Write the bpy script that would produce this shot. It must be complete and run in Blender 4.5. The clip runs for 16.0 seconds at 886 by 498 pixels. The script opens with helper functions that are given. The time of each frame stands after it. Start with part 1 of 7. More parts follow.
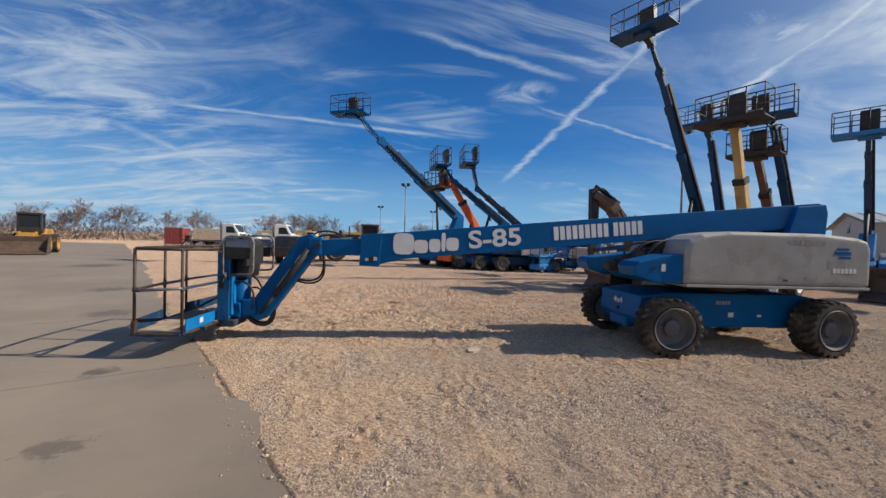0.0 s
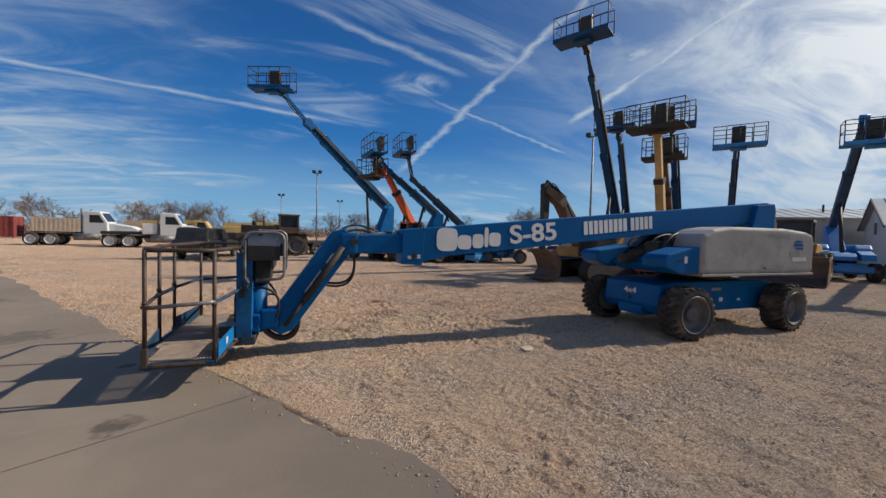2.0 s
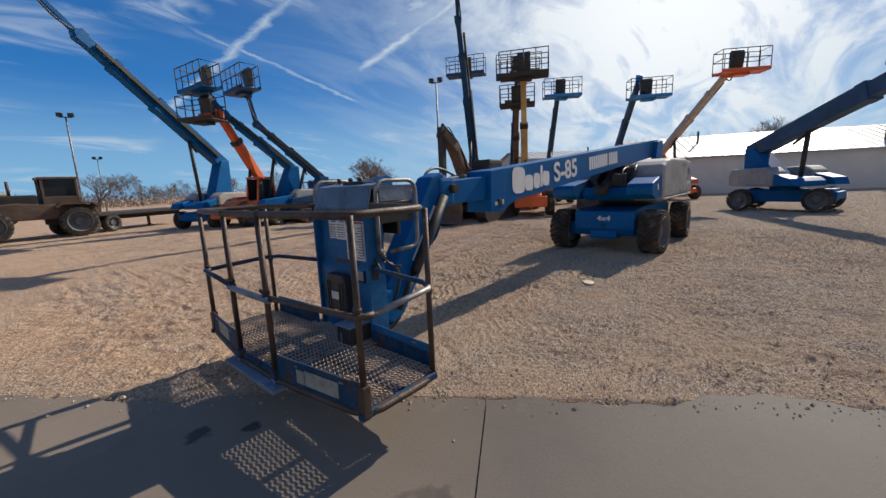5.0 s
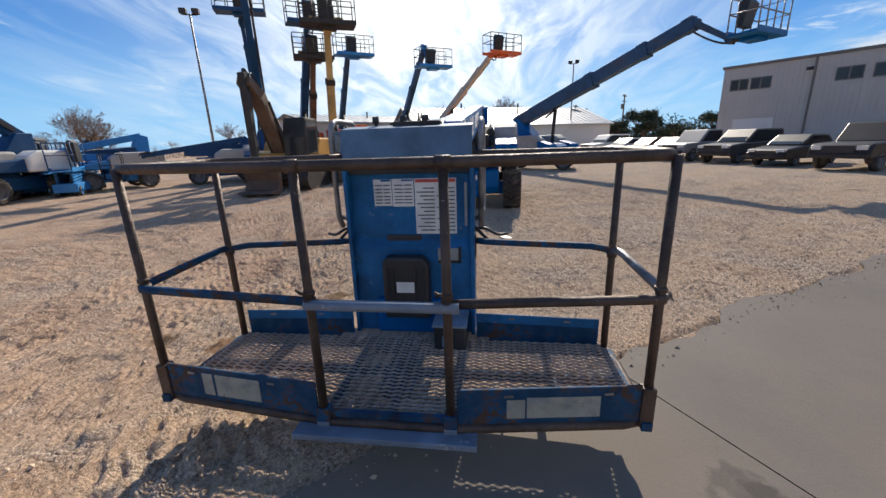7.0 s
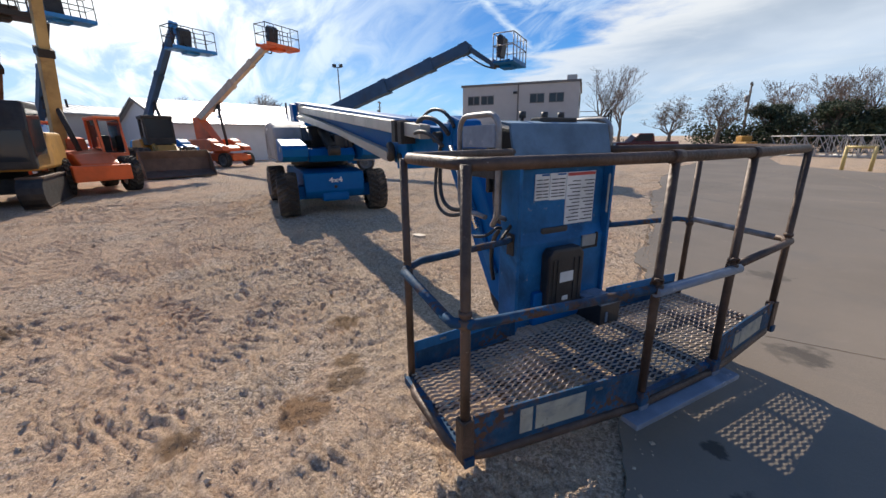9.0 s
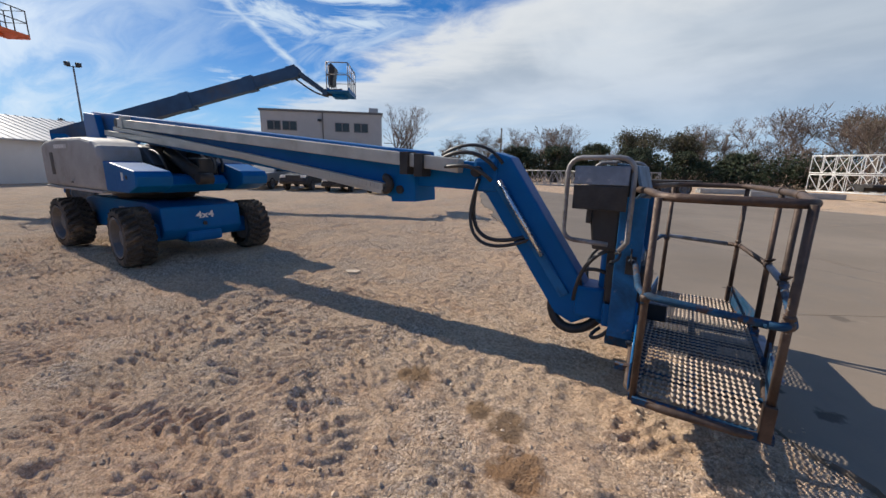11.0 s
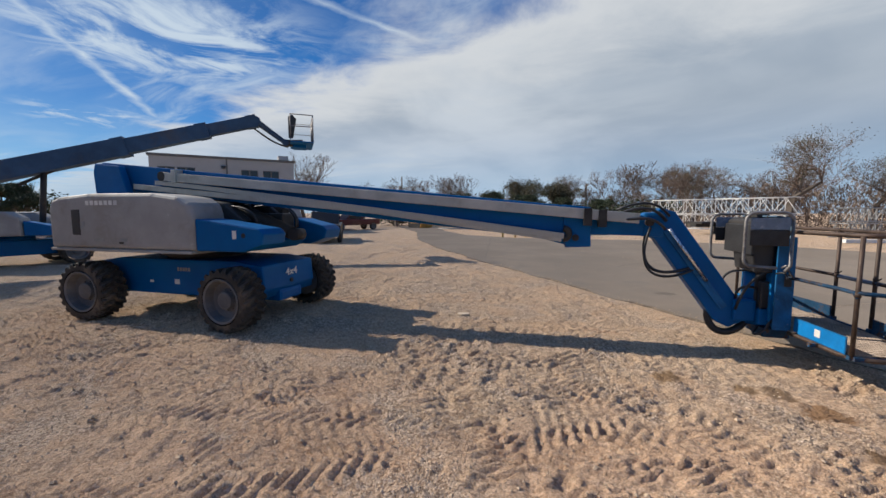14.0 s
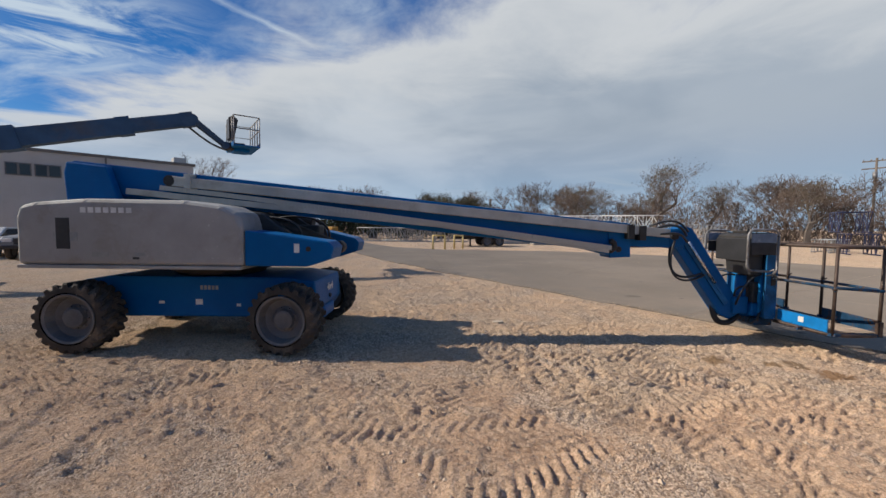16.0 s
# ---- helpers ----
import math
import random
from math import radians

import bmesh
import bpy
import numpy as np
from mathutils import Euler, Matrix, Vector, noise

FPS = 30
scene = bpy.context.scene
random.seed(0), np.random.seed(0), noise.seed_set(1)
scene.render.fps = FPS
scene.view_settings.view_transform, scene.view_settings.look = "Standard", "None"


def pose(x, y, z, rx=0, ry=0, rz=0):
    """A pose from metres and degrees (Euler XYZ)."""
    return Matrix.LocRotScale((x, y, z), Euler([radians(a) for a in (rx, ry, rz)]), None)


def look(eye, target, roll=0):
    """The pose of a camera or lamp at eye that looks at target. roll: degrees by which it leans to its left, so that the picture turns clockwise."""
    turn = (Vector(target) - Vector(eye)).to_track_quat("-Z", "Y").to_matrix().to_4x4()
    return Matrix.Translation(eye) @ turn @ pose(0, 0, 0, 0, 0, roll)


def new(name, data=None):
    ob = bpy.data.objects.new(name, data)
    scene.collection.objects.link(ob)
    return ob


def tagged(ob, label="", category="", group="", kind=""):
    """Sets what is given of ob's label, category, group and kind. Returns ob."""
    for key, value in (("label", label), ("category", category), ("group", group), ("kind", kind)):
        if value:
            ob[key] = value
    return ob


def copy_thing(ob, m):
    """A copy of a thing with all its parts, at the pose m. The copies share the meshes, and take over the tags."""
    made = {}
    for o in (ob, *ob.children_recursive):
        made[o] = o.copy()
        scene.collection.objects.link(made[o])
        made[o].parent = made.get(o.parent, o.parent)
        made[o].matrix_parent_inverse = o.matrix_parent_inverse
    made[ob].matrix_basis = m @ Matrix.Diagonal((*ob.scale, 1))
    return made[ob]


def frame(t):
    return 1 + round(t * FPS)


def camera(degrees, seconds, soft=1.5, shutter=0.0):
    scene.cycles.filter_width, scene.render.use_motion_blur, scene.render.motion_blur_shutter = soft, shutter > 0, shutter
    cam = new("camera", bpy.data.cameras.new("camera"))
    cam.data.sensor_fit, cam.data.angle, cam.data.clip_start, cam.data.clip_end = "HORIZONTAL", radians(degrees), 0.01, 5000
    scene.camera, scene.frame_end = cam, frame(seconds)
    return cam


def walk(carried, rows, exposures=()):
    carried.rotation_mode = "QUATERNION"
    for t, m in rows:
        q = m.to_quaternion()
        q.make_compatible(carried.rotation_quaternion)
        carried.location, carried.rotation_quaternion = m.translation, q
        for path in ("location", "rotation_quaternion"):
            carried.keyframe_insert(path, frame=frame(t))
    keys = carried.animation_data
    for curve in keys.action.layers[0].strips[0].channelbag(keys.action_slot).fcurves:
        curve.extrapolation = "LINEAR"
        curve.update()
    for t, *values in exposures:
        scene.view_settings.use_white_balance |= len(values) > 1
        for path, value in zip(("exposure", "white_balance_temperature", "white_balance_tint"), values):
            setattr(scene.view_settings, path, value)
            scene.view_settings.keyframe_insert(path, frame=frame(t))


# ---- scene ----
# ---------------------------------------------------------------- camera
cam = camera(98.13, 16.0)
PATH = [
    (0, (-5.666, -6.866, 1.767), (-5.296, -2.884, 1.682), 1.71),
    (0.5, (-6.247, -6.699, 1.764), (-5.587, -2.755, 1.651), 1.34),
    (1, (-6.834, -6.498, 1.769), (-5.932, -2.603, 1.661), 1.40),
    (1.5, (-7.399, -6.228, 1.773), (-6.253, -2.398, 1.645), 1.88),
    (2, (-7.945, -5.866, 1.779), (-6.536, -2.126, 1.624), 1.55),
    (2.5, (-8.477, -5.472, 1.779), (-6.773, -1.857, 1.604), 1.52),
    (3, (-9.001, -5.038, 1.770), (-7.027, -1.567, 1.542), 1.60),
    (3.5, (-9.532, -4.601, 1.753), (-7.307, -1.290, 1.458), 0.82),
    (4.125, (-10.103, -3.997, 1.726), (-7.580, -0.921, 1.312), -0.49),
    (4.75, (-10.500, -3.301, 1.694), (-7.673, -0.532, 1.113), -2.00),
    (5.375, (-10.746, -2.548, 1.662), (-7.592, -0.208, 0.902), -3.08),
    (6, (-10.861, -1.769, 1.636), (-7.371, -0.044, 0.719), -3.06),
    (6.5, (-10.906, -1.146, 1.620), (-7.206, -0.022, 0.596), -2.44),
    (7, (-10.959, -0.551, 1.611), (-7.142, -0.024, 0.538), -1.91),
    (7.5, (-10.904, 0.033, 1.611), (-7.070, -0.024, 0.472), -1.35),
    (8, (-10.857, 0.655, 1.620), (-7.069, 0.057, 0.482), -0.90),
    (8.5, (-10.693, 1.241, 1.623), (-7.032, 0.098, 0.487), -0.90),
    (9, (-10.498, 1.816, 1.621), (-7.073, 0.070, 0.516), -0.79),
    (9.625, (-10.151, 2.450, 1.629), (-7.130, 0.047, 0.581), -0.38),
    (10.25, (-9.643, 2.955, 1.649), (-7.068, 0.048, 0.687), 0.31),
    (10.875, (-9.037, 3.394, 1.671), (-6.880, 0.137, 0.810), 0.93),
    (11.5, (-8.401, 3.830, 1.686), (-6.564, 0.360, 0.922), 1.12),
    (12, (-7.897, 4.194, 1.692), (-6.264, 0.609, 1.001), 0.99),
    (12.5, (-7.402, 4.577, 1.707), (-5.975, 0.892, 1.089), 1.28),
    (13, (-6.902, 4.954, 1.725), (-5.594, 1.210, 1.201), 0.96),
    (13.5, (-6.402, 5.317, 1.743), (-5.213, 1.518, 1.344), 0.26),
    (14, (-5.877, 5.629, 1.754), (-4.860, 1.779, 1.381), -0.01),
    (14.5, (-5.298, 5.834, 1.761), (-4.551, 1.921, 1.408), 0.61),
    (15, (-4.696, 5.968, 1.764), (-4.255, 2.004, 1.457), 1.37),
    (15.5, (-4.092, 6.077, 1.765), (-3.867, 2.093, 1.489), 1.13),
    (16, (-3.479, 6.200, 1.764), (-3.511, 2.208, 1.521), 0.68),
]
EXPOSURES = [(0.0, 0.1), (2.0, -0.06), (3.5, -0.13), (6.0, 0.38), (7.5, 0.6), (9.0, 0.64), (11.5, 0.36), (13.0, 0.28), (16.0, 0.14)]
walk(cam, [(t, look(eye, target, roll)) for t, eye, target, roll in PATH], EXPOSURES)

# ---------------------------------------------------------------- sky and sun
SUN_AZ, SUN_EL = radians(-5.0), radians(36.0)
SUN = Vector((math.cos(SUN_EL) * math.cos(SUN_AZ), math.cos(SUN_EL) * math.sin(SUN_AZ), math.sin(SUN_EL)))


class Graph:
    """Short way to write node trees."""

    def __init__(self, tree):
        self.tree = tree
        tree.nodes.clear()

    def node(self, kind, *values, **settings):
        n = self.tree.nodes.new(kind)
        named = {k: v for k, v in settings.items() if k.startswith("in_")}
        if "operation" in settings:
            n.operation = settings["operation"]
        if "use_clamp" in settings:
            n.use_clamp = settings["use_clamp"]
        if "interpolation_type" in settings:
            n.interpolation_type = settings["interpolation_type"]
        if "blend_type" in settings:
            n.data_type, n.blend_type = settings["data_type"], settings["blend_type"]
        if "feature" in settings:
            n.feature = settings["feature"]
        for i, v in enumerate(values):
            self.put(n.inputs[i], v)
        for k, v in named.items():
            self.put(n.inputs[k[3:].replace("_", " ")], v)
        return n

    def put(self, socket, v):
        if v is None:
            return
        if isinstance(v, bpy.types.Node):
            v = v.outputs[0]
        if isinstance(v, bpy.types.NodeSocket):
            self.tree.links.new(v, socket)
        else:
            socket.default_value = v

    def math(self, op, a, b=None, c=None, clamp=False):
        return self.node("ShaderNodeMath", a, b, c, operation=op, use_clamp=clamp)

    def vec(self, op, a, b=None):
        return self.node("ShaderNodeVectorMath", a, b, operation=op)

    def noise(self, vector, scale, detail=4.0, rough=0.55, distort=0.0):
        return self.node("ShaderNodeTexNoise", in_Vector=vector, in_Scale=scale, in_Detail=detail, in_Roughness=rough, in_Distortion=distort)

    def step(self, v, lo, hi, a=0.0, b=1.0):
        return self.node("ShaderNodeMapRange", v, lo, hi, a, b, interpolation_type="SMOOTHSTEP")

    def mix(self, fac, a, b, blend="MIX"):
        n = self.node("ShaderNodeMix", data_type="RGBA", blend_type=blend)
        self.put(n.inputs[0], fac), self.put(n.inputs[6], a), self.put(n.inputs[7], b)
        return n.outputs[2]


def build_sky():
    world = bpy.data.worlds.new("sky")
    scene.world = world
    world.use_nodes = True
    g = Graph(world.node_tree)
    sky = g.node("ShaderNodeTexSky")
    sky.sky_type, sky.sun_disc, sky.sun_elevation, sky.sun_rotation = "NISHITA", False, SUN_EL, math.pi / 2 - SUN_AZ
    sky.air_density, sky.dust_density, sky.ozone_density, sky.altitude = 1.0, 0.6, 2.5, 200.0
    d = g.node("ShaderNodeTexCoord").outputs["Generated"]
    xyz = g.node("ShaderNodeSeparateXYZ", d)
    z = g.math("MAXIMUM", xyz.outputs[2], 0.035)
    px, py = g.math("DIVIDE", xyz.outputs[0], z), g.math("DIVIDE", xyz.outputs[1], z)
    plan = g.node("ShaderNodeCombineXYZ", px, py, 0.0)
    soft = g.math("ADD", g.math("MAXIMUM", xyz.outputs[2], 0.0), 0.22)
    dome = g.node("ShaderNodeCombineXYZ", g.math("DIVIDE", xyz.outputs[0], soft), g.math("DIVIDE", xyz.outputs[1], soft), 0.0)
    # high streaky cloud, drawn out along one wind direction
    turned = g.node("ShaderNodeMapping", dome, None, (0, 0, radians(-50)), (0.62, 1.7, 1.0))
    streak = g.noise(turned, 1.9, 7.0, 0.60, 1.1)
    patch = g.noise(dome, 0.9, 3.0, 0.5)
    cirrus = g.math("MULTIPLY", g.step(streak, 0.46, 0.74), g.step(patch, 0.42, 0.60))
    # thin veil on one side
    veil = g.math("ADD", px, g.math("MULTIPLY", py, 0.25))
    veil = g.math("ADD", veil, g.math("MULTIPLY", g.math("SUBTRACT", g.noise(plan, 0.9, 5.0, 0.6), 0.5), 2.6))
    veil = g.math("MULTIPLY", g.step(veil, 0.5, -1.6), g.math("MULTIPLY_ADD", g.step(g.noise(turned, 2.3, 7.0, 0.62, 1.4), 0.36, 0.72), 0.85, 0.06))
    veil = g.math("MULTIPLY", veil, g.step(py, -0.6, 0.8))
    # the sheet of cloud behind the yard road
    edge = g.math("ADD", g.math("MULTIPLY", px, 0.45), py)
    edge = g.math("ADD", edge, g.math("MULTIPLY", g.math("SUBTRACT", g.noise(plan, 1.1, 6.0, 0.6, 0.4), 0.5), 2.4))
    bank = g.step(edge, -1.45, -2.3)
    # contrails: straight at one height
    lines = None
    for (x0, y0), (x1, y1), width, power in (((1.12, 1.4), (1.45, 5.2), 0.036, 0.62), ((1.74, 1.1), (2.13, 2.5), 0.06, 0.78), ((1.25, 2.93), (2.65, 3.67), 0.035, 0.5), ((-1.8, 3.2), (-0.05, 3.6), 0.07, 0.5), ((0.12, 1.92), (0.8, 2.2), 0.05, 0.4),
                                             ((2.44, -1.33), (3.7, -2.91), 0.06, 0.75), ((1.06, -1.70), (0.78, -2.16), 0.05, 0.6), ((-2.76, 4.48), (-3.1, 8.4), 0.16, 0.5)):
        ln = math.hypot(x1 - x0, y1 - y0)
        ax, ay = (x1 - x0) / ln, (y1 - y0) / ln
        across = g.math("ADD", g.math("MULTIPLY", g.math("SUBTRACT", px, x0), -ay), g.math("MULTIPLY", g.math("SUBTRACT", py, y0), ax))
        along = g.math("ADD", g.math("MULTIPLY", g.math("SUBTRACT", px, x0), ax), g.math("MULTIPLY", g.math("SUBTRACT", py, y0), ay))
        wob = g.math("MULTIPLY", g.math("SUBTRACT", g.noise(plan, 4.0, 4.0, 0.6), 0.5), 0.13)
        off = g.math("ABSOLUTE", g.math("ADD", across, wob))
        grow = g.math("MULTIPLY_ADD", g.math("MAXIMUM", along, 0.0), 0.012, width)
        body = g.math("SUBTRACT", 1.0, g.math("DIVIDE", off, grow), clamp=True)
        body = g.math("MULTIPLY", body, g.math("MULTIPLY", g.step(along, -0.35 * ln, 0.05), g.step(along, ln * 1.4, ln)))
        body = g.math("MULTIPLY", body, g.math("MULTIPLY_ADD", g.noise(plan, 2.6, 3.0), 1.3, -0.05 + power - 0.55))
        lines = body if lines is None else g.math("MAXIMUM", lines, body)
    # heaps of torn high cloud
    puffs = None
    for x0, y0, reach, amount in ((2.15, -1.85, 1.25, 0.95), (4.6, -3.0, 0.9, 0.8), (1.95, 1.45, 0.85, 0.75), (0.74, 2.55, 0.28, 0.75), (-1.7, 2.1, 0.9, 0.55)):
        d2 = g.math("SQRT", g.math("ADD", g.math("POWER", g.math("SUBTRACT", px, x0), 2.0), g.math("POWER", g.math("SUBTRACT", py, y0), 2.0)))
        heap = g.math("MULTIPLY", g.step(d2, reach, reach * 0.25, 0.0, amount), g.step(g.noise(plan, 2.1, 8.0, 0.64, 0.9), 0.38, 0.66))
        puffs = heap if puffs is None else g.math("MAXIMUM", puffs, heap)
    # bright haze round the sun, and pale haze at the horizon
    near_sun = g.vec("DOT_PRODUCT", g.vec("NORMALIZE", d), Vector((0.90, 0.16, 0.406)).normalized()).outputs["Value"]
    glow = g.math("POWER", g.math("MAXIMUM", near_sun, 0.0), 6.0)
    low = g.step(xyz.outputs[2], 0.25, 0.0)
    thin = g.math("MAXIMUM", g.math("MAXIMUM", g.math("MULTIPLY", cirrus, 0.85), g.math("MULTIPLY", veil, 0.9)), g.math("MULTIPLY", lines, 0.9))
    thin = g.math("MAXIMUM", thin, g.math("MULTIPLY", glow, g.math("MULTIPLY_ADD", g.step(streak, 0.36, 0.66), 0.95, 0.48)), clamp=True)
    thin = g.math("MAXIMUM", thin, puffs)
    deep = g.mix(g.step(xyz.outputs[2], 0.03, 0.24), (1.7, 4.3, 7.6, 1.0), (0.36, 2.2, 6.0, 1.0))
    deep = g.mix(g.step(xyz.outputs[2], 0.17, 0.52), deep, (0.20, 1.2, 3.9, 1.0))
    blue = g.mix(0.8, g.mix(1.0, sky, (0.25, 0.62, 1.05, 1.0), "MULTIPLY"), deep)
    haze = g.mix(g.math("MULTIPLY", low, 0.5), blue, (3.4, 6.1, 8.6, 1.0))
    shade = g.noise(g.node("ShaderNodeMapping", d, None, (0, 0, 0), (1.0, 1.0, 2.3)), 2.4, 5.0, 0.5, 0.5)
    white = g.mix(g.math("POWER", g.math("MAXIMUM", near_sun, 0.0), 14.0), (6.1, 7.2, 8.3, 1.0), (11.2, 11.6, 11.9, 1.0))
    grey = g.mix(g.step(shade, 0.36, 0.66), (3.9, 4.6, 5.5, 1.0), (5.9, 6.5, 7.2, 1.0))
    grey = g.mix(g.math("MULTIPLY", g.step(xyz.outputs[0], 0.15, -0.65), 0.6), grey, (3.3, 4.0, 4.9, 1.0))
    rim = g.mix(g.step(edge, -3.6, -2.0), grey, (6.8, 7.1, 7.4, 1.0))
    out = g.mix(thin, haze, white)
    out = g.mix(g.math("MULTIPLY", bank, g.math("SUBTRACT", 1.0, g.math("MULTIPLY", low, 0.45))), out, rim)
    back = g.node("ShaderNodeBackground", out, 0.081)
    g.node("ShaderNodeOutputWorld", back)


build_sky()
sun_lamp = bpy.data.lights.new("sun", "SUN")
sun_lamp.energy, sun_lamp.angle, sun_lamp.color = 4.85, radians(0.55), (1.0, 0.90, 0.765)
sun = new("sun", sun_lamp)
sun.matrix_world = look(SUN * 60, (0, 0, 0))

# ---------------------------------------------------------------- materials


def surface(name, colour, rough=0.6, metal=0.0, vary=0.15, scale=3.0, fine=40.0, bump=0.15, dirt=None, dirt_amount=0.35, dirt_scale=1.6, spots=None, spot_level=0.62, per_piece=0.0, coat=0.0, spec=0.5):
    """Base colour with two scales of change, dirt in patches, chips or spots, and fine relief."""
    m = bpy.data.materials.new(name)
    m.use_nodes = True
    g = Graph(m.node_tree)
    at = g.node("ShaderNodeTexCoord").outputs["Object"]
    big, small = g.noise(at, scale, 4.0, 0.6), g.noise(at, fine, 3.0, 0.6)
    lo, hi = [c * (1 - vary) for c in colour], [min(1.0, c * (1 + vary)) for c in colour]
    col = g.mix(g.step(big, 0.3, 0.7), (*lo, 1), (*hi, 1))
    col = g.mix(g.math("MULTIPLY", small, vary * 0.9), col, (*[c * 0.55 for c in colour], 1))
    if per_piece:
        tint = g.node("ShaderNodeObjectInfo").outputs["Random"]
        col = g.mix(1.0, col, g.mix(tint, (1 - per_piece,) * 3 + (1,), (1 + per_piece * 0.6,) * 3 + (1,)), "MULTIPLY")
    rg = g.math("MULTIPLY_ADD", small, 0.25, rough - 0.12, clamp=True)
    if dirt:
        mask = g.math("MULTIPLY", g.step(g.noise(at, dirt_scale, 6.0, 0.65, 0.4), 0.48, 0.72), dirt_amount)
        col = g.mix(mask, col, (*dirt, 1))
        rg = g.math("ADD", rg, g.math("MULTIPLY", mask, 0.3), clamp=True)
    if spots:
        chips = g.math("MULTIPLY", g.step(g.noise(at, 22.0, 5.0, 0.7), spot_level, spot_level + 0.05), g.step(big, 0.42, 0.55))
        col = g.mix(chips, col, (*spots, 1))
    b = g.node("ShaderNodeBump", in_Strength=bump, in_Distance=0.02, in_Height=g.math("ADD", small, big))
    shader = g.node("ShaderNodeBsdfPrincipled", in_Base_Color=col, in_Roughness=rg, in_Metallic=metal, in_Specular_IOR_Level=spec, in_Normal=b)
    if coat:
        shader.inputs["Coat Weight"].default_value = coat
        shader.inputs["Coat Roughness"].default_value = 0.2
    g.node("ShaderNodeOutputMaterial", shader)
    return m


def gravel_material():
    m = bpy.data.materials.new("sandy_gravel")
    m.use_nodes = True
    g = Graph(m.node_tree)
    at = g.node("ShaderNodeTexCoord").outputs["Object"]
    big, mid, fine = g.noise(at, 0.16, 4.0, 0.6), g.noise(at, 0.8, 7.0, 0.68, 0.5), g.noise(at, 38.0, 5.0, 0.72)
    lumps = g.noise(at, 10.0, 7.0, 0.74, 0.4)
    cells = g.node("ShaderNodeTexVoronoi", in_Vector=g.vec("ADD", at, g.vec("MULTIPLY", g.noise(at, 30.0, 2.0).outputs[1], (0.02, 0.02, 0.02))), in_Scale=34.0, in_Randomness=1.0)
    col = g.mix(g.step(big, 0.3, 0.7), (0.665, 0.435, 0.262, 1), (0.715, 0.51, 0.33, 1))
    col = g.mix(g.math("MULTIPLY", g.step(g.noise(at, 1.7, 6.0, 0.65, 0.6), 0.5, 0.68), 0.75), col, (0.52, 0.30, 0.165, 1))
    col = g.mix(g.math("MULTIPLY", g.step(g.noise(at, 0.55, 7.0, 0.68, 0.8), 0.50, 0.64), 0.7), col, (0.40, 0.315, 0.235, 1))
    col = g.mix(g.math("MULTIPLY", g.step(g.noise(at, 2.6, 5.0, 0.65, 0.5), 0.60, 0.70), 0.6), col, (0.74, 0.58, 0.42, 1))
    xyz = g.node("ShaderNodeSeparateXYZ", at)
    soil = g.step(g.math("ADD", xyz.outputs[1], g.math("MULTIPLY", g.math("SUBTRACT", g.noise(at, 0.5, 5.0, 0.62, 0.5), 0.5), 9.0)), 0.6, 3.4)
    earth = g.mix(g.step(g.noise(at, 1.1, 6.0, 0.66, 0.7), 0.42, 0.60), (0.75, 0.475, 0.295, 1), (0.56, 0.33, 0.195, 1))
    col = g.mix(g.math("MULTIPLY", soil, 0.9), col, earth)
    patch = g.math("MULTIPLY", g.step(mid, 0.44, 0.58), g.math("MULTIPLY_ADD", soil, -0.5, 1.0))
    stone = g.mix(g.node("ShaderNodeSeparateColor", cells.outputs["Color"]).outputs[0], (0.20, 0.14, 0.095, 1), (0.76, 0.585, 0.42, 1))
    col = g.mix(g.math("MULTIPLY_ADD", patch, 0.46, 0.22), col, stone)
    col = g.mix(g.math("MULTIPLY", g.step(lumps, 0.53, 0.63), 0.5), col, (0.31, 0.20, 0.125, 1))
    col = g.mix(g.math("MULTIPLY", g.step(fine, 0.53, 0.60), 0.6), col, (0.20, 0.13, 0.085, 1))
    col = g.mix(g.math("MULTIPLY", g.step(fine, 0.46, 0.38), 0.5), col, (0.77, 0.585, 0.415, 1))
    chips = g.node("ShaderNodeTexVoronoi", in_Vector=at, in_Scale=62.0, in_Randomness=1.0)
    tone = g.node("ShaderNodeSeparateColor", chips.outputs["Color"]).outputs[1]
    grit = g.step(g.noise(at, 0.9, 6.0, 0.66, 0.6), 0.50, 0.60)
    grain = g.mix(g.step(tone, 0.15, 0.85), (0.20, 0.15, 0.115, 1), (0.80, 0.65, 0.51, 1))
    col = g.mix(g.math("MULTIPLY_ADD", grit, 0.46, 0.14), col, grain)
    dust = g.noise(at, 130.0, 3.0, 0.7)
    col = g.mix(g.math("MULTIPLY", g.step(dust, 0.54, 0.62), 0.42), col, (0.24, 0.165, 0.115, 1))
    col = g.mix(g.math("MULTIPLY", g.step(dust, 0.45, 0.38), 0.4), col, (0.86, 0.69, 0.53, 1))
    # damp and oily stains
    xyz = g.node("ShaderNodeSeparateXYZ", at)
    for x, y, r, c in ((-6.0, 4.0, 0.24, (0.15, 0.085, 0.04, 1)), (-8.1, 1.35, 0.16, (0.22, 0.14, 0.08, 1)), (-7.2, 1.2, 0.18, (0.24, 0.15, 0.08, 1)), (-8.3, 1.7, 0.22, (0.25, 0.14, 0.07, 1)), (-7.85, 1.3, 0.12, (0.24, 0.15, 0.08, 1)), (-8.25, 2.35, 0.14, (0.25, 0.15, 0.08, 1))):
        d = g.math("SQRT", g.math("ADD", g.math("POWER", g.math("SUBTRACT", xyz.outputs[0], x), 2.0), g.math("POWER", g.math("SUBTRACT", xyz.outputs[1], y), 2.0)))
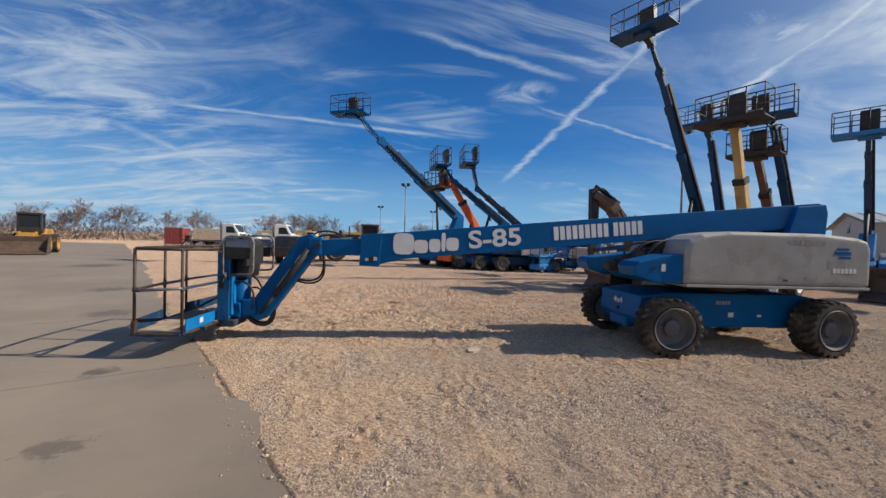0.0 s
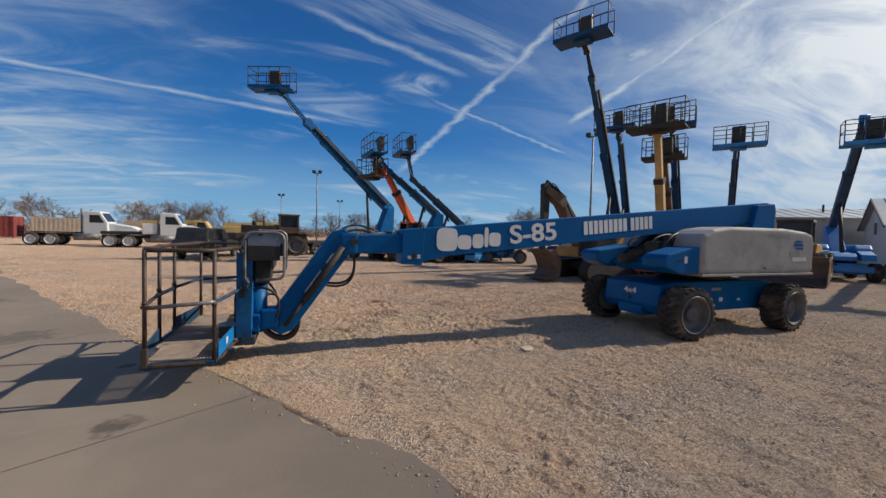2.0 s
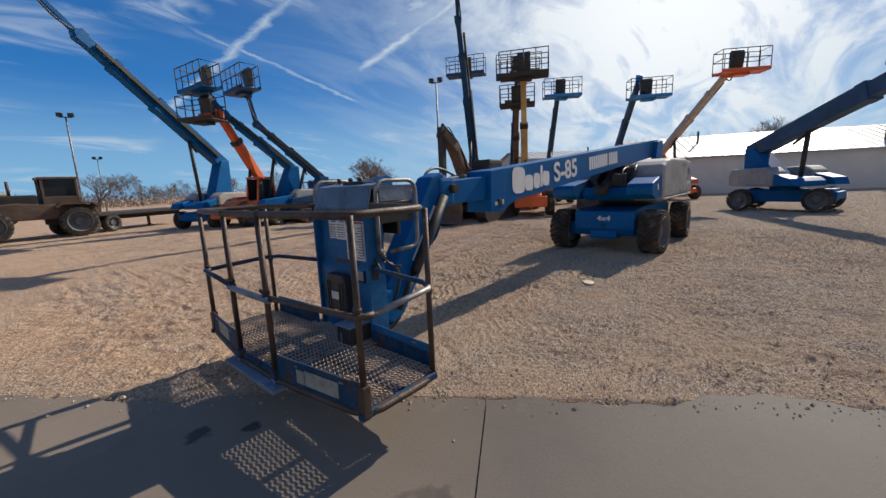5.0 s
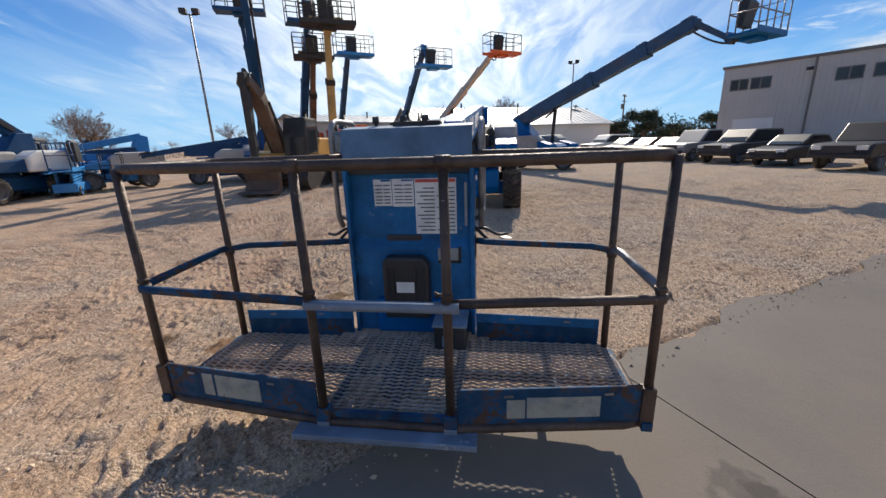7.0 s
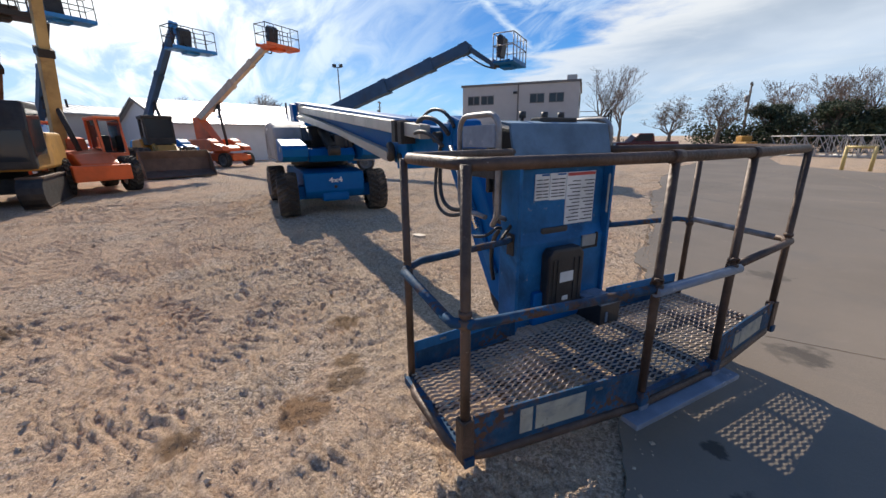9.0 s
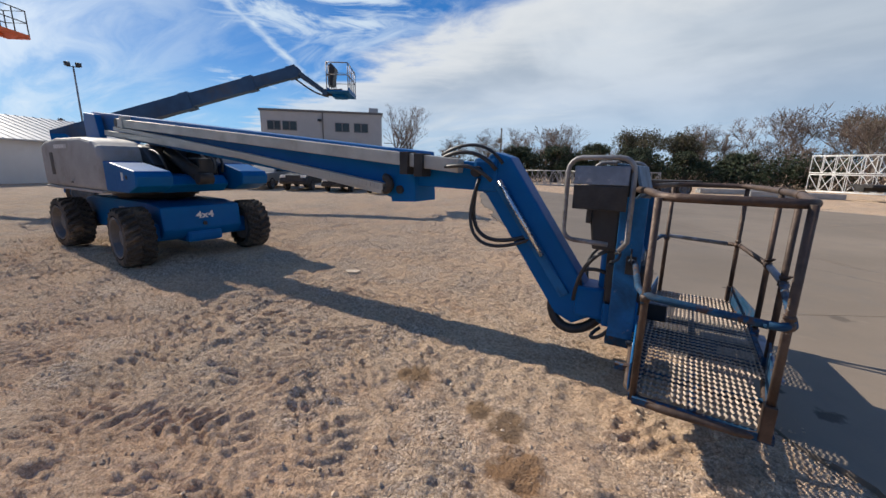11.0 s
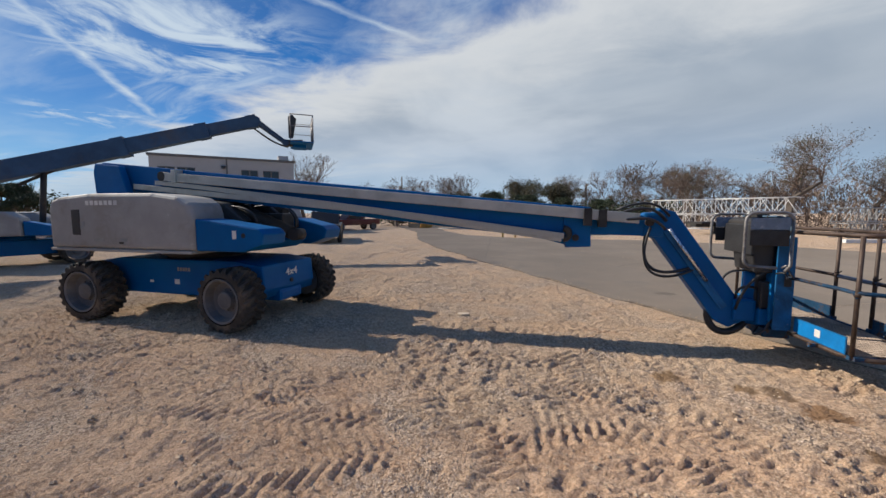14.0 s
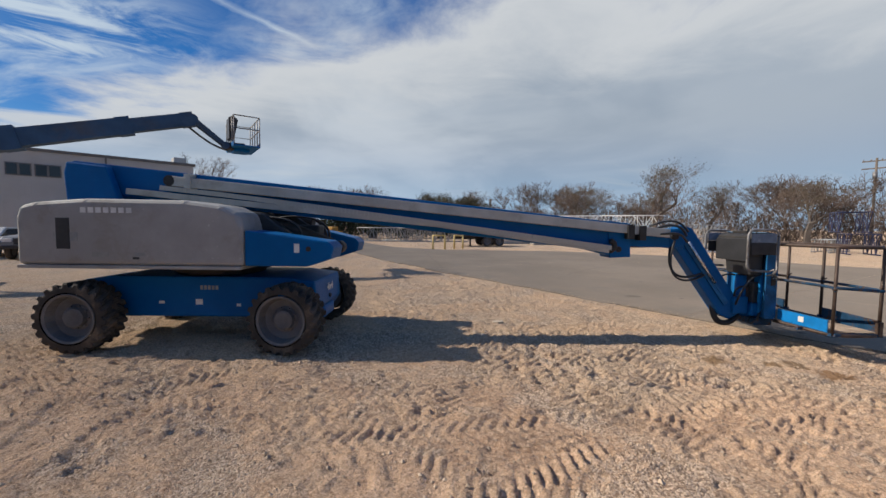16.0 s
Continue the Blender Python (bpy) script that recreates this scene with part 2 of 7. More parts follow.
        d = g.math("ADD", d, g.math("MULTIPLY", g.math("SUBTRACT", g.noise(at, 5.0, 4.0, 0.6), 0.5), r * 2.0))
        col = g.mix(g.math("MULTIPLY", g.step(d, r, r * 0.55), 0.85), col, c)
    h = g.math("ADD", g.math("MULTIPLY", cells.outputs["Distance"], g.math("MULTIPLY_ADD", patch, -0.6, -0.15)), g.math("ADD", g.math("ADD", g.math("MULTIPLY", lumps, 1.7), g.math("MULTIPLY", g.step(g.noise(at, 15.0, 5.0, 0.6, 1.6), 0.46, 0.54), 0.28)), g.math("MULTIPLY_ADD", g.math("MULTIPLY_ADD", dust, 0.45, fine), 1.1, g.math("MULTIPLY", chips.outputs["Distance"], g.math("MULTIPLY_ADD", grit, -0.9, -0.15)))))
    b = g.node("ShaderNodeBump", in_Strength=1.0, in_Distance=0.018, in_Height=h)
    g.node("ShaderNodeOutputMaterial", g.node("ShaderNodeBsdfPrincipled", in_Base_Color=col, in_Roughness=0.95, in_Diffuse_Roughness=0.6, in_Specular_IOR_Level=0.15, in_Normal=b))
    return m


def concrete_material():
    m = bpy.data.materials.new("worn_concrete")
    m.use_nodes = True
    g = Graph(m.node_tree)
    at = g.node("ShaderNodeTexCoord").outputs["Object"]
    big, mid, fine = g.noise(at, 0.25, 5.0, 0.6), g.noise(at, 1.3, 6.0, 0.65, 0.5), g.noise(at, 60.0, 4.0, 0.7)
    col = g.mix(g.step(big, 0.35, 0.65), (0.195, 0.158, 0.122, 1), (0.25, 0.203, 0.158, 1))
    col = g.mix(g.math("MULTIPLY", g.step(mid, 0.46, 0.72), 0.55), col, (0.175, 0.153, 0.132, 1))
    col = g.mix(g.math("MULTIPLY", g.step(g.noise(at, 0.4, 6.0, 0.62, 0.8), 0.52, 0.66), 0.6), col, (0.215, 0.178, 0.142, 1))
    col = g.mix(g.math("MULTIPLY", g.step(g.noise(at, 3.2, 5.0, 0.6), 0.62, 0.72), 0.5), col, (0.28, 0.23, 0.18, 1))
    col = g.mix(g.math("MULTIPLY", fine, 0.3), col, (0.13, 0.115, 0.10, 1))
    # oil drips and dark blots
    xyz = g.node("ShaderNodeSeparateXYZ", at)
    for x, y, r, k in ((-9.68, -0.22, 0.075, 0.85), (-9.94, 0.03, 0.10, 0.8), (-8.45, -3.55, 0.22, 0.5), (-9.47, -1.79, 0.17, 0.45), (-9.55, -3.29, 0.06, 0.7), (-11.98, 1.91, 0.5, 0.5), (-21.2, 13.9, 1.2, 0.6), (-9.42, -1.7, 0.2, 0.45), (-14.5, 5.5, 0.6, 0.5), (-10.6, -2.6, 0.12, 0.5)):
        d = g.math("SQRT", g.math("ADD", g.math("POWER", g.math("SUBTRACT", xyz.outputs[0], x), 2.0), g.math("POWER", g.math("SUBTRACT", xyz.outputs[1], y), 2.0)))
        d = g.math("ADD", d, g.math("MULTIPLY", g.math("SUBTRACT", g.noise(at, 6.0, 5.0, 0.65), 0.5), r * 3.0))
        col = g.mix(g.math("MULTIPLY", g.step(d, r, r * 0.5), k), col, (0.05, 0.045, 0.04, 1))
    crack = g.node("ShaderNodeTexVoronoi", in_Vector=g.vec("ADD", at, g.vec("MULTIPLY", g.noise(at, 1.7, 4.0).outputs[1], (0.5, 0.5, 0.5))), in_Scale=0.06, feature="DISTANCE_TO_EDGE")
    line = g.step(crack.outputs["Distance"], 0.0016, 0.0)
    col = g.mix(g.math("MULTIPLY", line, 0.6), col, (0.09, 0.08, 0.07, 1))
    b = g.node("ShaderNodeBump", in_Strength=0.25, in_Distance=0.01, in_Height=g.math("SUBTRACT", fine, line))
    g.node("ShaderNodeOutputMaterial", g.node("ShaderNodeBsdfPrincipled", in_Base_Color=col, in_Roughness=0.65, in_Diffuse_Roughness=0.6, in_Specular_IOR_Level=0.12, in_Normal=b))
    return m


def glass_material():
    m = bpy.data.materials.new("dark_glass")
    m.use_nodes = True
    g = Graph(m.node_tree)
    at = g.node("ShaderNodeTexCoord").outputs["Object"]
    rg = g.math("MULTIPLY_ADD", g.noise(at, 6.0), 0.12, 0.03)
    g.node("ShaderNodeOutputMaterial", g.node("ShaderNodeBsdfPrincipled", in_Base_Color=(0.025, 0.03, 0.035, 1), in_Roughness=rg, in_Specular_IOR_Level=0.4))
    return m


DUST = (0.34, 0.27, 0.19)
RUSTY = (0.085, 0.045, 0.028)
BLUE = surface("blue_machine_paint", (0.0005, 0.096, 0.285), 0.45, 0.0, 0.12, 1.3, 30.0, 0.05, (0.10, 0.13, 0.16), 0.05, 1.2, spec=0.14)
BLUE_WORN = surface("worn_blue_paint", (0.010, 0.112, 0.27), 0.55, 0.0, 0.3, 3.0, 35.0, 0.15, (0.014, 0.035, 0.065), 0.8, 2.6, (0.17, 0.21, 0.26), 0.63, spec=0.25)
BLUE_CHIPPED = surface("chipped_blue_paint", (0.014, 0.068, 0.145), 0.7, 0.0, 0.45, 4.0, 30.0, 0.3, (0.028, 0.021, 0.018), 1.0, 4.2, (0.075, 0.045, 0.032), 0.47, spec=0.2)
STEP_BLUE = surface("scuffed_step_paint", (0.17, 0.21, 0.27), 0.55, 0.0, 0.25, 3.0, 30.0, 0.15, (0.06, 0.06, 0.065), 0.6, 3.0, (0.30, 0.31, 0.33), 0.58)
BLUE_FADED = surface("faded_blue_paint", (0.018, 0.20, 0.50), 0.5, 0.0, 0.2, 0.9, 20.0, 0.08, (0.09, 0.10, 0.12), 0.3, 1.0)
# brighter copy of the basket's blue, with sunlight put into the colour
BLUE_SUNLIT = surface("sunlit_blue_paint", (0.004, 0.17, 0.46), 0.5, 0.0, 0.2, 3.0, 30.0, 0.08, (0.03, 0.09, 0.18), 0.35, 3.0, (0.4, 0.45, 0.5), 0.68, spec=0.25)
BLUE_FADED_GREY = surface("dusty_faded_blue_sheet", (0.10, 0.17, 0.25), 0.6, 0.0, 0.2, 3.0, 30.0, 0.1, (0.05, 0.07, 0.10), 0.5, 2.5, spec=0.25)
BLUE_DARK = surface("dark_blue_paint", (0.006, 0.055, 0.15), 0.5, 0.0, 0.2, 0.9, 20.0, 0.08, (0.05, 0.06, 0.07), 0.4, 1.0, spec=0.3)
BLUE_DUSTY = surface("dusty_dark_blue_boom", (0.036, 0.082, 0.155), 0.6, 0.0, 0.3, 0.9, 20.0, 0.08, (0.10, 0.088, 0.075), 0.5, 1.2, spec=0.3)
GREY_COVER = surface("grey_moulded_cover", (0.30, 0.297, 0.29), 0.6, 0.0, 0.12, 1.4, 60.0, 0.05, (0.20, 0.18, 0.155), 0.5, 2.4, (0.42, 0.41, 0.40), 0.63, spec=0.3)
PALE_METAL = surface("pale_galvanised_tray", (0.44, 0.43, 0.39), 0.45, 0.35, 0.15, 2.0, 40.0, 0.1, (0.22, 0.19, 0.14), 0.4, 2.4)
RUST_STEEL = surface("rusty_worn_steel", (0.072, 0.046, 0.034), 0.55, 0.3, 0.5, 5.0, 45.0, 0.3, (0.13, 0.105, 0.09), 0.45, 3.0, (0.28, 0.25, 0.22), 0.65)
BARE_STEEL = surface("scuffed_bare_steel", (0.25, 0.24, 0.235), 0.5, 0.5, 0.35, 4.0, 40.0, 0.2, (0.055, 0.04, 0.033), 0.85, 3.2)
MESH_STEEL = surface("worn_expanded_steel", (0.36, 0.285, 0.225), 0.55, 0.15, 0.3, 3.0, 45.0, 0.2, (0.15, 0.10, 0.075), 0.5, 3.0)
CHROME = surface("bright_cylinder_rod", (0.62, 0.63, 0.64), 0.25, 0.9, 0.1, 3.0, 40.0, 0.02)
BLACK = surface("black_plastic", (0.022, 0.022, 0.024), 0.5, 0.0, 0.25, 4.0, 50.0, 0.1, (0.09, 0.08, 0.065), 0.3, 2.0)
RUBBER = surface("dusty_tyre_rubber", (0.038, 0.033, 0.029), 0.85, 0.0, 0.35, 3.0, 40.0, 0.25, (0.21, 0.165, 0.12), 0.6, 3.5)
RIM_GREY = surface("dusty_grey_wheel_steel", (0.115, 0.12, 0.13), 0.6, 0.2, 0.25, 3.0, 40.0, 0.1, (0.20, 0.16, 0.12), 0.45, 2.0)
DARK_STEEL = surface("greasy_dark_steel", (0.036, 0.034, 0.033), 0.6, 0.15, 0.3, 4.0, 40.0, 0.2, (0.08, 0.064, 0.048), 0.4, 2.5, spec=0.35)
WHITE = surface("white_paint", (0.72, 0.72, 0.70), 0.5, 0.0, 0.06, 2.0, 40.0, 0.05, (0.45, 0.42, 0.38), 0.3, 2.0)
DECAL = surface("printed_white_label", (0.62, 0.62, 0.60), 0.55, 0.0, 0.1, 5.0, 60.0, 0.05, (0.36, 0.37, 0.38), 0.5, 4.0)
DECAL_GREY = surface("worn_grey_label", (0.24, 0.245, 0.235), 0.6, 0.0, 0.15, 6.0, 60.0, 0.1, (0.12, 0.15, 0.2), 0.5, 5.0)
DECAL_WORN = surface("yellowed_worn_label", (0.30, 0.30, 0.25), 0.65, 0.0, 0.15, 6.0, 60.0, 0.1, (0.10, 0.13, 0.17), 0.6, 7.0, (0.07, 0.06, 0.05), 0.6)
INK = surface("label_ink", (0.06, 0.06, 0.065), 0.6)
RED_INK = surface("red_label_ink", (0.42, 0.06, 0.05), 0.6)
ORANGE = surface("orange_machine_paint", (0.62, 0.105, 0.018), 0.5, 0.0, 0.18, 1.2, 25.0, 0.08, (0.22, 0.12, 0.07), 0.35, 1.3)
YELLOW = surface("weathered_yellow_paint", (0.46, 0.235, 0.035), 0.55, 0.0, 0.25, 1.2, 25.0, 0.1, (0.13, 0.085, 0.05), 0.5, 1.2)
TAN = surface("faded_tan_boom_paint", (0.44, 0.30, 0.12), 0.6, 0.0, 0.25, 1.2, 25.0, 0.1, (0.16, 0.105, 0.06), 0.6, 1.4)
YELLOW_BRIGHT = surface("faded_yellow_paint", (0.55, 0.40, 0.14), 0.55, 0.0, 0.15, 2.0, 30.0, 0.08, (0.3, 0.24, 0.15), 0.4, 2.0)
BROWN_STEEL = surface("brown_weathered_steel", (0.13, 0.085, 0.06), 0.7, 0.2, 0.3, 1.5, 25.0, 0.15, (0.06, 0.045, 0.04), 0.5, 1.6)
CREAM = surface("cream_boom_paint", (0.52, 0.42, 0.31), 0.55, 0.0, 0.15, 1.0, 25.0, 0.08, (0.25, 0.2, 0.15), 0.4, 1.0)
GRAVEL, CONCRETE, GLASS = gravel_material(), concrete_material(), glass_material()
WALL_METAL = surface("grey_sheet_metal_wall", (0.42, 0.40, 0.375), 0.6, 0.1, 0.06, 0.4, 20.0, 0.05, (0.33, 0.30, 0.27), 0.3, 0.4)
WALL_WHITE = surface("pale_sheet_metal_wall", (0.55, 0.56, 0.56), 0.55, 0.1, 0.06, 0.4, 20.0, 0.05, (0.40, 0.38, 0.35), 0.3, 0.4)
ROOF_METAL = surface("pale_ribbed_metal_roof", (0.34, 0.36, 0.38), 0.45, 0.25, 0.08, 0.5, 20.0, 0.05, (0.25, 0.25, 0.25), 0.3, 0.5)
TRIM_DARK = surface("dark_roof_trim", (0.13, 0.12, 0.11), 0.6)
BARK = surface("grey_brown_bark", (0.115, 0.092, 0.075), 0.9, 0.0, 0.3, 2.0, 20.0, 0.4)
TWIG = surface("brown_winter_twigs", (0.18, 0.132, 0.105), 0.95, 0.0, 0.35, 0.15, 3.0, 0.2)
EVERGREEN = surface("dark_evergreen_leaves", (0.040, 0.058, 0.026), 0.8, 0.0, 0.45, 0.6, 6.0, 0.2, (0.075, 0.065, 0.03), 0.4, 0.5)
OAK_LEAF = surface("brown_green_oak_leaves", (0.078, 0.072, 0.036), 0.85, 0.0, 0.4, 0.5, 6.0, 0.2, (0.12, 0.07, 0.035), 0.5, 0.5)
WOOD = surface("grey_pole_wood", (0.15, 0.12, 0.095), 0.85, 0.0, 0.25, 1.0, 20.0, 0.2)
STONE = surface("limestone_chips", (0.50, 0.38, 0.27), 0.9, 0.0, 0.35, 1.7, 9.0, 0.2)

# ---------------------------------------------------------------- mesh helpers


def ring(centre, u, v, r, seg, ru=None):
    return [centre + u * (r * math.cos(2 * math.pi * i / seg)) + v * ((ru or r) * math.sin(2 * math.pi * i / seg)) for i in range(seg)]


def frame_of(direction):
    d = Vector(direction).normalized()
    up = Vector((0, 0, 1)) if abs(d.z) < 0.95 else Vector((1, 0, 0))
    u = d.cross(up).normalized()
    return d, u, u.cross(d).normalized()


def tube(bm, p0, p1, r, seg=8, r1=None, caps=True):
    p0, p1 = Vector(p0), Vector(p1)
    _, u, v = frame_of(p1 - p0)
    a = [bm.verts.new(p) for p in ring(p0, u, v, r, seg)]
    b = [bm.verts.new(p) for p in ring(p1, u, v, r if r1 is None else r1, seg)]
    for i in range(seg):
        bm.faces.new((a[i], a[(i + 1) % seg], b[(i + 1) % seg], b[i])).smooth = seg > 5
    if caps:
        bm.faces.new(a[::-1]), bm.faces.new(b)


def hose(bm, pts, r, seg=7, caps=True):
    """A bent tube through the points."""
    pts = [Vector(p) for p in pts]
    old = None
    u = None
    for i, p in enumerate(pts):
        d = (pts[min(i + 1, len(pts) - 1)] - pts[max(i - 1, 0)]).normalized()
        if u is None:
            _, u, v = frame_of(d)
        else:
            u = (u - d * u.dot(d)).normalized()
            v = u.cross(d).normalized()
        new_ring = [bm.verts.new(q) for q in ring(p, u, v, r, seg)]
        if old:
            for k in range(seg):
                bm.faces.new((old[k], old[(k + 1) % seg], new_ring[(k + 1) % seg], new_ring[k])).smooth = True
        elif caps:
            bm.faces.new(new_ring[::-1])
        old = new_ring
    if caps:
        bm.faces.new(old)


def arc(centre, a0, a1, r, n=6, plane="xy"):
    out = []
    for i in range(n + 1):
        a = radians(a0 + (a1 - a0) * i / n)
        c, s = r * math.cos(a), r * math.sin(a)
        off = {"xy": (c, s, 0), "xz": (c, 0, s), "yz": (0, c, s)}[plane]
        out.append(Vector(centre) + Vector(off))
    return out


def curve_pts(p0, p1, p2, p3, n=14):
    p0, p1, p2, p3 = map(Vector, (p0, p1, p2, p3))
    return [p0 * (1 - t) ** 3 + p1 * 3 * t * (1 - t) ** 2 + p2 * 3 * t * t * (1 - t) + p3 * t ** 3 for t in (i / n for i in range(n + 1))]


def bevelled(bm, geom, bev, seg=2):
    if bev > 0:
        edges = list({e for v in geom for e in v.link_edges})
        bmesh.ops.bevel(bm, geom=edges, offset=bev, segments=seg, profile=0.6, affect="EDGES", clamp_overlap=True)


def box(bm, lo, hi, bev=0.0, m=None, seg=2):
    lo, hi = Vector(lo), Vector(hi)
    mat = Matrix.Translation((lo + hi) / 2) @ Matrix.Diagonal((*(hi - lo), 1))
    made = bmesh.ops.create_cube(bm, size=1.0, matrix=(m @ mat) if m else mat)
    bevelled(bm, made["verts"], bev, seg)


def prism(bm, outline, y0, y1, bev=0.0, axis="y", seg=2):
    """An outline in the x-z plane (or y-z for axis x, x-y for axis z) drawn out between two depths."""
    put = {"y": lambda a, b, d: (a, d, b), "x": lambda a, b, d: (d, a, b), "z": lambda a, b, d: (a, b, d)}[axis]
    a = [bm.verts.new(put(p[0], p[1], y0)) for p in outline]
    b = [bm.verts.new(put(p[0], p[1], y1)) for p in outline]
    n = len(outline)
    fs = [bm.faces.new(a), bm.faces.new(b[::-1])]
    for i in range(n):
        fs.append(bm.faces.new((a[i], b[i], b[(i + 1) % n], a[(i + 1) % n])))
    bmesh.ops.recalc_face_normals(bm, faces=fs)
    bevelled(bm, a + b, bev, seg)


def beam(bm, p0, p1, w, h, w1=None, h1=None, bev=0.0, lift=0.0):
    """A straight bar of oblong section from p0 to p1, its depth in the upright plane."""
    p0, p1 = Vector(p0), Vector(p1)
    d, u, v = frame_of(p1 - p0)
    w1, h1 = w if w1 is None else w1, h if h1 is None else h1
    a = [bm.verts.new(p0 + u * (sx * w / 2) + v * (sz * h / 2 + lift)) for sx, sz in ((-1, -1), (1, -1), (1, 1), (-1, 1))]
    b = [bm.verts.new(p1 + u * (sx * w1 / 2) + v * (sz * h1 / 2 + lift)) for sx, sz in ((-1, -1), (1, -1), (1, 1), (-1, 1))]
    fs = [bm.faces.new(a), bm.faces.new(b[::-1])]
    for i in range(4):
        fs.append(bm.faces.new((a[i], b[i], b[(i + 1) % 4], a[(i + 1) % 4])))
    bmesh.ops.recalc_face_normals(bm, faces=fs)
    bevelled(bm, a + b, bev)


def part(name, bm, material, parent=None, label="", m=None):
    """One mesh object out of a bmesh, under a thing or a part."""
    me = bpy.data.meshes.new(name)
    bm.to_mesh(me)
    bm.free()
    me.materials.append(material)
    ob = new(name, me)
    if parent is not None:
        ob.parent = parent
    if m is not None:
        ob.matrix_basis = m
    if label:
        ob["label"] = label
    return ob


def thing(name, m, label, category, group="", kind=""):
    ob = new(name)
    ob.empty_display_size = 0.2
    ob.matrix_basis = m
    return tagged(ob, label, category, group, kind)


def made(*calls):
    """A new bmesh with the helper calls done on it: (function, args...)."""
    bm = bmesh.new()
    for fn, *args in calls:
        fn(bm, *args)
    return bm


def solid(name, label, category, bm, material, m=None, group="", kind=""):
    ob = part(name, bm, material, None, "", m)
    return tagged(ob, label, category, group, kind)


def heading(v):
    return math.degrees(math.atan2(v[1], v[0]))

# ---------------------------------------------------------------- ground
NEAR_EDGE = [(-46, 52), (-21, 17), (-12.9, 5.1), (-10.05, 1.0), (-8.3, -1.35), (-6.4, -4.2), (-3.7, -8.3), (-0.8, -12.8), (2.2, -18.5), (5.5, -28), (14, -44)]
FAR_EDGE = [(8.5, -45), (3.6, -31), (0.2, -24.5), (-4, -21.8), (-12.2, -21.5), (-18, -18.2), (-24, -11.5), (-62, 0), (-62, 52)]


def wave_noise(x, y, seed, size):
    """Smooth random heights from a fixed table, for whole arrays."""
    rng = np.random.RandomState(seed)
    table = rng.rand(256, 256)
    u, v = x / size, y / size
    i, j = np.floor(u).astype(int), np.floor(v).astype(int)
    fu, fv = u - i, v - j
    fu, fv = fu * fu * (3 - 2 * fu), fv * fv * (3 - 2 * fv)
    t = lambda a, b: table[a % 256, b % 256]
    return (t(i, j) * (1 - fu) + t(i + 1, j) * fu) * (1 - fv) + (t(i, j + 1) * (1 - fu) + t(i + 1, j + 1) * fu) * fv - 0.5


def edge_side(x, y):
    """How far a place lies inside the gravel, from the line of the concrete's near edge."""
    best = np.full(np.shape(x), 1e9)
    sign = np.ones(np.shape(x))
    for (x0, y0), (x1, y1) in zip(NEAR_EDGE, NEAR_EDGE[1:]):
        dx, dy = x1 - x0, y1 - y0
        k = np.clip(((x - x0) * dx + (y - y0) * dy) / (dx * dx + dy * dy), 0, 1)
        dist = np.hypot(x - x0 - k * dx, y - y0 - k * dy)
        side = np.sign(dx * (y - y0) - dy * (x - x0))
        near = dist < best
        best, sign = np.where(near, dist, best), np.where(near, side, sign)
    return best * sign


# wheel tracks pressed into the yard: start, end, half width, depth
TRACKS = [((-6.7, 2.1), (-4.9, 3.6), 0.24, 0.045), ((-5.8, 1.2), (-3.8, 2.3), 0.22, 0.038), ((-5.0, 3.1), (-3.6, 4.1), 0.22, 0.04), ((-1.6, 1.2), (0.2, 3.4), 0.22, 0.03), ((-6.5, 3.2), (1.5, 5.2), 0.2, 0.024), ((-7.5, 2.3), (0.5, 3.7), 0.2, 0.022), ((-3.5, 2.3), (1.8, 2.6), 0.2, 0.02), ((-5.2, 4.9), (-2.5, 2.4), 0.2, 0.026), ((-2.6, 4.6), (2.5, 3.4), 0.2, 0.026),
          ((-9.5, 2.4), (-2.0, 6.0), 0.22, 0.012), ((-4.0, 5.6), (-0.5, 4.2), 0.2, 0.028), ((0.5, -2.2), (6, 1.0), 0.22, 0.014), ((-7.0, 1.4), (1.0, 9.0), 0.2, 0.016), ((-12, 6), (4, 14), 0.25, 0.02), ((-9, 8), (8, 12), 0.25, 0.02)]

track_rng = random.Random(77)
for n in range(34):
    tx, ty, ta, tl = track_rng.uniform(-7.2, 1.5), track_rng.uniform(1.4, 5.4), radians(track_rng.gauss(22, 38)), track_rng.uniform(0.5, 1.5)
    TRACKS.append(((tx, ty), (tx + tl * math.cos(ta), ty + tl * math.sin(ta)), track_rng.uniform(0.13, 0.22), track_rng.uniform(0.012, 0.027)))


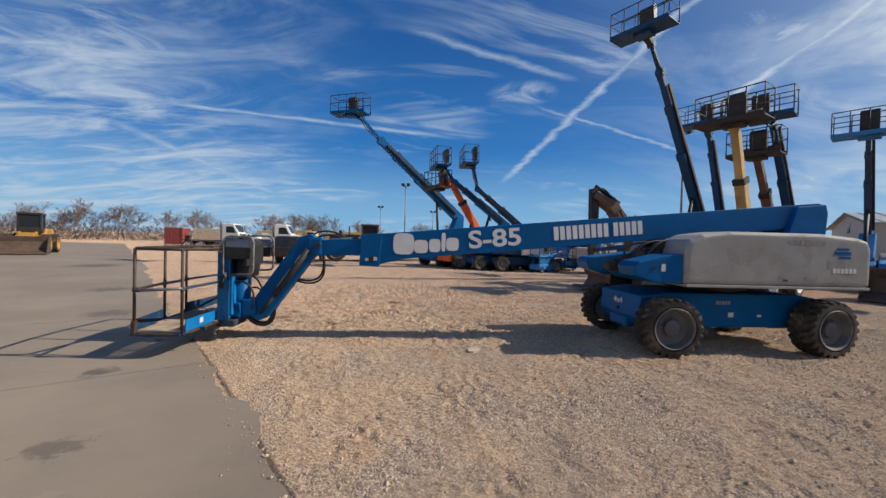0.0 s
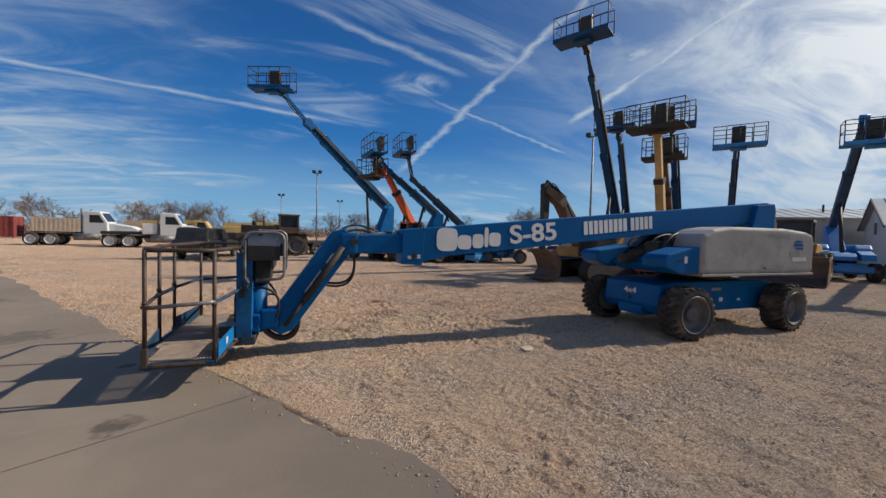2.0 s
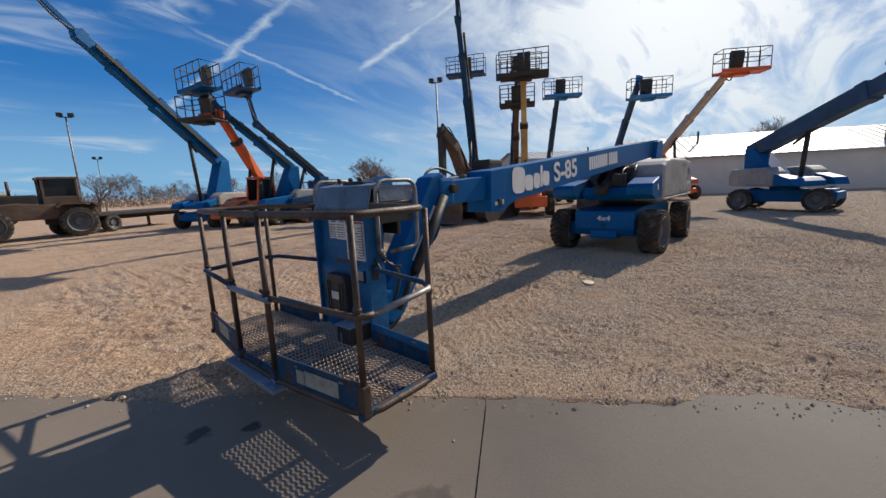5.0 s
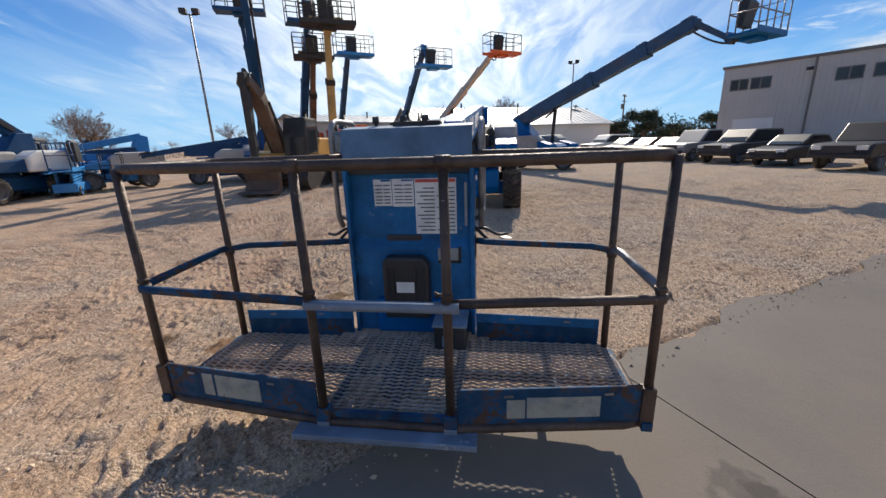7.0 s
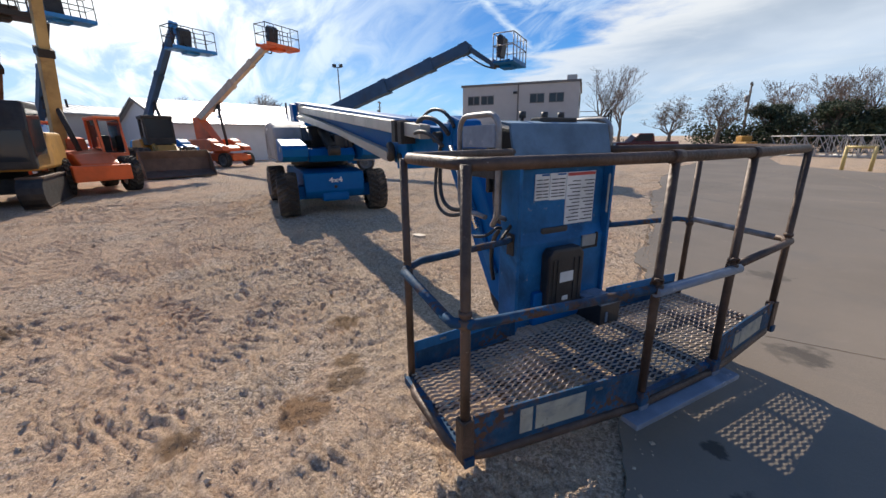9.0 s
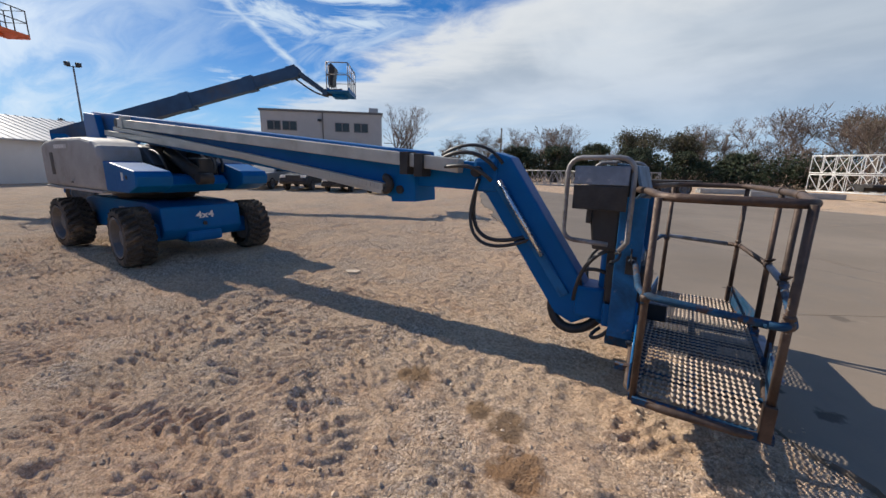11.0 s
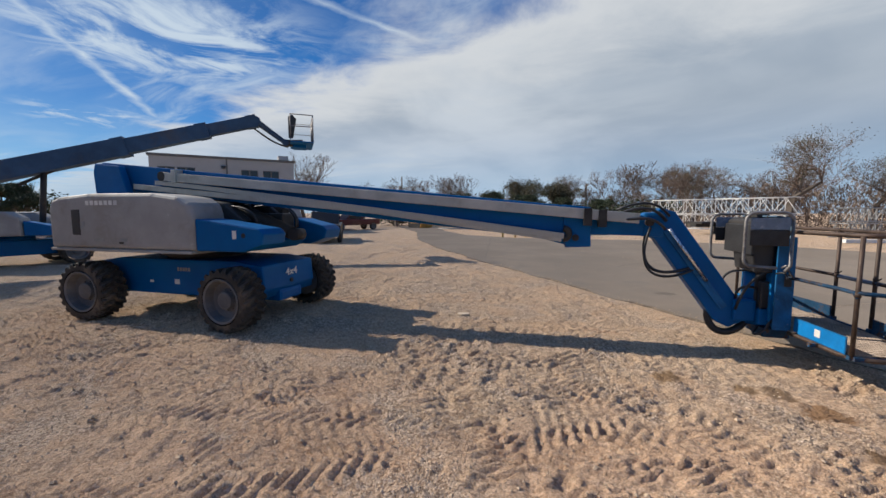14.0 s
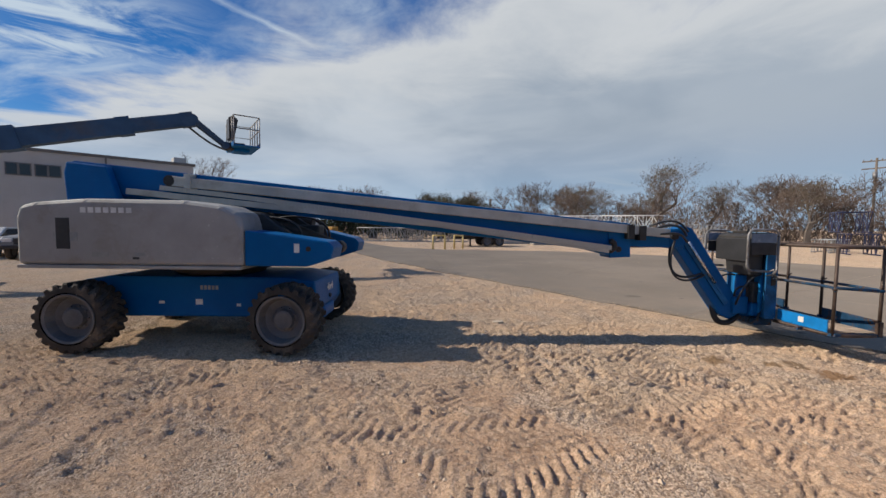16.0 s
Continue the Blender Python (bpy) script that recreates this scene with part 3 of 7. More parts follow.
def ground_height(x, y):
    h = wave_noise(x, y, 3, 2.7) * 0.034 + wave_noise(x, y, 4, 0.9) * 0.024 + wave_noise(x, y, 5, 0.31) * 0.03
    rough = np.clip((y + 2.5) / 3.5, 0.5, 1) * np.clip((10 - y) / 3, 0, 1)
    # crusted plates with broken edges, drawn out the way the machines drive
    wx, wy = x + 0.10 * wave_noise(x, y, 13, 0.25), y + 0.10 * wave_noise(x, y, 17, 0.25)
    churn = np.clip(wave_noise(x, y, 14, 1.6) * 2.5 + 0.75, 0.25, 1.2) * rough
    plates = np.tanh(wave_noise(wx + wy * 0.25, wy * 0.55 - wx * 0.1, 7, 0.12) * 9)
    h = h + churn * plates * 0.011
    # broken ridges squeezed up between old tread marks, in three ways of driving
    for turn, seed, gap, level in ((8.0, 41, 0.095, 0.10), (-22.0, 44, 0.085, -0.02), (38.0, 47, 0.105, -0.05)):
        c, sn = math.cos(radians(turn)), math.sin(radians(turn))
        along, across = x * c + y * sn, y * c - x * sn
        where = np.clip((wave_noise(x, y, seed, 1.15) + level) * 7, 0, 1) * np.clip((wave_noise(along * 0.45, across, seed + 1, 0.17) + 0.16) * 8, 0, 1)
        wave = across / gap + 2.2 * wave_noise(x, y, seed + 2, 0.55) + 1.1 * wave_noise(x, y, seed + 3, 0.16)
        h = h + rough * where * np.tanh(3.2 * np.sin(2 * math.pi * wave) - 0.8) * 0.0125
    crumbs = np.tanh(wave_noise(wx, wy * 0.8, 15, 0.062) * 6)
    h = h + np.clip(wave_noise(x, y, 16, 0.7) * 2.5 + 0.8, 0.2, 1.2) * crumbs * 0.009
    pressed = 0.0
    sway, gaps, broken = 0.25 * wave_noise(x, y, 8, 2.2), np.clip(wave_noise(x, y, 9, 0.9) * 6 + 0.6, 0, 1), 0.4 + 0.5 * wave_noise(x, y, 18, 0.2)
    tread_h = 0.0
    for (x0, y0), (x1, y1), half, deep in TRACKS:
        ln = math.hypot(x1 - x0, y1 - y0)
        ax, ay = (x1 - x0) / ln, (y1 - y0) / ln
        s = (x - x0) * ax + (y - y0) * ay
        d = -(x - x0) * ay + (y - y0) * ax + sway
        inside = np.clip((half - np.abs(d)) / 0.05, 0, 1) * np.clip(s / 0.4, 0, 1) * np.clip((ln - s) / 0.4, 0, 1)
        inside = inside * gaps
        tread = np.tanh(2.2 * np.sin(2 * math.pi * (s + np.abs(d) * 0.75) / 0.125))
        tread_h = tread_h + inside * (-0.3 * deep + deep * tread * broken)
        pressed = np.maximum(pressed, inside)
    h = h * (1 - 0.7 * pressed) + tread_h
    inner = np.clip((edge_side(x, y) - 0.0) / 0.5, 0, 1)
    far = np.clip((26 - np.hypot(x + 3, y)) / 8, 0, 1)
    return np.where(edge_side(x, y) > 0, h * inner * far - 0.004, -0.03)


def build_ground():
    def spread(lo, hi, step, outer):
        core = list(np.arange(lo, hi, step))
        gap, a, b = step, lo, hi
        left, right = [], []
        while a > -outer:
            gap *= 1.12
            a -= gap
            left.append(a)
        gap = step
        while b < outer:
            right.append(b)
            gap *= 1.12
            b += gap
        return np.array(left[::-1] + core + right)

    xs, ys = spread(-10.0, 2.8, 0.02, 1500), spread(-4.8, 5.6, 0.02, 1500)
    gx, gy = np.meshgrid(xs, ys)
    gz = ground_height(gx, gy)
    nx, ny = len(xs), len(ys)
    me = bpy.data.meshes.new("ground")
    me.vertices.add(nx * ny)
    me.vertices.foreach_set("co", np.stack([gx, gy, gz], -1).ravel())
    i = (np.arange(ny - 1)[:, None] * nx + np.arange(nx - 1)[None, :]).ravel()
    quads = np.stack([i, i + 1, i + nx + 1, i + nx], -1).ravel()
    nq = len(i)
    me.loops.add(nq * 4)
    me.polygons.add(nq)
    me.loops.foreach_set("vertex_index", quads)
    me.polygons.foreach_set("loop_start", np.arange(0, nq * 4, 4))
    me.update(calc_edges=True)
    me.validate()
    me.polygons.foreach_set("use_smooth", np.ones(nq, bool))
    me.materials.append(GRAVEL)
    return tagged(new("ground", me), "sandy tan gravel yard with pressed wheel tracks", "ground", kind="structure")


build_ground()


def build_pavement():
    """The worn concrete lane, with an uneven edge where gravel has crept over it, cast in bays."""
    bm = bmesh.new()
    rng = random.Random(5)
    line = []
    for (x0, y0), (x1, y1) in zip(NEAR_EDGE, NEAR_EDGE[1:]):
        ln = math.hypot(x1 - x0, y1 - y0)
        n = max(2, int(ln / (0.09 if abs(x0 + 7) < 9 else 0.5)))
        for k in range(n):
            t = k / n
            x, y = x0 + (x1 - x0) * t, y0 + (y1 - y0) * t
            w = 0.20 * noise.noise((x * 0.9, y * 0.9, 1.5)) + 0.09 * noise.noise((x * 4, y * 4, 3.5)) + rng.uniform(-0.012, 0.012)
            line.append((x - w * (y1 - y0) / ln, y + w * (x1 - x0) / ln))
    pts = line + [NEAR_EDGE[-1]] + FAR_EDGE
    top = [bm.verts.new((x, y, 0.010)) for x, y in pts]
    low = [bm.verts.new((x, y, -0.06)) for x, y in pts]
    f = bm.faces.new(top)
    for k in range(len(pts)):
        bm.faces.new((top[k], low[k], low[(k + 1) % len(pts)], top[(k + 1) % len(pts)]))
    bmesh.ops.recalc_face_normals(bm, faces=bm.faces)
    if f.normal.z < 0:
        bmesh.ops.reverse_faces(bm, faces=bm.faces)
    # open joints between the cast bays
    ax, ay = 0.858, 0.514
    for off, x0, y0, dx, dy in ((0, -8.3, -1.34, ax, ay), (0, -13.6, 6.4, ax, ay), (0, -3.0, -9.1, ax, ay), (0, 2.3, -16.9, ax, ay), (0, -12.9, -4.1, ay, -ax), (0, -17.4, -6.8, ay, -ax)):
        nx, ny = -dy, dx
        for s in (-1, 1):
            bmesh.ops.bisect_plane(bm, geom=bm.verts[:] + bm.edges[:] + bm.faces[:], plane_co=(x0 + nx * 0.0045 * s, y0 + ny * 0.0045 * s, 0), plane_no=(nx, ny, 0))
        gone = [f for f in bm.faces if abs((f.calc_center_median().x - x0) * nx + (f.calc_center_median().y - y0) * ny) < 0.0042]
        bmesh.ops.delete(bm, geom=gone, context="FACES")
    ob = part("pavement", bm, CONCRETE)
    tagged(ob, "worn grey concrete lane with a ragged edge", "pavement", kind="structure")
    return ob


build_pavement()


def scatter_stones():
    """Loose limestone chips over the gravel and along the concrete's edge."""
    rng = np.random.RandomState(11)
    n = 32000
    x, y = rng.uniform(-13, 4, n * 3), rng.uniform(-7.5, 8, n * 3)
    side = edge_side(x, y)
    keep = (side > -0.04 - rng.exponential(0.08, n * 3)) & (rng.rand(n * 3) < np.where(side < 0.6, 1.0, 0.42 + 0.4 * wave_noise(x, y, 21, 1.4)))
    x, y = x[keep][:n], y[keep][:n]
    n = len(x)
    z = np.maximum(ground_height(x, y), np.where(edge_side(x, y) < 0, 0.010, -1)) + 0.002
    r = rng.lognormal(math.log(0.0075), 0.45, n).clip(0.004, 0.026)
    base = np.array([(1, 0, 0), (0, 1, 0), (-1, 0, 0), (0, -1, 0), (0, 0, 0.75), (0, 0, -0.5)], float)
    faces = np.array([(0, 1, 4), (1, 2, 4), (2, 3, 4), (3, 0, 4), (1, 0, 5), (2, 1, 5), (3, 2, 5), (0, 3, 5)])
    pts = base[None] * (r[:, None, None] * rng.uniform(0.65, 1.35, (n, 6, 3)))
    a = rng.uniform(0, 2 * math.pi, n)
    c, s = np.cos(a)[:, None], np.sin(a)[:, None]
    px, py = pts[..., 0] * c - pts[..., 1] * s, pts[..., 0] * s + pts[..., 1] * c
    co = np.stack([px + x[:, None], py + y[:, None], pts[..., 2] + z[:, None] + 0.2 * r[:, None]], -1).reshape(-1, 3)
    idx = (faces[None] + (np.arange(n) * 6)[:, None, None]).reshape(-1, 3)
    me = bpy.data.meshes.new("loose_stones")
    me.from_pydata(co.tolist(), [], idx.tolist())
    me.materials.append(STONE)
    return tagged(new("loose_stones", me), "loose pale limestone chips lying on the gravel", "gravel", kind="stuff")


scatter_stones()

# ---------------------------------------------------------------- wheels
WHEEL_MESHES = {}


def wheel_meshes(r, w, lugs, tyre_mat, rim_mat):
    key = (r, w, lugs, tyre_mat.name, rim_mat.name)
    if key in WHEEL_MESHES:
        return WHEEL_MESHES[key]
    seg = 36 if lugs else 24
    h = w / 2
    depth = 0.095 * r if lugs else 0.0
    tr = r - depth
    profile = [(-h * 0.86, r * 0.60), (-h, r * 0.74), (-h * 0.98, r * 0.86), (-h * 0.82, tr * 0.98), (-h * 0.4, tr), (h * 0.4, tr), (h * 0.82, tr * 0.98), (h * 0.98, r * 0.86), (h, r * 0.74), (h * 0.86, r * 0.60)]
    bm = bmesh.new()
    if lugs:
        seg = lugs * 6
        ys = [-0.86, -1.0, -0.99, -0.97, -0.8, -0.55, -0.3, -0.06, 0.06, 0.3, 0.55, 0.8, 0.97, 0.99, 1.0, 0.86]
        base = [0.60, 0.74, 0.84, 0.89, 0, 0, 0, 0, 0, 0, 0, 0, 0.89, 0.84, 0.74, 0.60]
        rows = []
        for y, fixed in zip(ys, base):
            line = []
            for i in range(seg):
                phase = (i / 6 - abs(y) * 0.9 + (0.5 if y > 0 else 0.0)) % 1.0
                up = phase < 0.48
                rad = r * fixed if fixed and abs(y) > 0.985 else (r * (0.965 if abs(y) > 0.9 else 1.0) if up else tr * (0.97 if abs(y) > 0.9 else 1.0))
                line.append(bm.verts.new((rad * math.cos(2 * math.pi * i / seg), y * h, rad * math.sin(2 * math.pi * i / seg))))
            rows.append(line)
    else:
        rows = [[bm.verts.new((rad * math.cos(2 * math.pi * i / seg), y, rad * math.sin(2 * math.pi * i / seg))) for i in range(seg)] for y, rad in profile]
    for a, b in zip(rows, rows[1:]):
        for i in range(seg):
            bm.faces.new((a[i], a[(i + 1) % seg], b[(i + 1) % seg], b[i])).smooth = not lugs
    bmesh.ops.recalc_face_normals(bm, faces=bm.faces)
    tyre = bpy.data.meshes.new("tyre")
    bm.to_mesh(tyre), bm.free()
    tyre.materials.append(tyre_mat)
    # the wheel's disc: lip, dish and hub on the outer (+y) side, closed on the inner
    bm = bmesh.new()
    dish = [(-h * 0.8, 0.0), (-h * 0.8, r * 0.61), (h * 0.86, r * 0.62), (h * 0.99, r * 0.705), (h * 1.03, r * 0.69), (h * 0.96, r * 0.63), (h * 0.42, r * 0.56), (h * 0.30, r * 0.37), (h * 0.36, r * 0.30), (h * 0.66, r * 0.27), (h * 0.7, r * 0.22), (h * 0.66, 0.0)]
    rows = [[bm.verts.new((max(rad, 0.001) * math.cos(2 * math.pi * i / 24), y, max(rad, 0.001) * math.sin(2 * math.pi * i / 24))) for i in range(24)] for y, rad in dish]
    for a, b in zip(rows, rows[1:]):
        for i in range(24):
            bm.faces.new((a[i], a[(i + 1) % 24], b[(i + 1) % 24], b[i])).smooth = False
    for k in range(9):
        a = 2 * math.pi * k / 9
        tube(bm, (r * 0.32 * math.cos(a), h * 0.3, r * 0.32 * math.sin(a)), (r * 0.32 * math.cos(a), h * 0.46, r * 0.32 * math.sin(a)), r * 0.028, 6)
    bmesh.ops.recalc_face_normals(bm, faces=bm.faces)
    rim = bpy.data.meshes.new("wheel")
    bm.to_mesh(rim), bm.free()
    rim.materials.append(rim_mat)
    WHEEL_MESHES[key] = rim, tyre
    return rim, tyre


def add_wheel(parent, x, y, r, w, steer=0.0, lugs=22, tyre_mat=None, rim_mat=None, spin=0.0):
    rim, tyre = wheel_meshes(r, w, lugs, tyre_mat or RUBBER, rim_mat or RIM_GREY)
    ob = new("wheel", rim)
    ob.parent = parent
    ob.matrix_basis = pose(x, y, r, 0, 0, steer + (180 if y < 0 else 0)) @ pose(0, 0, 0, 0, spin, 0)
    t = new("tyre", tyre)
    t.parent = ob
    t["label"] = "dusty black lugged rubber tyre" if lugs else "black rubber road tyre"
    return ob


def each(name, pieces, material, parent, label=""):
    """One part for each piece."""
    for piece in pieces:
        part(name, made(piece), material, parent, label)


# ---------------------------------------------------------------- lettering


def lettering(name, words, height, m, material, parent, squeeze=1.0):
    """Flat raised letters in the built-in font; the text runs along local x, upright along local y."""
    cu = bpy.data.curves.new(name, "FONT")
    cu.body, cu.size, cu.extrude, cu.offset = words, height * 1.38, 0.002, height * 0.03
    tmp = new(name, cu)
    bpy.context.view_layer.update()
    me = bpy.data.meshes.new_from_object(tmp.evaluated_get(bpy.context.evaluated_depsgraph_get()))
    bpy.data.objects.remove(tmp)
    xs = [v.co.x for v in me.vertices]
    me.transform(Matrix.Diagonal((squeeze / max(1e-6, max(xs) - min(xs)) if squeeze > 0 else 1, 1, 1, 1)) @ Matrix.Translation((-min(xs), 0, 0)))
    me.materials.append(material)
    ob = new(name, me)
    ob.parent = parent
    ob.matrix_basis = m
    return ob


# ---------------------------------------------------------------- work platforms
def expanded_mesh(bm, x0, x1, y0, y1, z, nx, ny, w=0.0065, t=0.009):
    """Diamond strands of an expanded-metal floor."""
    dx, dy = (x1 - x0) / nx, (y1 - y0) / ny
    for i in range(nx):
        for j in range(ny):
            a, b = (x0 + i * dx, y0 + (j + 0.5) * dy), (x0 + (i + 0.5) * dx, y0 + (j + 1) * dy)
            c, d = (x0 + (i + 1) * dx, y0 + (j + 0.5) * dy), (x0 + (i + 0.5) * dx, y0 + j * dy)
            for p, q in ((a, b), (b, c), (c, d), (d, a)):
                ex, ey = q[0] - p[0], q[1] - p[1]
                ln = math.hypot(ex, ey)
                ox, oy = -ey / ln * w, ex / ln * w
                v = [bm.verts.new(co) for co in ((p[0] - ox, p[1] - oy, z), (q[0] - ox, q[1] - oy, z), (q[0] + ox, q[1] + oy, z + t), (p[0] + ox, p[1] + oy, z + t))]
                bm.faces.new(v)


def cage(parent, m, wide, deep, rail_mat, floor_mat, box_mat, high=1.1, tube_r=0.022, name="work_platform"):
    """A simple lift basket: floor tray, each post, rails, control box. Its own x runs out from the boom, y across."""
    pf = part(name, made((box, (0, -wide / 2, 0), (deep, wide / 2, 0.05), 0.01)), floor_mat, parent, "", m)
    for lo, hi in (((0, -wide / 2, 0.05), (0.02, wide / 2, 0.17)), ((deep - 0.02, -wide / 2, 0.05), (deep, wide / 2, 0.17))):
        part("toe_board", made((box, lo, hi)), floor_mat, pf)
    part("mount", made((box, (0.1, -0.35, -0.12), (deep * 0.7, 0.35, 0.0), 0.02)), floor_mat, pf)
    for x in (0.02, deep - 0.02):
        n = 5
        for k in range(n):
            y = -wide / 2 + 0.02 + (wide - 0.04) * k / (n - 1)
            part("post", made((tube, (x, y, 0.04), (x, y, high), tube_r, 6)), rail_mat, pf)
    for z in (high, high * 0.58):
        loop = [(0.02, -wide / 2 + 0.02, z), (deep - 0.02, -wide / 2 + 0.02, z), (deep - 0.02, wide / 2 - 0.02, z), (0.02, wide / 2 - 0.02, z), (0.02, -wide / 2 + 0.02, z)]
        part("top_rail" if z == high else "mid_rail", made((hose, loop, tube_r, 6)), rail_mat, pf)
    part("control_box", made((prism, [(-0.06, 0.35), (-0.06, high + 0.02), (0.1, high + 0.12), (0.26, high - 0.04), (0.12, 0.35)], -0.32, 0.28, 0.015)), box_mat, pf)
    return pf


def turned_to(origin, direction):
    """A pose at origin whose x axis points level along direction."""
    return Matrix.Translation(origin) @ Matrix.Rotation(math.atan2(direction[1], direction[0]), 4, "Z")


def boom_lift(label, pivot, tip, arm_end, basket, basket_yaw, paint, boom_paint, cover_mat, wide=2.2, thick=0.42, chassis_turn=0.0, group="parked boom lifts", rail_mat=None, floor_mat=None, drop=0.0, sections=3, ahead=1.9, cover_end=0.35):
    """A parked telescopic lift: chassis on four wheels, turntable with covers, boom sections, jib and basket."""
    pivot, tip, arm_end, basket = map(Vector, (pivot, tip, arm_end, basket))
    flat = Vector((tip.x - pivot.x, tip.y - pivot.y, 0)).normalized()
    base = Vector((pivot.x, pivot.y, 0)) + flat * ahead
    root = thing("boom_lift", turned_to((base.x, base.y, 0), flat), label, "boom lift", group)
    inv = root.matrix_basis.inverted()
    P, T, E, B = inv @ pivot, inv @ tip, inv @ arm_end, inv @ basket
    turn = Matrix.Rotation(radians(chassis_turn), 4, "Z")
    ch = part("chassis", made((box, (-1.6, -0.55, 0.36), (1.6, 0.55, 0.86), 0.05), (box, (-1.75, -0.75, 0.45), (-1.0, 0.75, 0.75), 0.04), (box, (1.0, -0.75, 0.45), (1.75, 0.75, 0.75), 0.04), (tube, (0, 0, 0.8), (0, 0, 1.02), 0.5, 20)), paint, root, "", turn)
    for x in (-1.25, 1.25):
        for y in (-0.93, 0.93):
            add_wheel(ch, x, y, 0.46, 0.36, 0.0, 18)
    part("turntable", made((prism, [(-1.9, 1.0), (-1.9, 1.35), (-1.1, 1.5), (1.2, 1.35), (1.5, 1.2), (1.5, 1.0)], -0.42, 0.42, 0.03), (prism, [(P.x - 0.25, 1.2), (P.x - 0.3, P.z + 0.1), (P.x + 0.25, P.z + 0.1), (0.3, 1.2)], -0.3, 0.3, 0.03)), paint, root)
    for s in (-1, 1):
        part("engine_cover", made((prism, [(-1.95, 1.02), (-1.95, 1.5), (-1.75, 1.78), (cover_end, 1.8), (cover_end + 0.35, 1.6), (cover_end + 0.4, 1.02)], s * 0.45, s * 1.1, 0.09)), cover_mat, root)
        part("side_panel", made((prism, [(cover_end + 0.41, 1.04), (cover_end + 0.41, 1.5), (1.6, 1.32), (1.75, 1.04)], s * 0.5, s * 1.02, 0.03)), paint, root)
    d = (T - P)
    ln = d.length
    cuts = [0.0, 0.55, 0.82, 1.0] if sections == 3 else [0.0, 0.72, 1.0]
    sizes = [thick, thick * 0.84, thick * 0.7] if thick > 0.6 else [thick, thick * 0.8, thick * 0.64]
    first = None
    for k in range(len(cuts) - 1):
        a, b = P + d * (cuts[k] - (0.04 if k else 0.03)), P + d * cuts[k + 1]
        ob = part("boom_section", made((beam, a, b, sizes[k] * 0.72, sizes[k], None, None, 0.015)), boom_paint, root)
        first = first or ob
        part("section_collar", made((beam, P + d * (cuts[k + 1] - 0.035), P + d * (cuts[k + 1] + 0.004), sizes[k] * 0.72 + 0.03, sizes[k] + 0.035)), boom_paint, ob)
    part("cable_tray", made((beam, P + d * 0.06 + Vector((0, thick * 0.5, 0.02)), P + d * 0.93 + Vector((0, thick * 0.42, 0.0)), 0.1, 0.15)), PALE_METAL if drop else DARK_STEEL, root)
    part("lift_cylinder", made((tube, (0.75, 0, 1.25), P + d * 0.3 + Vector((0, 0, -thick * 0.5)), 0.085, 10), (tube, P + d * 0.2 + Vector((0.25, 0, -thick * 0.75)), P + d * 0.34 + Vector((0, 0, -thick * 0.45)), 0.05, 10)), DARK_STEEL, root)
    part("jib", made((beam, T, E, 0.17, 0.2, 0.14, 0.16, 0.01), (tube, T + Vector((0, -0.16, 0)), T + Vector((0, 0.16, 0)), 0.17, 12), (tube, E + Vector((0, -0.14, 0)), E + Vector((0, 0.14, 0)), 0.13, 12)), boom_paint if drop else paint, root)
    mid = (T + E) / 2
    part("hose_bundle", made((hose, curve_pts(T + Vector((-0.3, 0.1, -0.1)), mid + Vector((0, 0.15, -0.35)), mid + Vector((0.1, 0.15, -0.4)), E + Vector((0.1, 0.1, -0.15)), 8), 0.035, 6)), BLACK, root)
    yaw = Matrix.Rotation(radians(basket_yaw), 4, "Z")
    cage(root, Matrix.Translation(B) @ yaw @ Matrix.Translation((-0.45, 0, 0)), wide, 0.9, rail_mat or DARK_STEEL, floor_mat or paint, BLACK)
    part("rotator", made((beam, E, B + Vector((0, 0, 0.1)), 0.2, 0.24, 0.3, 0.3, 0.02)), DARK_STEEL, root)
    return root

# ---------------------------------------------------------------- the main boom lift
def boom_z(x):
    """Height of the big boom's top edge along the machine."""
    return 2.705 + (x - 2.22) * 0.1012


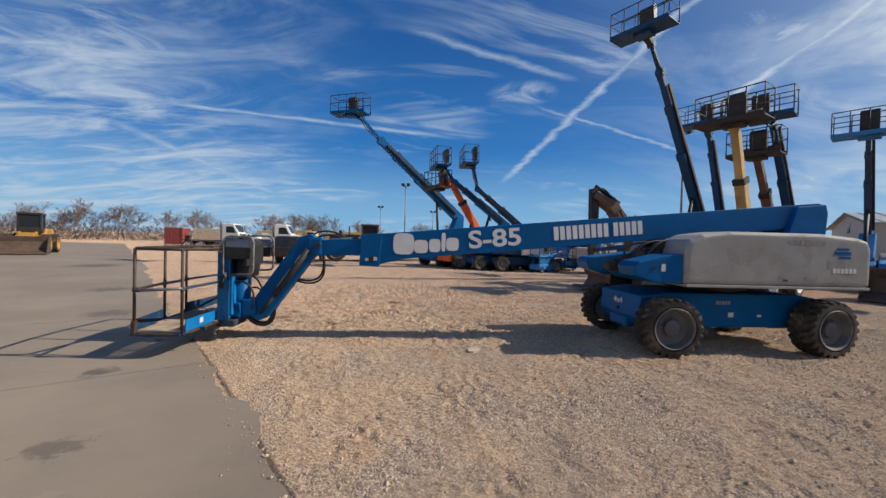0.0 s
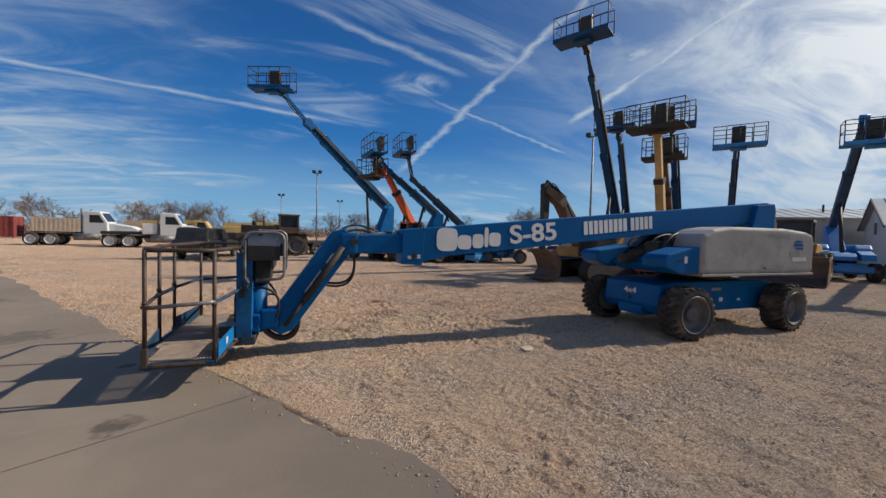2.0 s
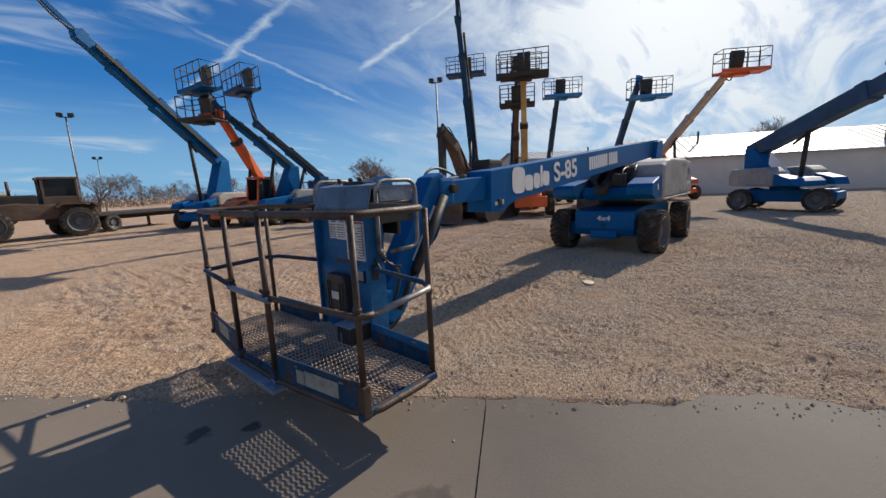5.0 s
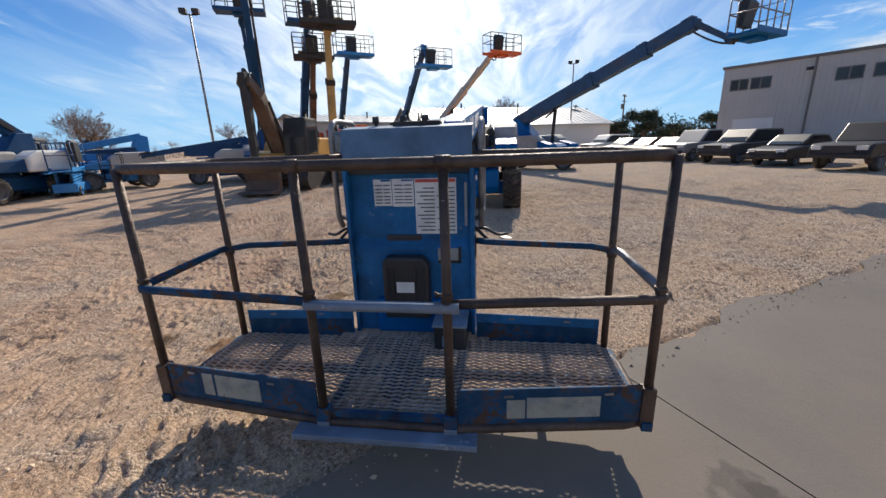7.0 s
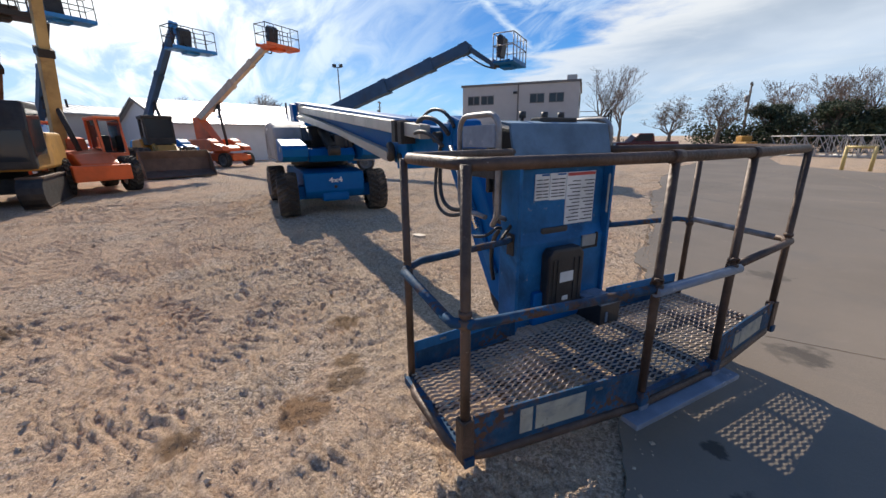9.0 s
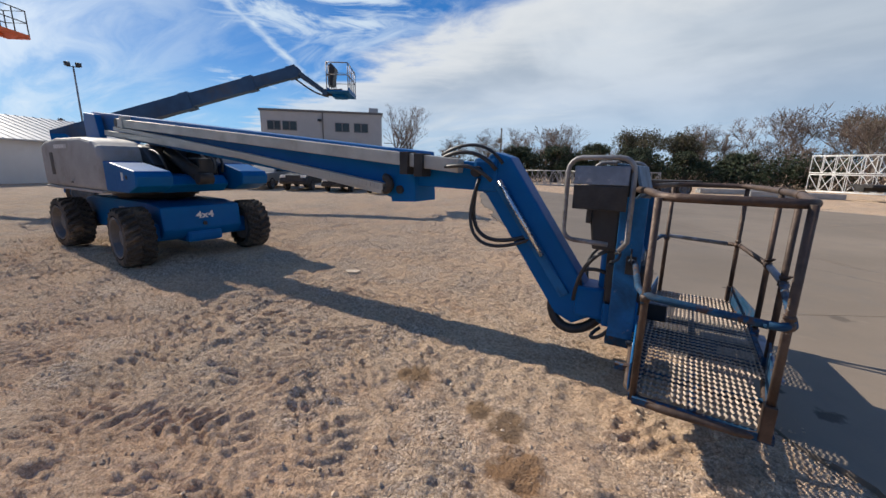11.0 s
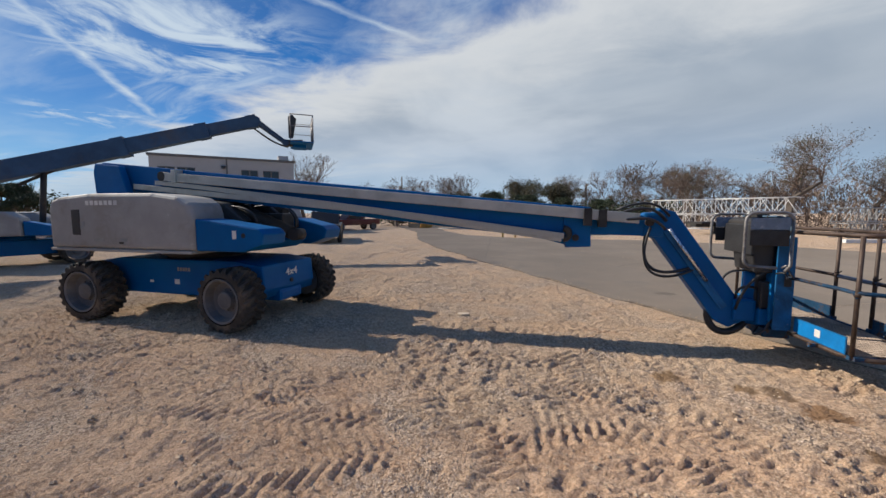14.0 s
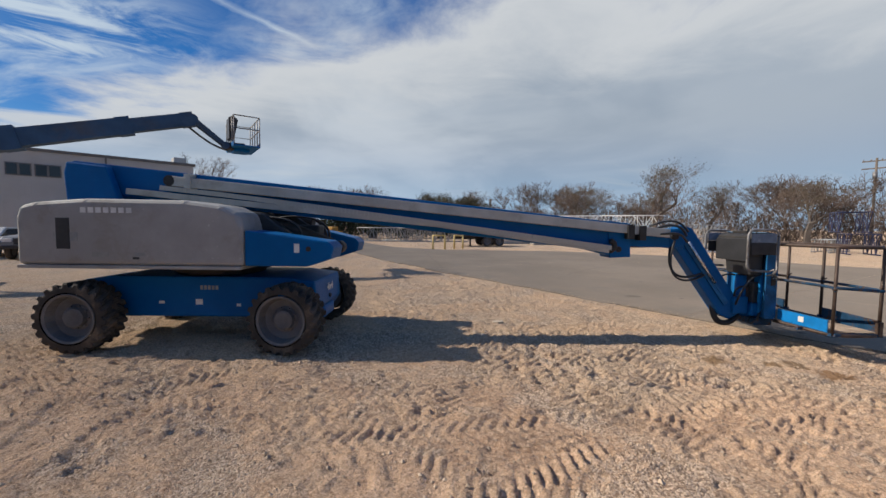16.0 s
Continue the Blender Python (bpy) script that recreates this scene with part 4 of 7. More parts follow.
def main_lift():
    root = thing("boom_lift", Matrix.Identity(4), "large blue telescopic boom lift with grey engine covers and lowered basket", "boom lift")
    chassis = part("chassis", made((prism, [(-1.62, 0.40), (-1.7, 0.54), (-1.67, 0.93), (-1.2, 0.99), (1.25, 0.99), (1.66, 0.93), (1.7, 0.56), (1.55, 0.40)], -0.66, 0.66, 0.035), (box, (-1.3, -0.5, 0.36), (1.3, 0.5, 0.5), 0.05)), BLUE, root)
    for x in (-1.40, 1.40):
        part("axle", made((box, (x - 0.16, -0.84, 0.36), (x + 0.16, 0.84, 0.66), 0.05), (tube, (x, -0.8, 0.5), (x, 0.8, 0.5), 0.14, 14), (box, (x - 0.3, -0.3, 0.3), (x + 0.3, 0.3, 0.5), 0.06)), DARK_STEEL if x > 0 else BLUE, root)
    for x in (-1.40, 1.40):
        for y in (-0.985, 0.985):
            add_wheel(root, x, y, 0.478, 0.42, {-1: -4.0, 1: 3.0}[1 if x > 0 else -1], 22, spin=17 * x + 31 * y)
    for s in (-1, 1):
        each("chassis_label", ((box, (-0.05, s * 0.661 - 0.002, 0.58), (0.05, s * 0.661 + 0.002, 0.66)), (box, (0.5, s * 0.661 - 0.002, 0.59), (0.58, s * 0.661 + 0.002, 0.63)), (box, (-0.6, s * 0.661 - 0.002, 0.56), (-0.54, s * 0.661 + 0.002, 0.6)),), DECAL, chassis, "small white label")
        part("unreadable_marking", made(*[(box, (-0.28 + 0.055 * k, s * 0.661 - 0.002, 0.80), (-0.24 + 0.055 * k, s * 0.661 + 0.002, 0.86)) for k in range(5)]), DECAL_GREY, chassis, "faint grey stencilled marks")
    lettering("drive_marking", "4x4", 0.115, pose(-1.703, 0.14, 0.72, 90, 0, -90), WHITE, chassis, 0.3)
    part("tow_eye", made((tube, (-1.72, 0, 0.62), (-1.68, 0, 0.62), 0.035, 10)), DARK_STEEL, chassis)
    part("slewing_ring", made((tube, (0, 0, 1.0), (0, 0, 1.12), 0.62, 32), (tube, (0, 0, 1.05), (0, 0, 1.18), 0.7, 32)), DARK_STEEL, root)
    part("turntable", made((prism, [(-1.5, 1.16), (-1.7, 1.3), (-1.55, 1.45), (1.9, 1.5), (1.95, 1.16)], -0.5, 0.5, 0.03), (prism, [(1.15, 1.4), (1.55, 2.6), (2.13, 2.66), (2.18, 2.5), (2.1, 1.4)], -0.34, -0.22, 0.02), (prism, [(1.15, 1.4), (1.55, 2.6), (2.13, 2.66), (2.18, 2.5), (2.1, 1.4)], 0.22, 0.34, 0.02)), BLUE, root)
    # engine covers: moulded shells with a rounded crown and a skirt line
    for s, x0 in ((-1, -1.22), (1, -0.86)):
        outline = [(x0, 1.18), (x0, 1.70), (x0 + 0.06, 1.89), (x0 + 0.28, 2.0), (x0 + 0.75, 2.06), (1.2, 2.07), (1.85, 2.02), (2.07, 1.97), (2.12, 1.8), (2.12, 1.18)]
        cover = part("engine_cover", made((prism, outline, s * 0.42, s * 1.1, 0.12, "y", 4)), GREY_COVER, root, "grey moulded engine cover")
        part("cover_skirt", made((box, (x0 + 0.03, s * 0.5 if s > 0 else -1.104, 1.14), (2.11, 1.104 if s > 0 else -0.5, 1.185), 0.01)), GREY_COVER, cover)
        if s > 0:
            part("vent", made((box, (1.40, s * 1.1 - 0.012, 1.40), (1.58, s * 1.1 + 0.006, 1.81), 0.004)), BLACK, cover, "dark vent opening")
        part("faded_lettering", made(*[(box, (0.58 + 0.1 * k + (0.12 if k > 8 else 0), s * 1.1 - 0.003, 1.88), (0.65 + 0.1 * k + (0.12 if k > 8 else 0), s * 1.1 + 0.003, 1.95)) for k in range(7)]), DECAL if s > 0 else DECAL_GREY, cover, "faded lettering as plain bars")
        each("cover_label", ((box, (0.9, s * 1.1 - 0.003, 1.30), (1.12, s * 1.1 + 0.003, 1.36)), (box, (0.42, s * 1.1 - 0.003, 1.31), (0.56, s * 1.1 + 0.003, 1.36)), (box, (1.3, s * 1.1 - 0.003, 1.5), (1.62, s * 1.1 + 0.003, 1.62)),), DECAL_GREY, cover, "worn pale sticker remains")
        part("latch", made((box, (0.5, s * 1.1 - 0.01, 1.27), (0.58, s * 1.1 + 0.012, 1.3), 0.004)), BLACK, cover)
        arm = part("side_box", made((prism, [(x0 - 0.01, 1.19), (x0 - 0.01, 1.67), (x0 - 0.25, 1.65), (-1.98, 1.53), (-2.06, 1.45), (-2.02, 1.30), (-1.7, 1.19)], s * 0.56, s * 1.06, 0.025)), BLUE, root, "blue tapered side box")
        part("service_label", made((box, (-1.6, s * 1.06 - 0.003, 1.38), (-1.53, s * 1.06 + 0.003, 1.5))), DECAL, arm)
        part("side_port", made((tube, (-1.72, s * 1.05, 1.43), (-1.72, s * 1.066, 1.43), 0.035, 12)), DARK_STEEL, arm)
    part("blue_emblem", made((box, (1.42, -1.104, 1.72), (1.72, -1.098, 1.78)), (box, (1.46, -1.104, 1.80), (1.68, -1.098, 1.84)), (box, (1.5, -1.104, 1.66), (1.72, -1.098, 1.7))), BLUE, root, "small blue emblem as plain bars")
    part("cover_marking", made(*[(box, (1.40 + 0.075 * k, -1.104, 1.42), (1.455 + 0.075 * k, -1.098, 1.5)) for k in range(6)]), DECAL, root, "pale marking as plain bars")
    part("beacon", made((tube, (1.82, 0.3, 2.0), (1.82, 0.3, 2.09), 0.05, 12), (tube, (1.82, 0.3, 2.09), (1.82, 0.3, 2.2), 0.04, 12, 0.025)), ORANGE, root, "orange warning beacon")
    part("engine_bay", made((box, (-0.7, -0.4, 1.45), (1.4, 0.4, 1.95), 0.05), (tube, (-0.3, -0.5, 1.9), (-1.3, -0.45, 1.78), 0.09, 12), (box, (-1.5, -0.42, 1.45), (-0.8, -0.1, 1.75), 0.04)), BLACK, root)
    # boom tube
    boom = part("boom", made((prism, [(2.26, boom_z(2.15) - 0.42), (2.24, boom_z(2.15) - 0.03), (2.17, boom_z(2.17)), (-6.42, boom_z(-6.42)), (-6.42, boom_z(-6.42) - 0.48), (-6.2, boom_z(-6.2) - 0.54), (-5.75, boom_z(-5.75) - 0.47), (1.9, boom_z(1.9) - 0.46)], -0.17, 0.17, 0.012)), BLUE, root, "long blue box-section boom")
    part("boom_nose_collar", made((prism, [(-6.1, boom_z(-6.1) + 0.006), (-6.46, boom_z(-6.46) + 0.006), (-6.48, boom_z(-6.48) - 0.52), (-6.15, boom_z(-6.15) - 0.57)], -0.19, 0.19, 0.012)), BLUE, boom)
    part("end_plate", made((prism, [(2.26, boom_z(2.2) - 0.4), (2.28, boom_z(2.2) - 0.06), (2.21, boom_z(2.2) - 0.02), (2.16, boom_z(2.2) - 0.4)], -0.2, 0.2, 0.01)), BLUE, boom)
    ext = part("boom_extension", made((beam, (-6.3, 0, boom_z(-6.3) - 0.22), (-7.3, 0, boom_z(-7.3) - 0.16), 0.25, 0.30, 0.22, 0.26, 0.01), (box, (-7.38, -0.13, boom_z(-7.3) - 0.3), (-7.12, 0.13, boom_z(-7.3) + 0.02), 0.04)), BLUE, root)
    for s in (-1, 1):
        each("pin", ((tube, (-7.18, s * 0.12, boom_z(-7.18) - 0.12), (-7.18, s * 0.2, boom_z(-7.18) - 0.12), 0.05, 12), (tube, (-6.28, s * 0.18, boom_z(-6.28) - 0.42), (-6.28, s * 0.215, boom_z(-6.28) - 0.42), 0.045, 12),), DARK_STEEL, ext)
    slope = math.degrees(math.atan(0.1012))
    # big word as plain blocks, the model number as letters, and the owner's name as plain bars
    word = [(0.0, 0.36, 0.37), (0.36, 0.24, 0.23), (0.62, 0.2, 0.23), (0.835, 0.075, 0.33), (0.92, 0.22, 0.23)]
    for x, w, h in word:
        bm = bmesh.new()
        xm = -5.91 + x
        outline = arc((xm + w / 2, 0, 0), 0, 360, 1, 22)
        pts = [(xm + w / 2 + (w / 2) * math.copysign(abs(p.x - xm - w / 2) ** 0.55, p.x - xm - w / 2), boom_z(xm + w / 2) - 0.39 + h / 2 + (h / 2) * math.copysign(abs(p.y) ** 0.55, p.y)) for p in outline[:-1]]
        prism(bm, pts, -0.1745, -0.1705)
        part("emblem_block", bm, WHITE, boom, "white rounded block of the maker's emblem")
    lettering("model_number", "S-85", 0.31, pose(-4.58, -0.1735, boom_z(-4.58) - 0.365, 90, -slope, 0), WHITE, boom, 0.94)
    x = -3.04
    for n in range(15):
        if n == 9:
            x += 0.07
            continue
        part("owner_bar", made((box, (0, -0.175, 0), (0.085, -0.1705, 0.245), 0.0)), WHITE, boom, "white bar of the owner's lettering", pose(x, 0, boom_z(x) - 0.34, 0, -slope, 0))
        x += 0.1165
    each("boom_label", ((box, (-6.38, -0.196, boom_z(-6.2) - 0.47), (-6.32, -0.19, boom_z(-6.2) - 0.42)), (box, (-6.25, -0.196, boom_z(-6.2) - 0.46), (-6.18, -0.19, boom_z(-6.2) - 0.4)),), DECAL, boom)
    # trays and cable track on the far side
    tray = part("cable_tray", made((beam, (0.62, 0.245, boom_z(0.62) - 0.15), (-7.04, 0.225, boom_z(-7.04) - 0.085), 0.11, 0.15, 0.11, 0.13, 0.008)), PALE_METAL, root, "pale steel cable tray along the boom")
    for x in (0.35, -6.42, -6.6):
        part("tray_bracket", made((box, (x - 0.05, 0.16, boom_z(x) - 0.24), (x + 0.05, 0.32, boom_z(x) - 0.015), 0.004)), DARK_STEEL if x < 0 else PALE_METAL, tray)
    part("tray_end", made((tube, (0.64, 0.19, boom_z(0.64) - 0.15), (0.64, 0.3, boom_z(0.64) - 0.15), 0.085, 14)), DARK_STEEL, tray)
    for k in range(118):
        t = k / 117
        x = 0.75 - 6.85 * t
        z = boom_z(x) - 0.27 - 0.16 * max(0.0, t - 0.1) ** 1.3
        part("track_link", made((box, (-0.028, -0.045, -0.035), (0.028, 0.045, 0.035))), PALE_METAL, root, "", pose(x, 0.26, z, 0, -slope, 0))
    part("lower_tray", made((beam, (1.3, 0.24, boom_z(1.3) - 0.38), (-3.4, 0.24, boom_z(-3.4) - 0.35), 0.1, 0.09, None, None, 0.005), (beam, (-3.4, 0.24, boom_z(-3.4) - 0.35), (-6.1, 0.24, boom_z(-6.1) - 0.45), 0.1, 0.085, None, None, 0.005)), PALE_METAL, root, "pale steel lower cable tray")
    part("track_bend", made((hose, arc((-6.12, 0.26, boom_z(-6.12) - 0.38), 90, 270, 0.07, 10, "xz"), 0.045, 8)), DARK_STEEL, root)
    part("lift_cylinder", made((tube, (-1.75, 0, 1.42), (-0.2, 0, 2.02), 0.11, 16), (tube, (-0.2, 0, 2.02), (0.5, 0, 2.2), 0.065, 14), (tube, (-1.85, -0.12, 1.4), (-1.85, 0.12, 1.4), 0.1, 14)), DARK_STEEL, root, "dark lift cylinder under the boom")
    part("cylinder_shroud", made((prism, [(-1.45, 1.62), (-0.95, 1.95), (-0.2, 2.02), (-0.2, 1.6)], -0.52, -0.3, 0.03), (prism, [(-1.25, 1.62), (-0.85, 1.92), (-0.2, 2.0), (-0.2, 1.6)], 0.3, 0.5, 0.03)), BLACK, root)
    each("hydraulic_hose", ((hose, curve_pts((-1.5, -0.5, 1.5), (-1.5, -0.6, 1.9), (-1.0, -0.5, 2.0), (-0.5, -0.35, 1.9)), 0.025), (hose, curve_pts((-1.6, -0.3, 1.45), (-1.7, -0.35, 1.85), (-1.2, -0.3, 1.95), (-0.7, -0.3, 1.85)), 0.02), (hose, curve_pts((-1.35, 0.35, 1.5), (-1.5, 0.45, 1.8), (-1.1, 0.4, 1.9), (-0.6, 0.35, 1.85)), 0.02),), BLACK, root)
    # jib
    part("jib", made((prism, [(-7.14, 1.48), (-7.18, 1.70), (-7.32, 1.82), (-7.49, 1.77), (-8.30, 0.60), (-8.34, 0.42), (-8.16, 0.31), (-8.0, 0.38), (-7.26, 1.42)], -0.11, 0.11, 0.02)), BLUE, root, "blue jib sloping down to the basket")
    part("jib_cylinder", made((tube, (-7.337, -0.15, 1.551), (-7.866, -0.15, 0.781), 0.05, 12), (tube, (-7.866, -0.15, 0.781), (-8.112, -0.15, 0.446), 0.03, 10)), DARK_STEEL, root)
    part("jib_cover", made((beam, (-7.393, 0.125, 1.532), (-8.084, 0.125, 0.565), 0.025, 0.09, None, None, 0.006), (beam, (-7.469, 0.14, 1.474), (-7.989, 0.14, 0.734), 0.012, 0.022)), BLUE_WORN, root)
    part("jib_stripe", made((beam, (-7.469, -0.113, 1.454), (-7.564, -0.113, 1.315), 0.006, 0.03), (beam, (-7.639, -0.113, 1.207), (-7.847, -0.113, 0.911), 0.006, 0.02)), DECAL, root)
    part("jib_rod", made((tube, (-7.412, 0.155, 1.553), (-7.866, 0.155, 0.901), 0.022, 10)), CHROME, root, "bright cylinder rod beside the jib")
    each("hose_loop", ((hose, curve_pts((-7.18, 0.1, 1.6), (-7.03, 0.14, 1), (-7.28, 0.15, 0.9), (-7.705, 0.1, 1.058), 18), 0.02), (hose, curve_pts((-7.2, 0.14, 1.57), (-6.98, 0.2, 0.93), (-7.327, 0.2, 0.831), (-7.734, 0.12, 1.039), 18), 0.017),), BLACK, root, "hanging black hose loop")
    part("hose_curl", made((hose, curve_pts((-7.961, 0.0, 0.583), (-7.866, 0.05, 0.161), (-8.273, 0.05, 0.119), (-8.42, 0.0, 0.47), 16), 0.045, 9)), BLACK, root, "thick black hose curl under the jib")
    for k, (a, b, c, d) in enumerate((((-8.178, 0.2, 0.567), (-8.225, 0.32, 1.018), (-8.47, 0.3, 1.12), (-8.57, 0.2, 1.02)), ((-8.225, -0.2, 0.568), (-8.084, -0.3, 0.915), (-8.32, -0.3, 1.07), (-8.54, -0.2, 0.97)), ((-8.273, 0.1, 0.569), (-8.084, 0.15, 0.865), (-8.32, 0.2, 0.92), (-8.52, 0.1, 0.77)), ((-8.42, 0.2, 0.37), (-8.225, 0.3, 0.218), (-8.57, 0.3, 0.27), (-8.57, 0.2, 0.67)))):
        part("control_hose", made((hose, curve_pts(a, b, c, d, 12), 0.016)), BLACK, root)
    each("elbow_hose", ((hose, curve_pts((-6.78, 0.2, 1.73), (-6.98, 0.3, 1.83), (-7.23, 0.22, 1.87), (-7.375, 0.15, 1.652), 10), 0.02), (hose, curve_pts((-6.83, 0.24, 1.67), (-7.03, 0.34, 1.67), (-7.18, 0.3, 1.75), (-7.356, 0.2, 1.551), 10), 0.018), (hose, curve_pts((-6.78, 0.15, 1.79), (-7.08, 0.2, 1.93), (-7.28, 0.12, 1.91), (-7.422, 0.12, 1.713), 10), 0.016),), BLACK, root)
    part("rotator", made((box, (-8.42, -0.16, 0.41), (-8.178, 0.16, 0.687), 0.03), (tube, (-8.48, 0, 0.37), (-8.48, 0, 1.02), 0.14, 18), (box, (-8.68, -0.22, 0.39), (-8.42, 0.22, 0.63), 0.02)), BLUE, root)
    part("valve_block", made((box, (-8.62, -0.1, 0.67), (-8.4, 0.14, 1.05), 0.02), (box, (-8.58, 0.12, 0.57), (-8.42, 0.22, 0.93), 0.02)), BLACK, root)
    build_platform(root)
    return root


def build_platform(root):
    """The wide basket: x out from the jib, y across. Its front bows out at the gate, its back slants in to the panel."""
    xb, xf, xg, yl, yr = -8.83, -9.46, -9.56, 1.18, -1.25
    g0, g1 = 0.24, -0.36
    pl, pr = 0.36, -0.42
    top, mid, floor, rail = 1.44, 0.865, 0.285, 0.255
    pf = part("work_platform", made((box, (-8.8, -0.3, 0.15), (-8.52, 0.24, floor - 0.02), 0.02), (box, (-9.3, -0.12, 0.19), (-8.7, 0.06, floor - 0.04), 0.01)), BLUE_CHIPPED, root, "worn blue basket mount", Matrix.Translation((0.055, 0, 0.098)))
    outline = [(-8.72, pl), (-8.75, pl + 0.12), (xb + 0.04, yl - 0.16), (xb - 0.04, yl - 0.03), (xb - 0.14, yl), (xf + 0.12, yl), (xf + 0.03, yl - 0.03), (xf, yl - 0.12), (xg, g0), (xg, g1), (xf, yr + 0.12), (xf + 0.03, yr + 0.03), (xf + 0.12, yr), (xb - 0.14, yr), (xb - 0.04, yr + 0.03), (xb + 0.04, yr + 0.16), (-8.75, pr - 0.12), (-8.72, pr)]
    part("bottom_rail", made((hose, [(x, y, rail) for x, y in outline], 0.024, 9)), RUST_STEEL, pf, "rusty worn steel tube round the floor")
    for y in (yl - 0.02, 0.78, 0.24, -0.06, -0.36, -0.86, yr + 0.02):
        inner = 0.0 if abs(y) > 1 else 0.15
        part("floor_beam", made((beam, (xb + inner, y, floor - 0.028), (xf - 0.02 if abs(y) > 0.7 else xg + 0.03, y, floor - 0.028), 0.045, 0.04)), BLUE_CHIPPED, pf)
    for x in (-9.13, xb):
        part("floor_beam", made((beam, (x, yl - 0.03, floor - 0.028), (x, yr + 0.03, floor - 0.028), 0.045, 0.04)), BLUE_CHIPPED, pf)
    part("front_lip", made((beam, (xg + 0.015, g0, floor - 0.005), (xg + 0.015, g1, floor - 0.005), 0.03, 0.05)), BLUE_CHIPPED, pf)
    # expanded metal, bay by bay
    bm = bmesh.new()
    expanded_mesh(bm, xf + 0.01, xb + 0.02, yr + 0.03, yl - 0.03, floor, 20, 38, 0.0042, 0.009)
    expanded_mesh(bm, xg + 0.03, xf + 0.01, g1 - 0.3, g0 + 0.3, floor, 3, 19, 0.0042, 0.009)
    expanded_mesh(bm, xb + 0.02, -8.70, pr - 0.1, pl + 0.1, floor, 5, 15, 0.0042, 0.009)
    part("mesh_floor", bm, MESH_STEEL, pf, "worn expanded-metal mesh floor")
    # posts, with welded collars where the middle rail meets them
    r = 0.020
    for x, y in ((xf + 0.02, yl - 0.02), (xg, g0), (xg, g1), (xf + 0.02, yr + 0.02)):
        part("post", made((tube, (x, y, rail), (x, y, top), r, 10), (tube, (x, y, mid - 0.018), (x, y, mid + 0.018), r + 0.009, 10), (tube, (x, y, mid + 0.03), (x, y, mid + 0.05), r + 0.006, 10)), RUST_STEEL, pf, "rusty steel post")
        part("post_foot", made((prism, [(x - 0.028, y - 0.03), (x + 0.028, y - 0.03), (x + 0.028, y + 0.03), (x - 0.028, y + 0.03)], rail - 0.01, floor + 0.16 if abs(y) > 1 else floor + 0.05, 0.008, "z")), RUST_STEEL if abs(y) > 1 else BLUE_CHIPPED, pf)
    for y in (yl - 0.04, yr + 0.04):
        part("post", made((tube, (xb, y, rail), (xb, y, top - 0.005), r, 10), (tube, (xb, y, mid - 0.01), (xb, y, mid + 0.03), r + 0.007, 10)), RUST_STEEL, pf, "rusty steel post")
    # top rail: one bent tube from panel to panel
    tops = [(-8.66, pl + 0.02), (-8.72, pl + 0.12), (xb, yl - 0.14), (xb - 0.03, yl - 0.06), (xb - 0.1, yl - 0.03), (xf + 0.1, yl - 0.02), (xf + 0.03, yl - 0.04), (xf, yl - 0.1), (xg, g0), (xg, g1), (xf, yr + 0.1), (xf + 0.03, yr + 0.04), (xf + 0.1, yr + 0.02), (xb - 0.1, yr + 0.03), (xb - 0.03, yr + 0.06), (xb, yr + 0.14), (-8.72, pr - 0.12), (-8.66, pr - 0.02)]
    part("top_rail", made((hose, [(x, y, top) for x, y in tops], 0.024, 10)), RUST_STEEL, pf, "rusty brown top rail")
    for k, (x, y) in enumerate(((xg, g0), (xg, g1))):
        part("rail_clamp", made((tube, (x, y - 0.03, top), (x, y + 0.03, top), 0.029, 10)), RUST_STEEL, pf)
        part("lanyard_eye", made((hose, [(x - 0.02, y, mid + 0.03), (x - 0.035, y + 0.02, mid + 0.055), (x - 0.02, y + 0.045, mid + 0.06), (x + 0.005, y + 0.04, mid + 0.03)], 0.006, 6)), RUST_STEEL, pf)
    part("gate_bar", made((tube, (xg - 0.012, g0 + 0.02, mid - 0.01), (xg - 0.012, g1 - 0.05, mid - 0.01), 0.024, 10)), STEP_BLUE, pf, "scuffed blue sliding gate bar")
    for s, y, yi in ((1, yl, g0), (-1, yr, g1)):
        ends = [(xg, yi), (xf - 0.01, y - s * 0.11), (xf + 0.0, y - s * 0.03), (xf + 0.05, y + s * 0.02), (xf + 0.12, y + s * 0.02)]
        part("mid_rail", made((hose, [(a, b, mid) for a, b in ends], 0.021, 9)), BLUE_CHIPPED if s > 0 else RUST_STEEL, pf)
        part("mid_rail", made((hose, [(xf + 0.1, y + s * 0.02, mid), (xb - 0.04, y - s * 0.005, mid + 0.03), (xb, y - s * 0.04, mid + 0.035)], 0.021, 9)), BARE_STEEL if s < 0 else BLUE_CHIPPED, pf, "worn side rail with bare metal")
        pe = pl if s > 0 else pr
        part("mid_rail", made((hose, [(xb - 0.0, y - s * 0.03, mid - 0.02), (xb + 0.015, y - s * 0.06, mid + 0.03), (xb + 0.05, y - s * 0.14, mid + 0.04), (-8.70, pe + s * 0.08, mid + 0.045), (-8.66, pe + s * 0.01, mid + 0.045)], 0.020, 9)), BLUE_CHIPPED, pf)
        part("bracket", made((beam, (-8.67, pe + s * 0.1, mid + 0.045), (-8.66, pe + s * 0.012, mid + 0.13), 0.012, 0.018), (box, (-8.70, min(pe, pe + s * 0.02), mid - 0.06), (-8.63, max(pe, pe + s * 0.02), mid + 0.08), 0.004)), DARK_STEEL, pf)
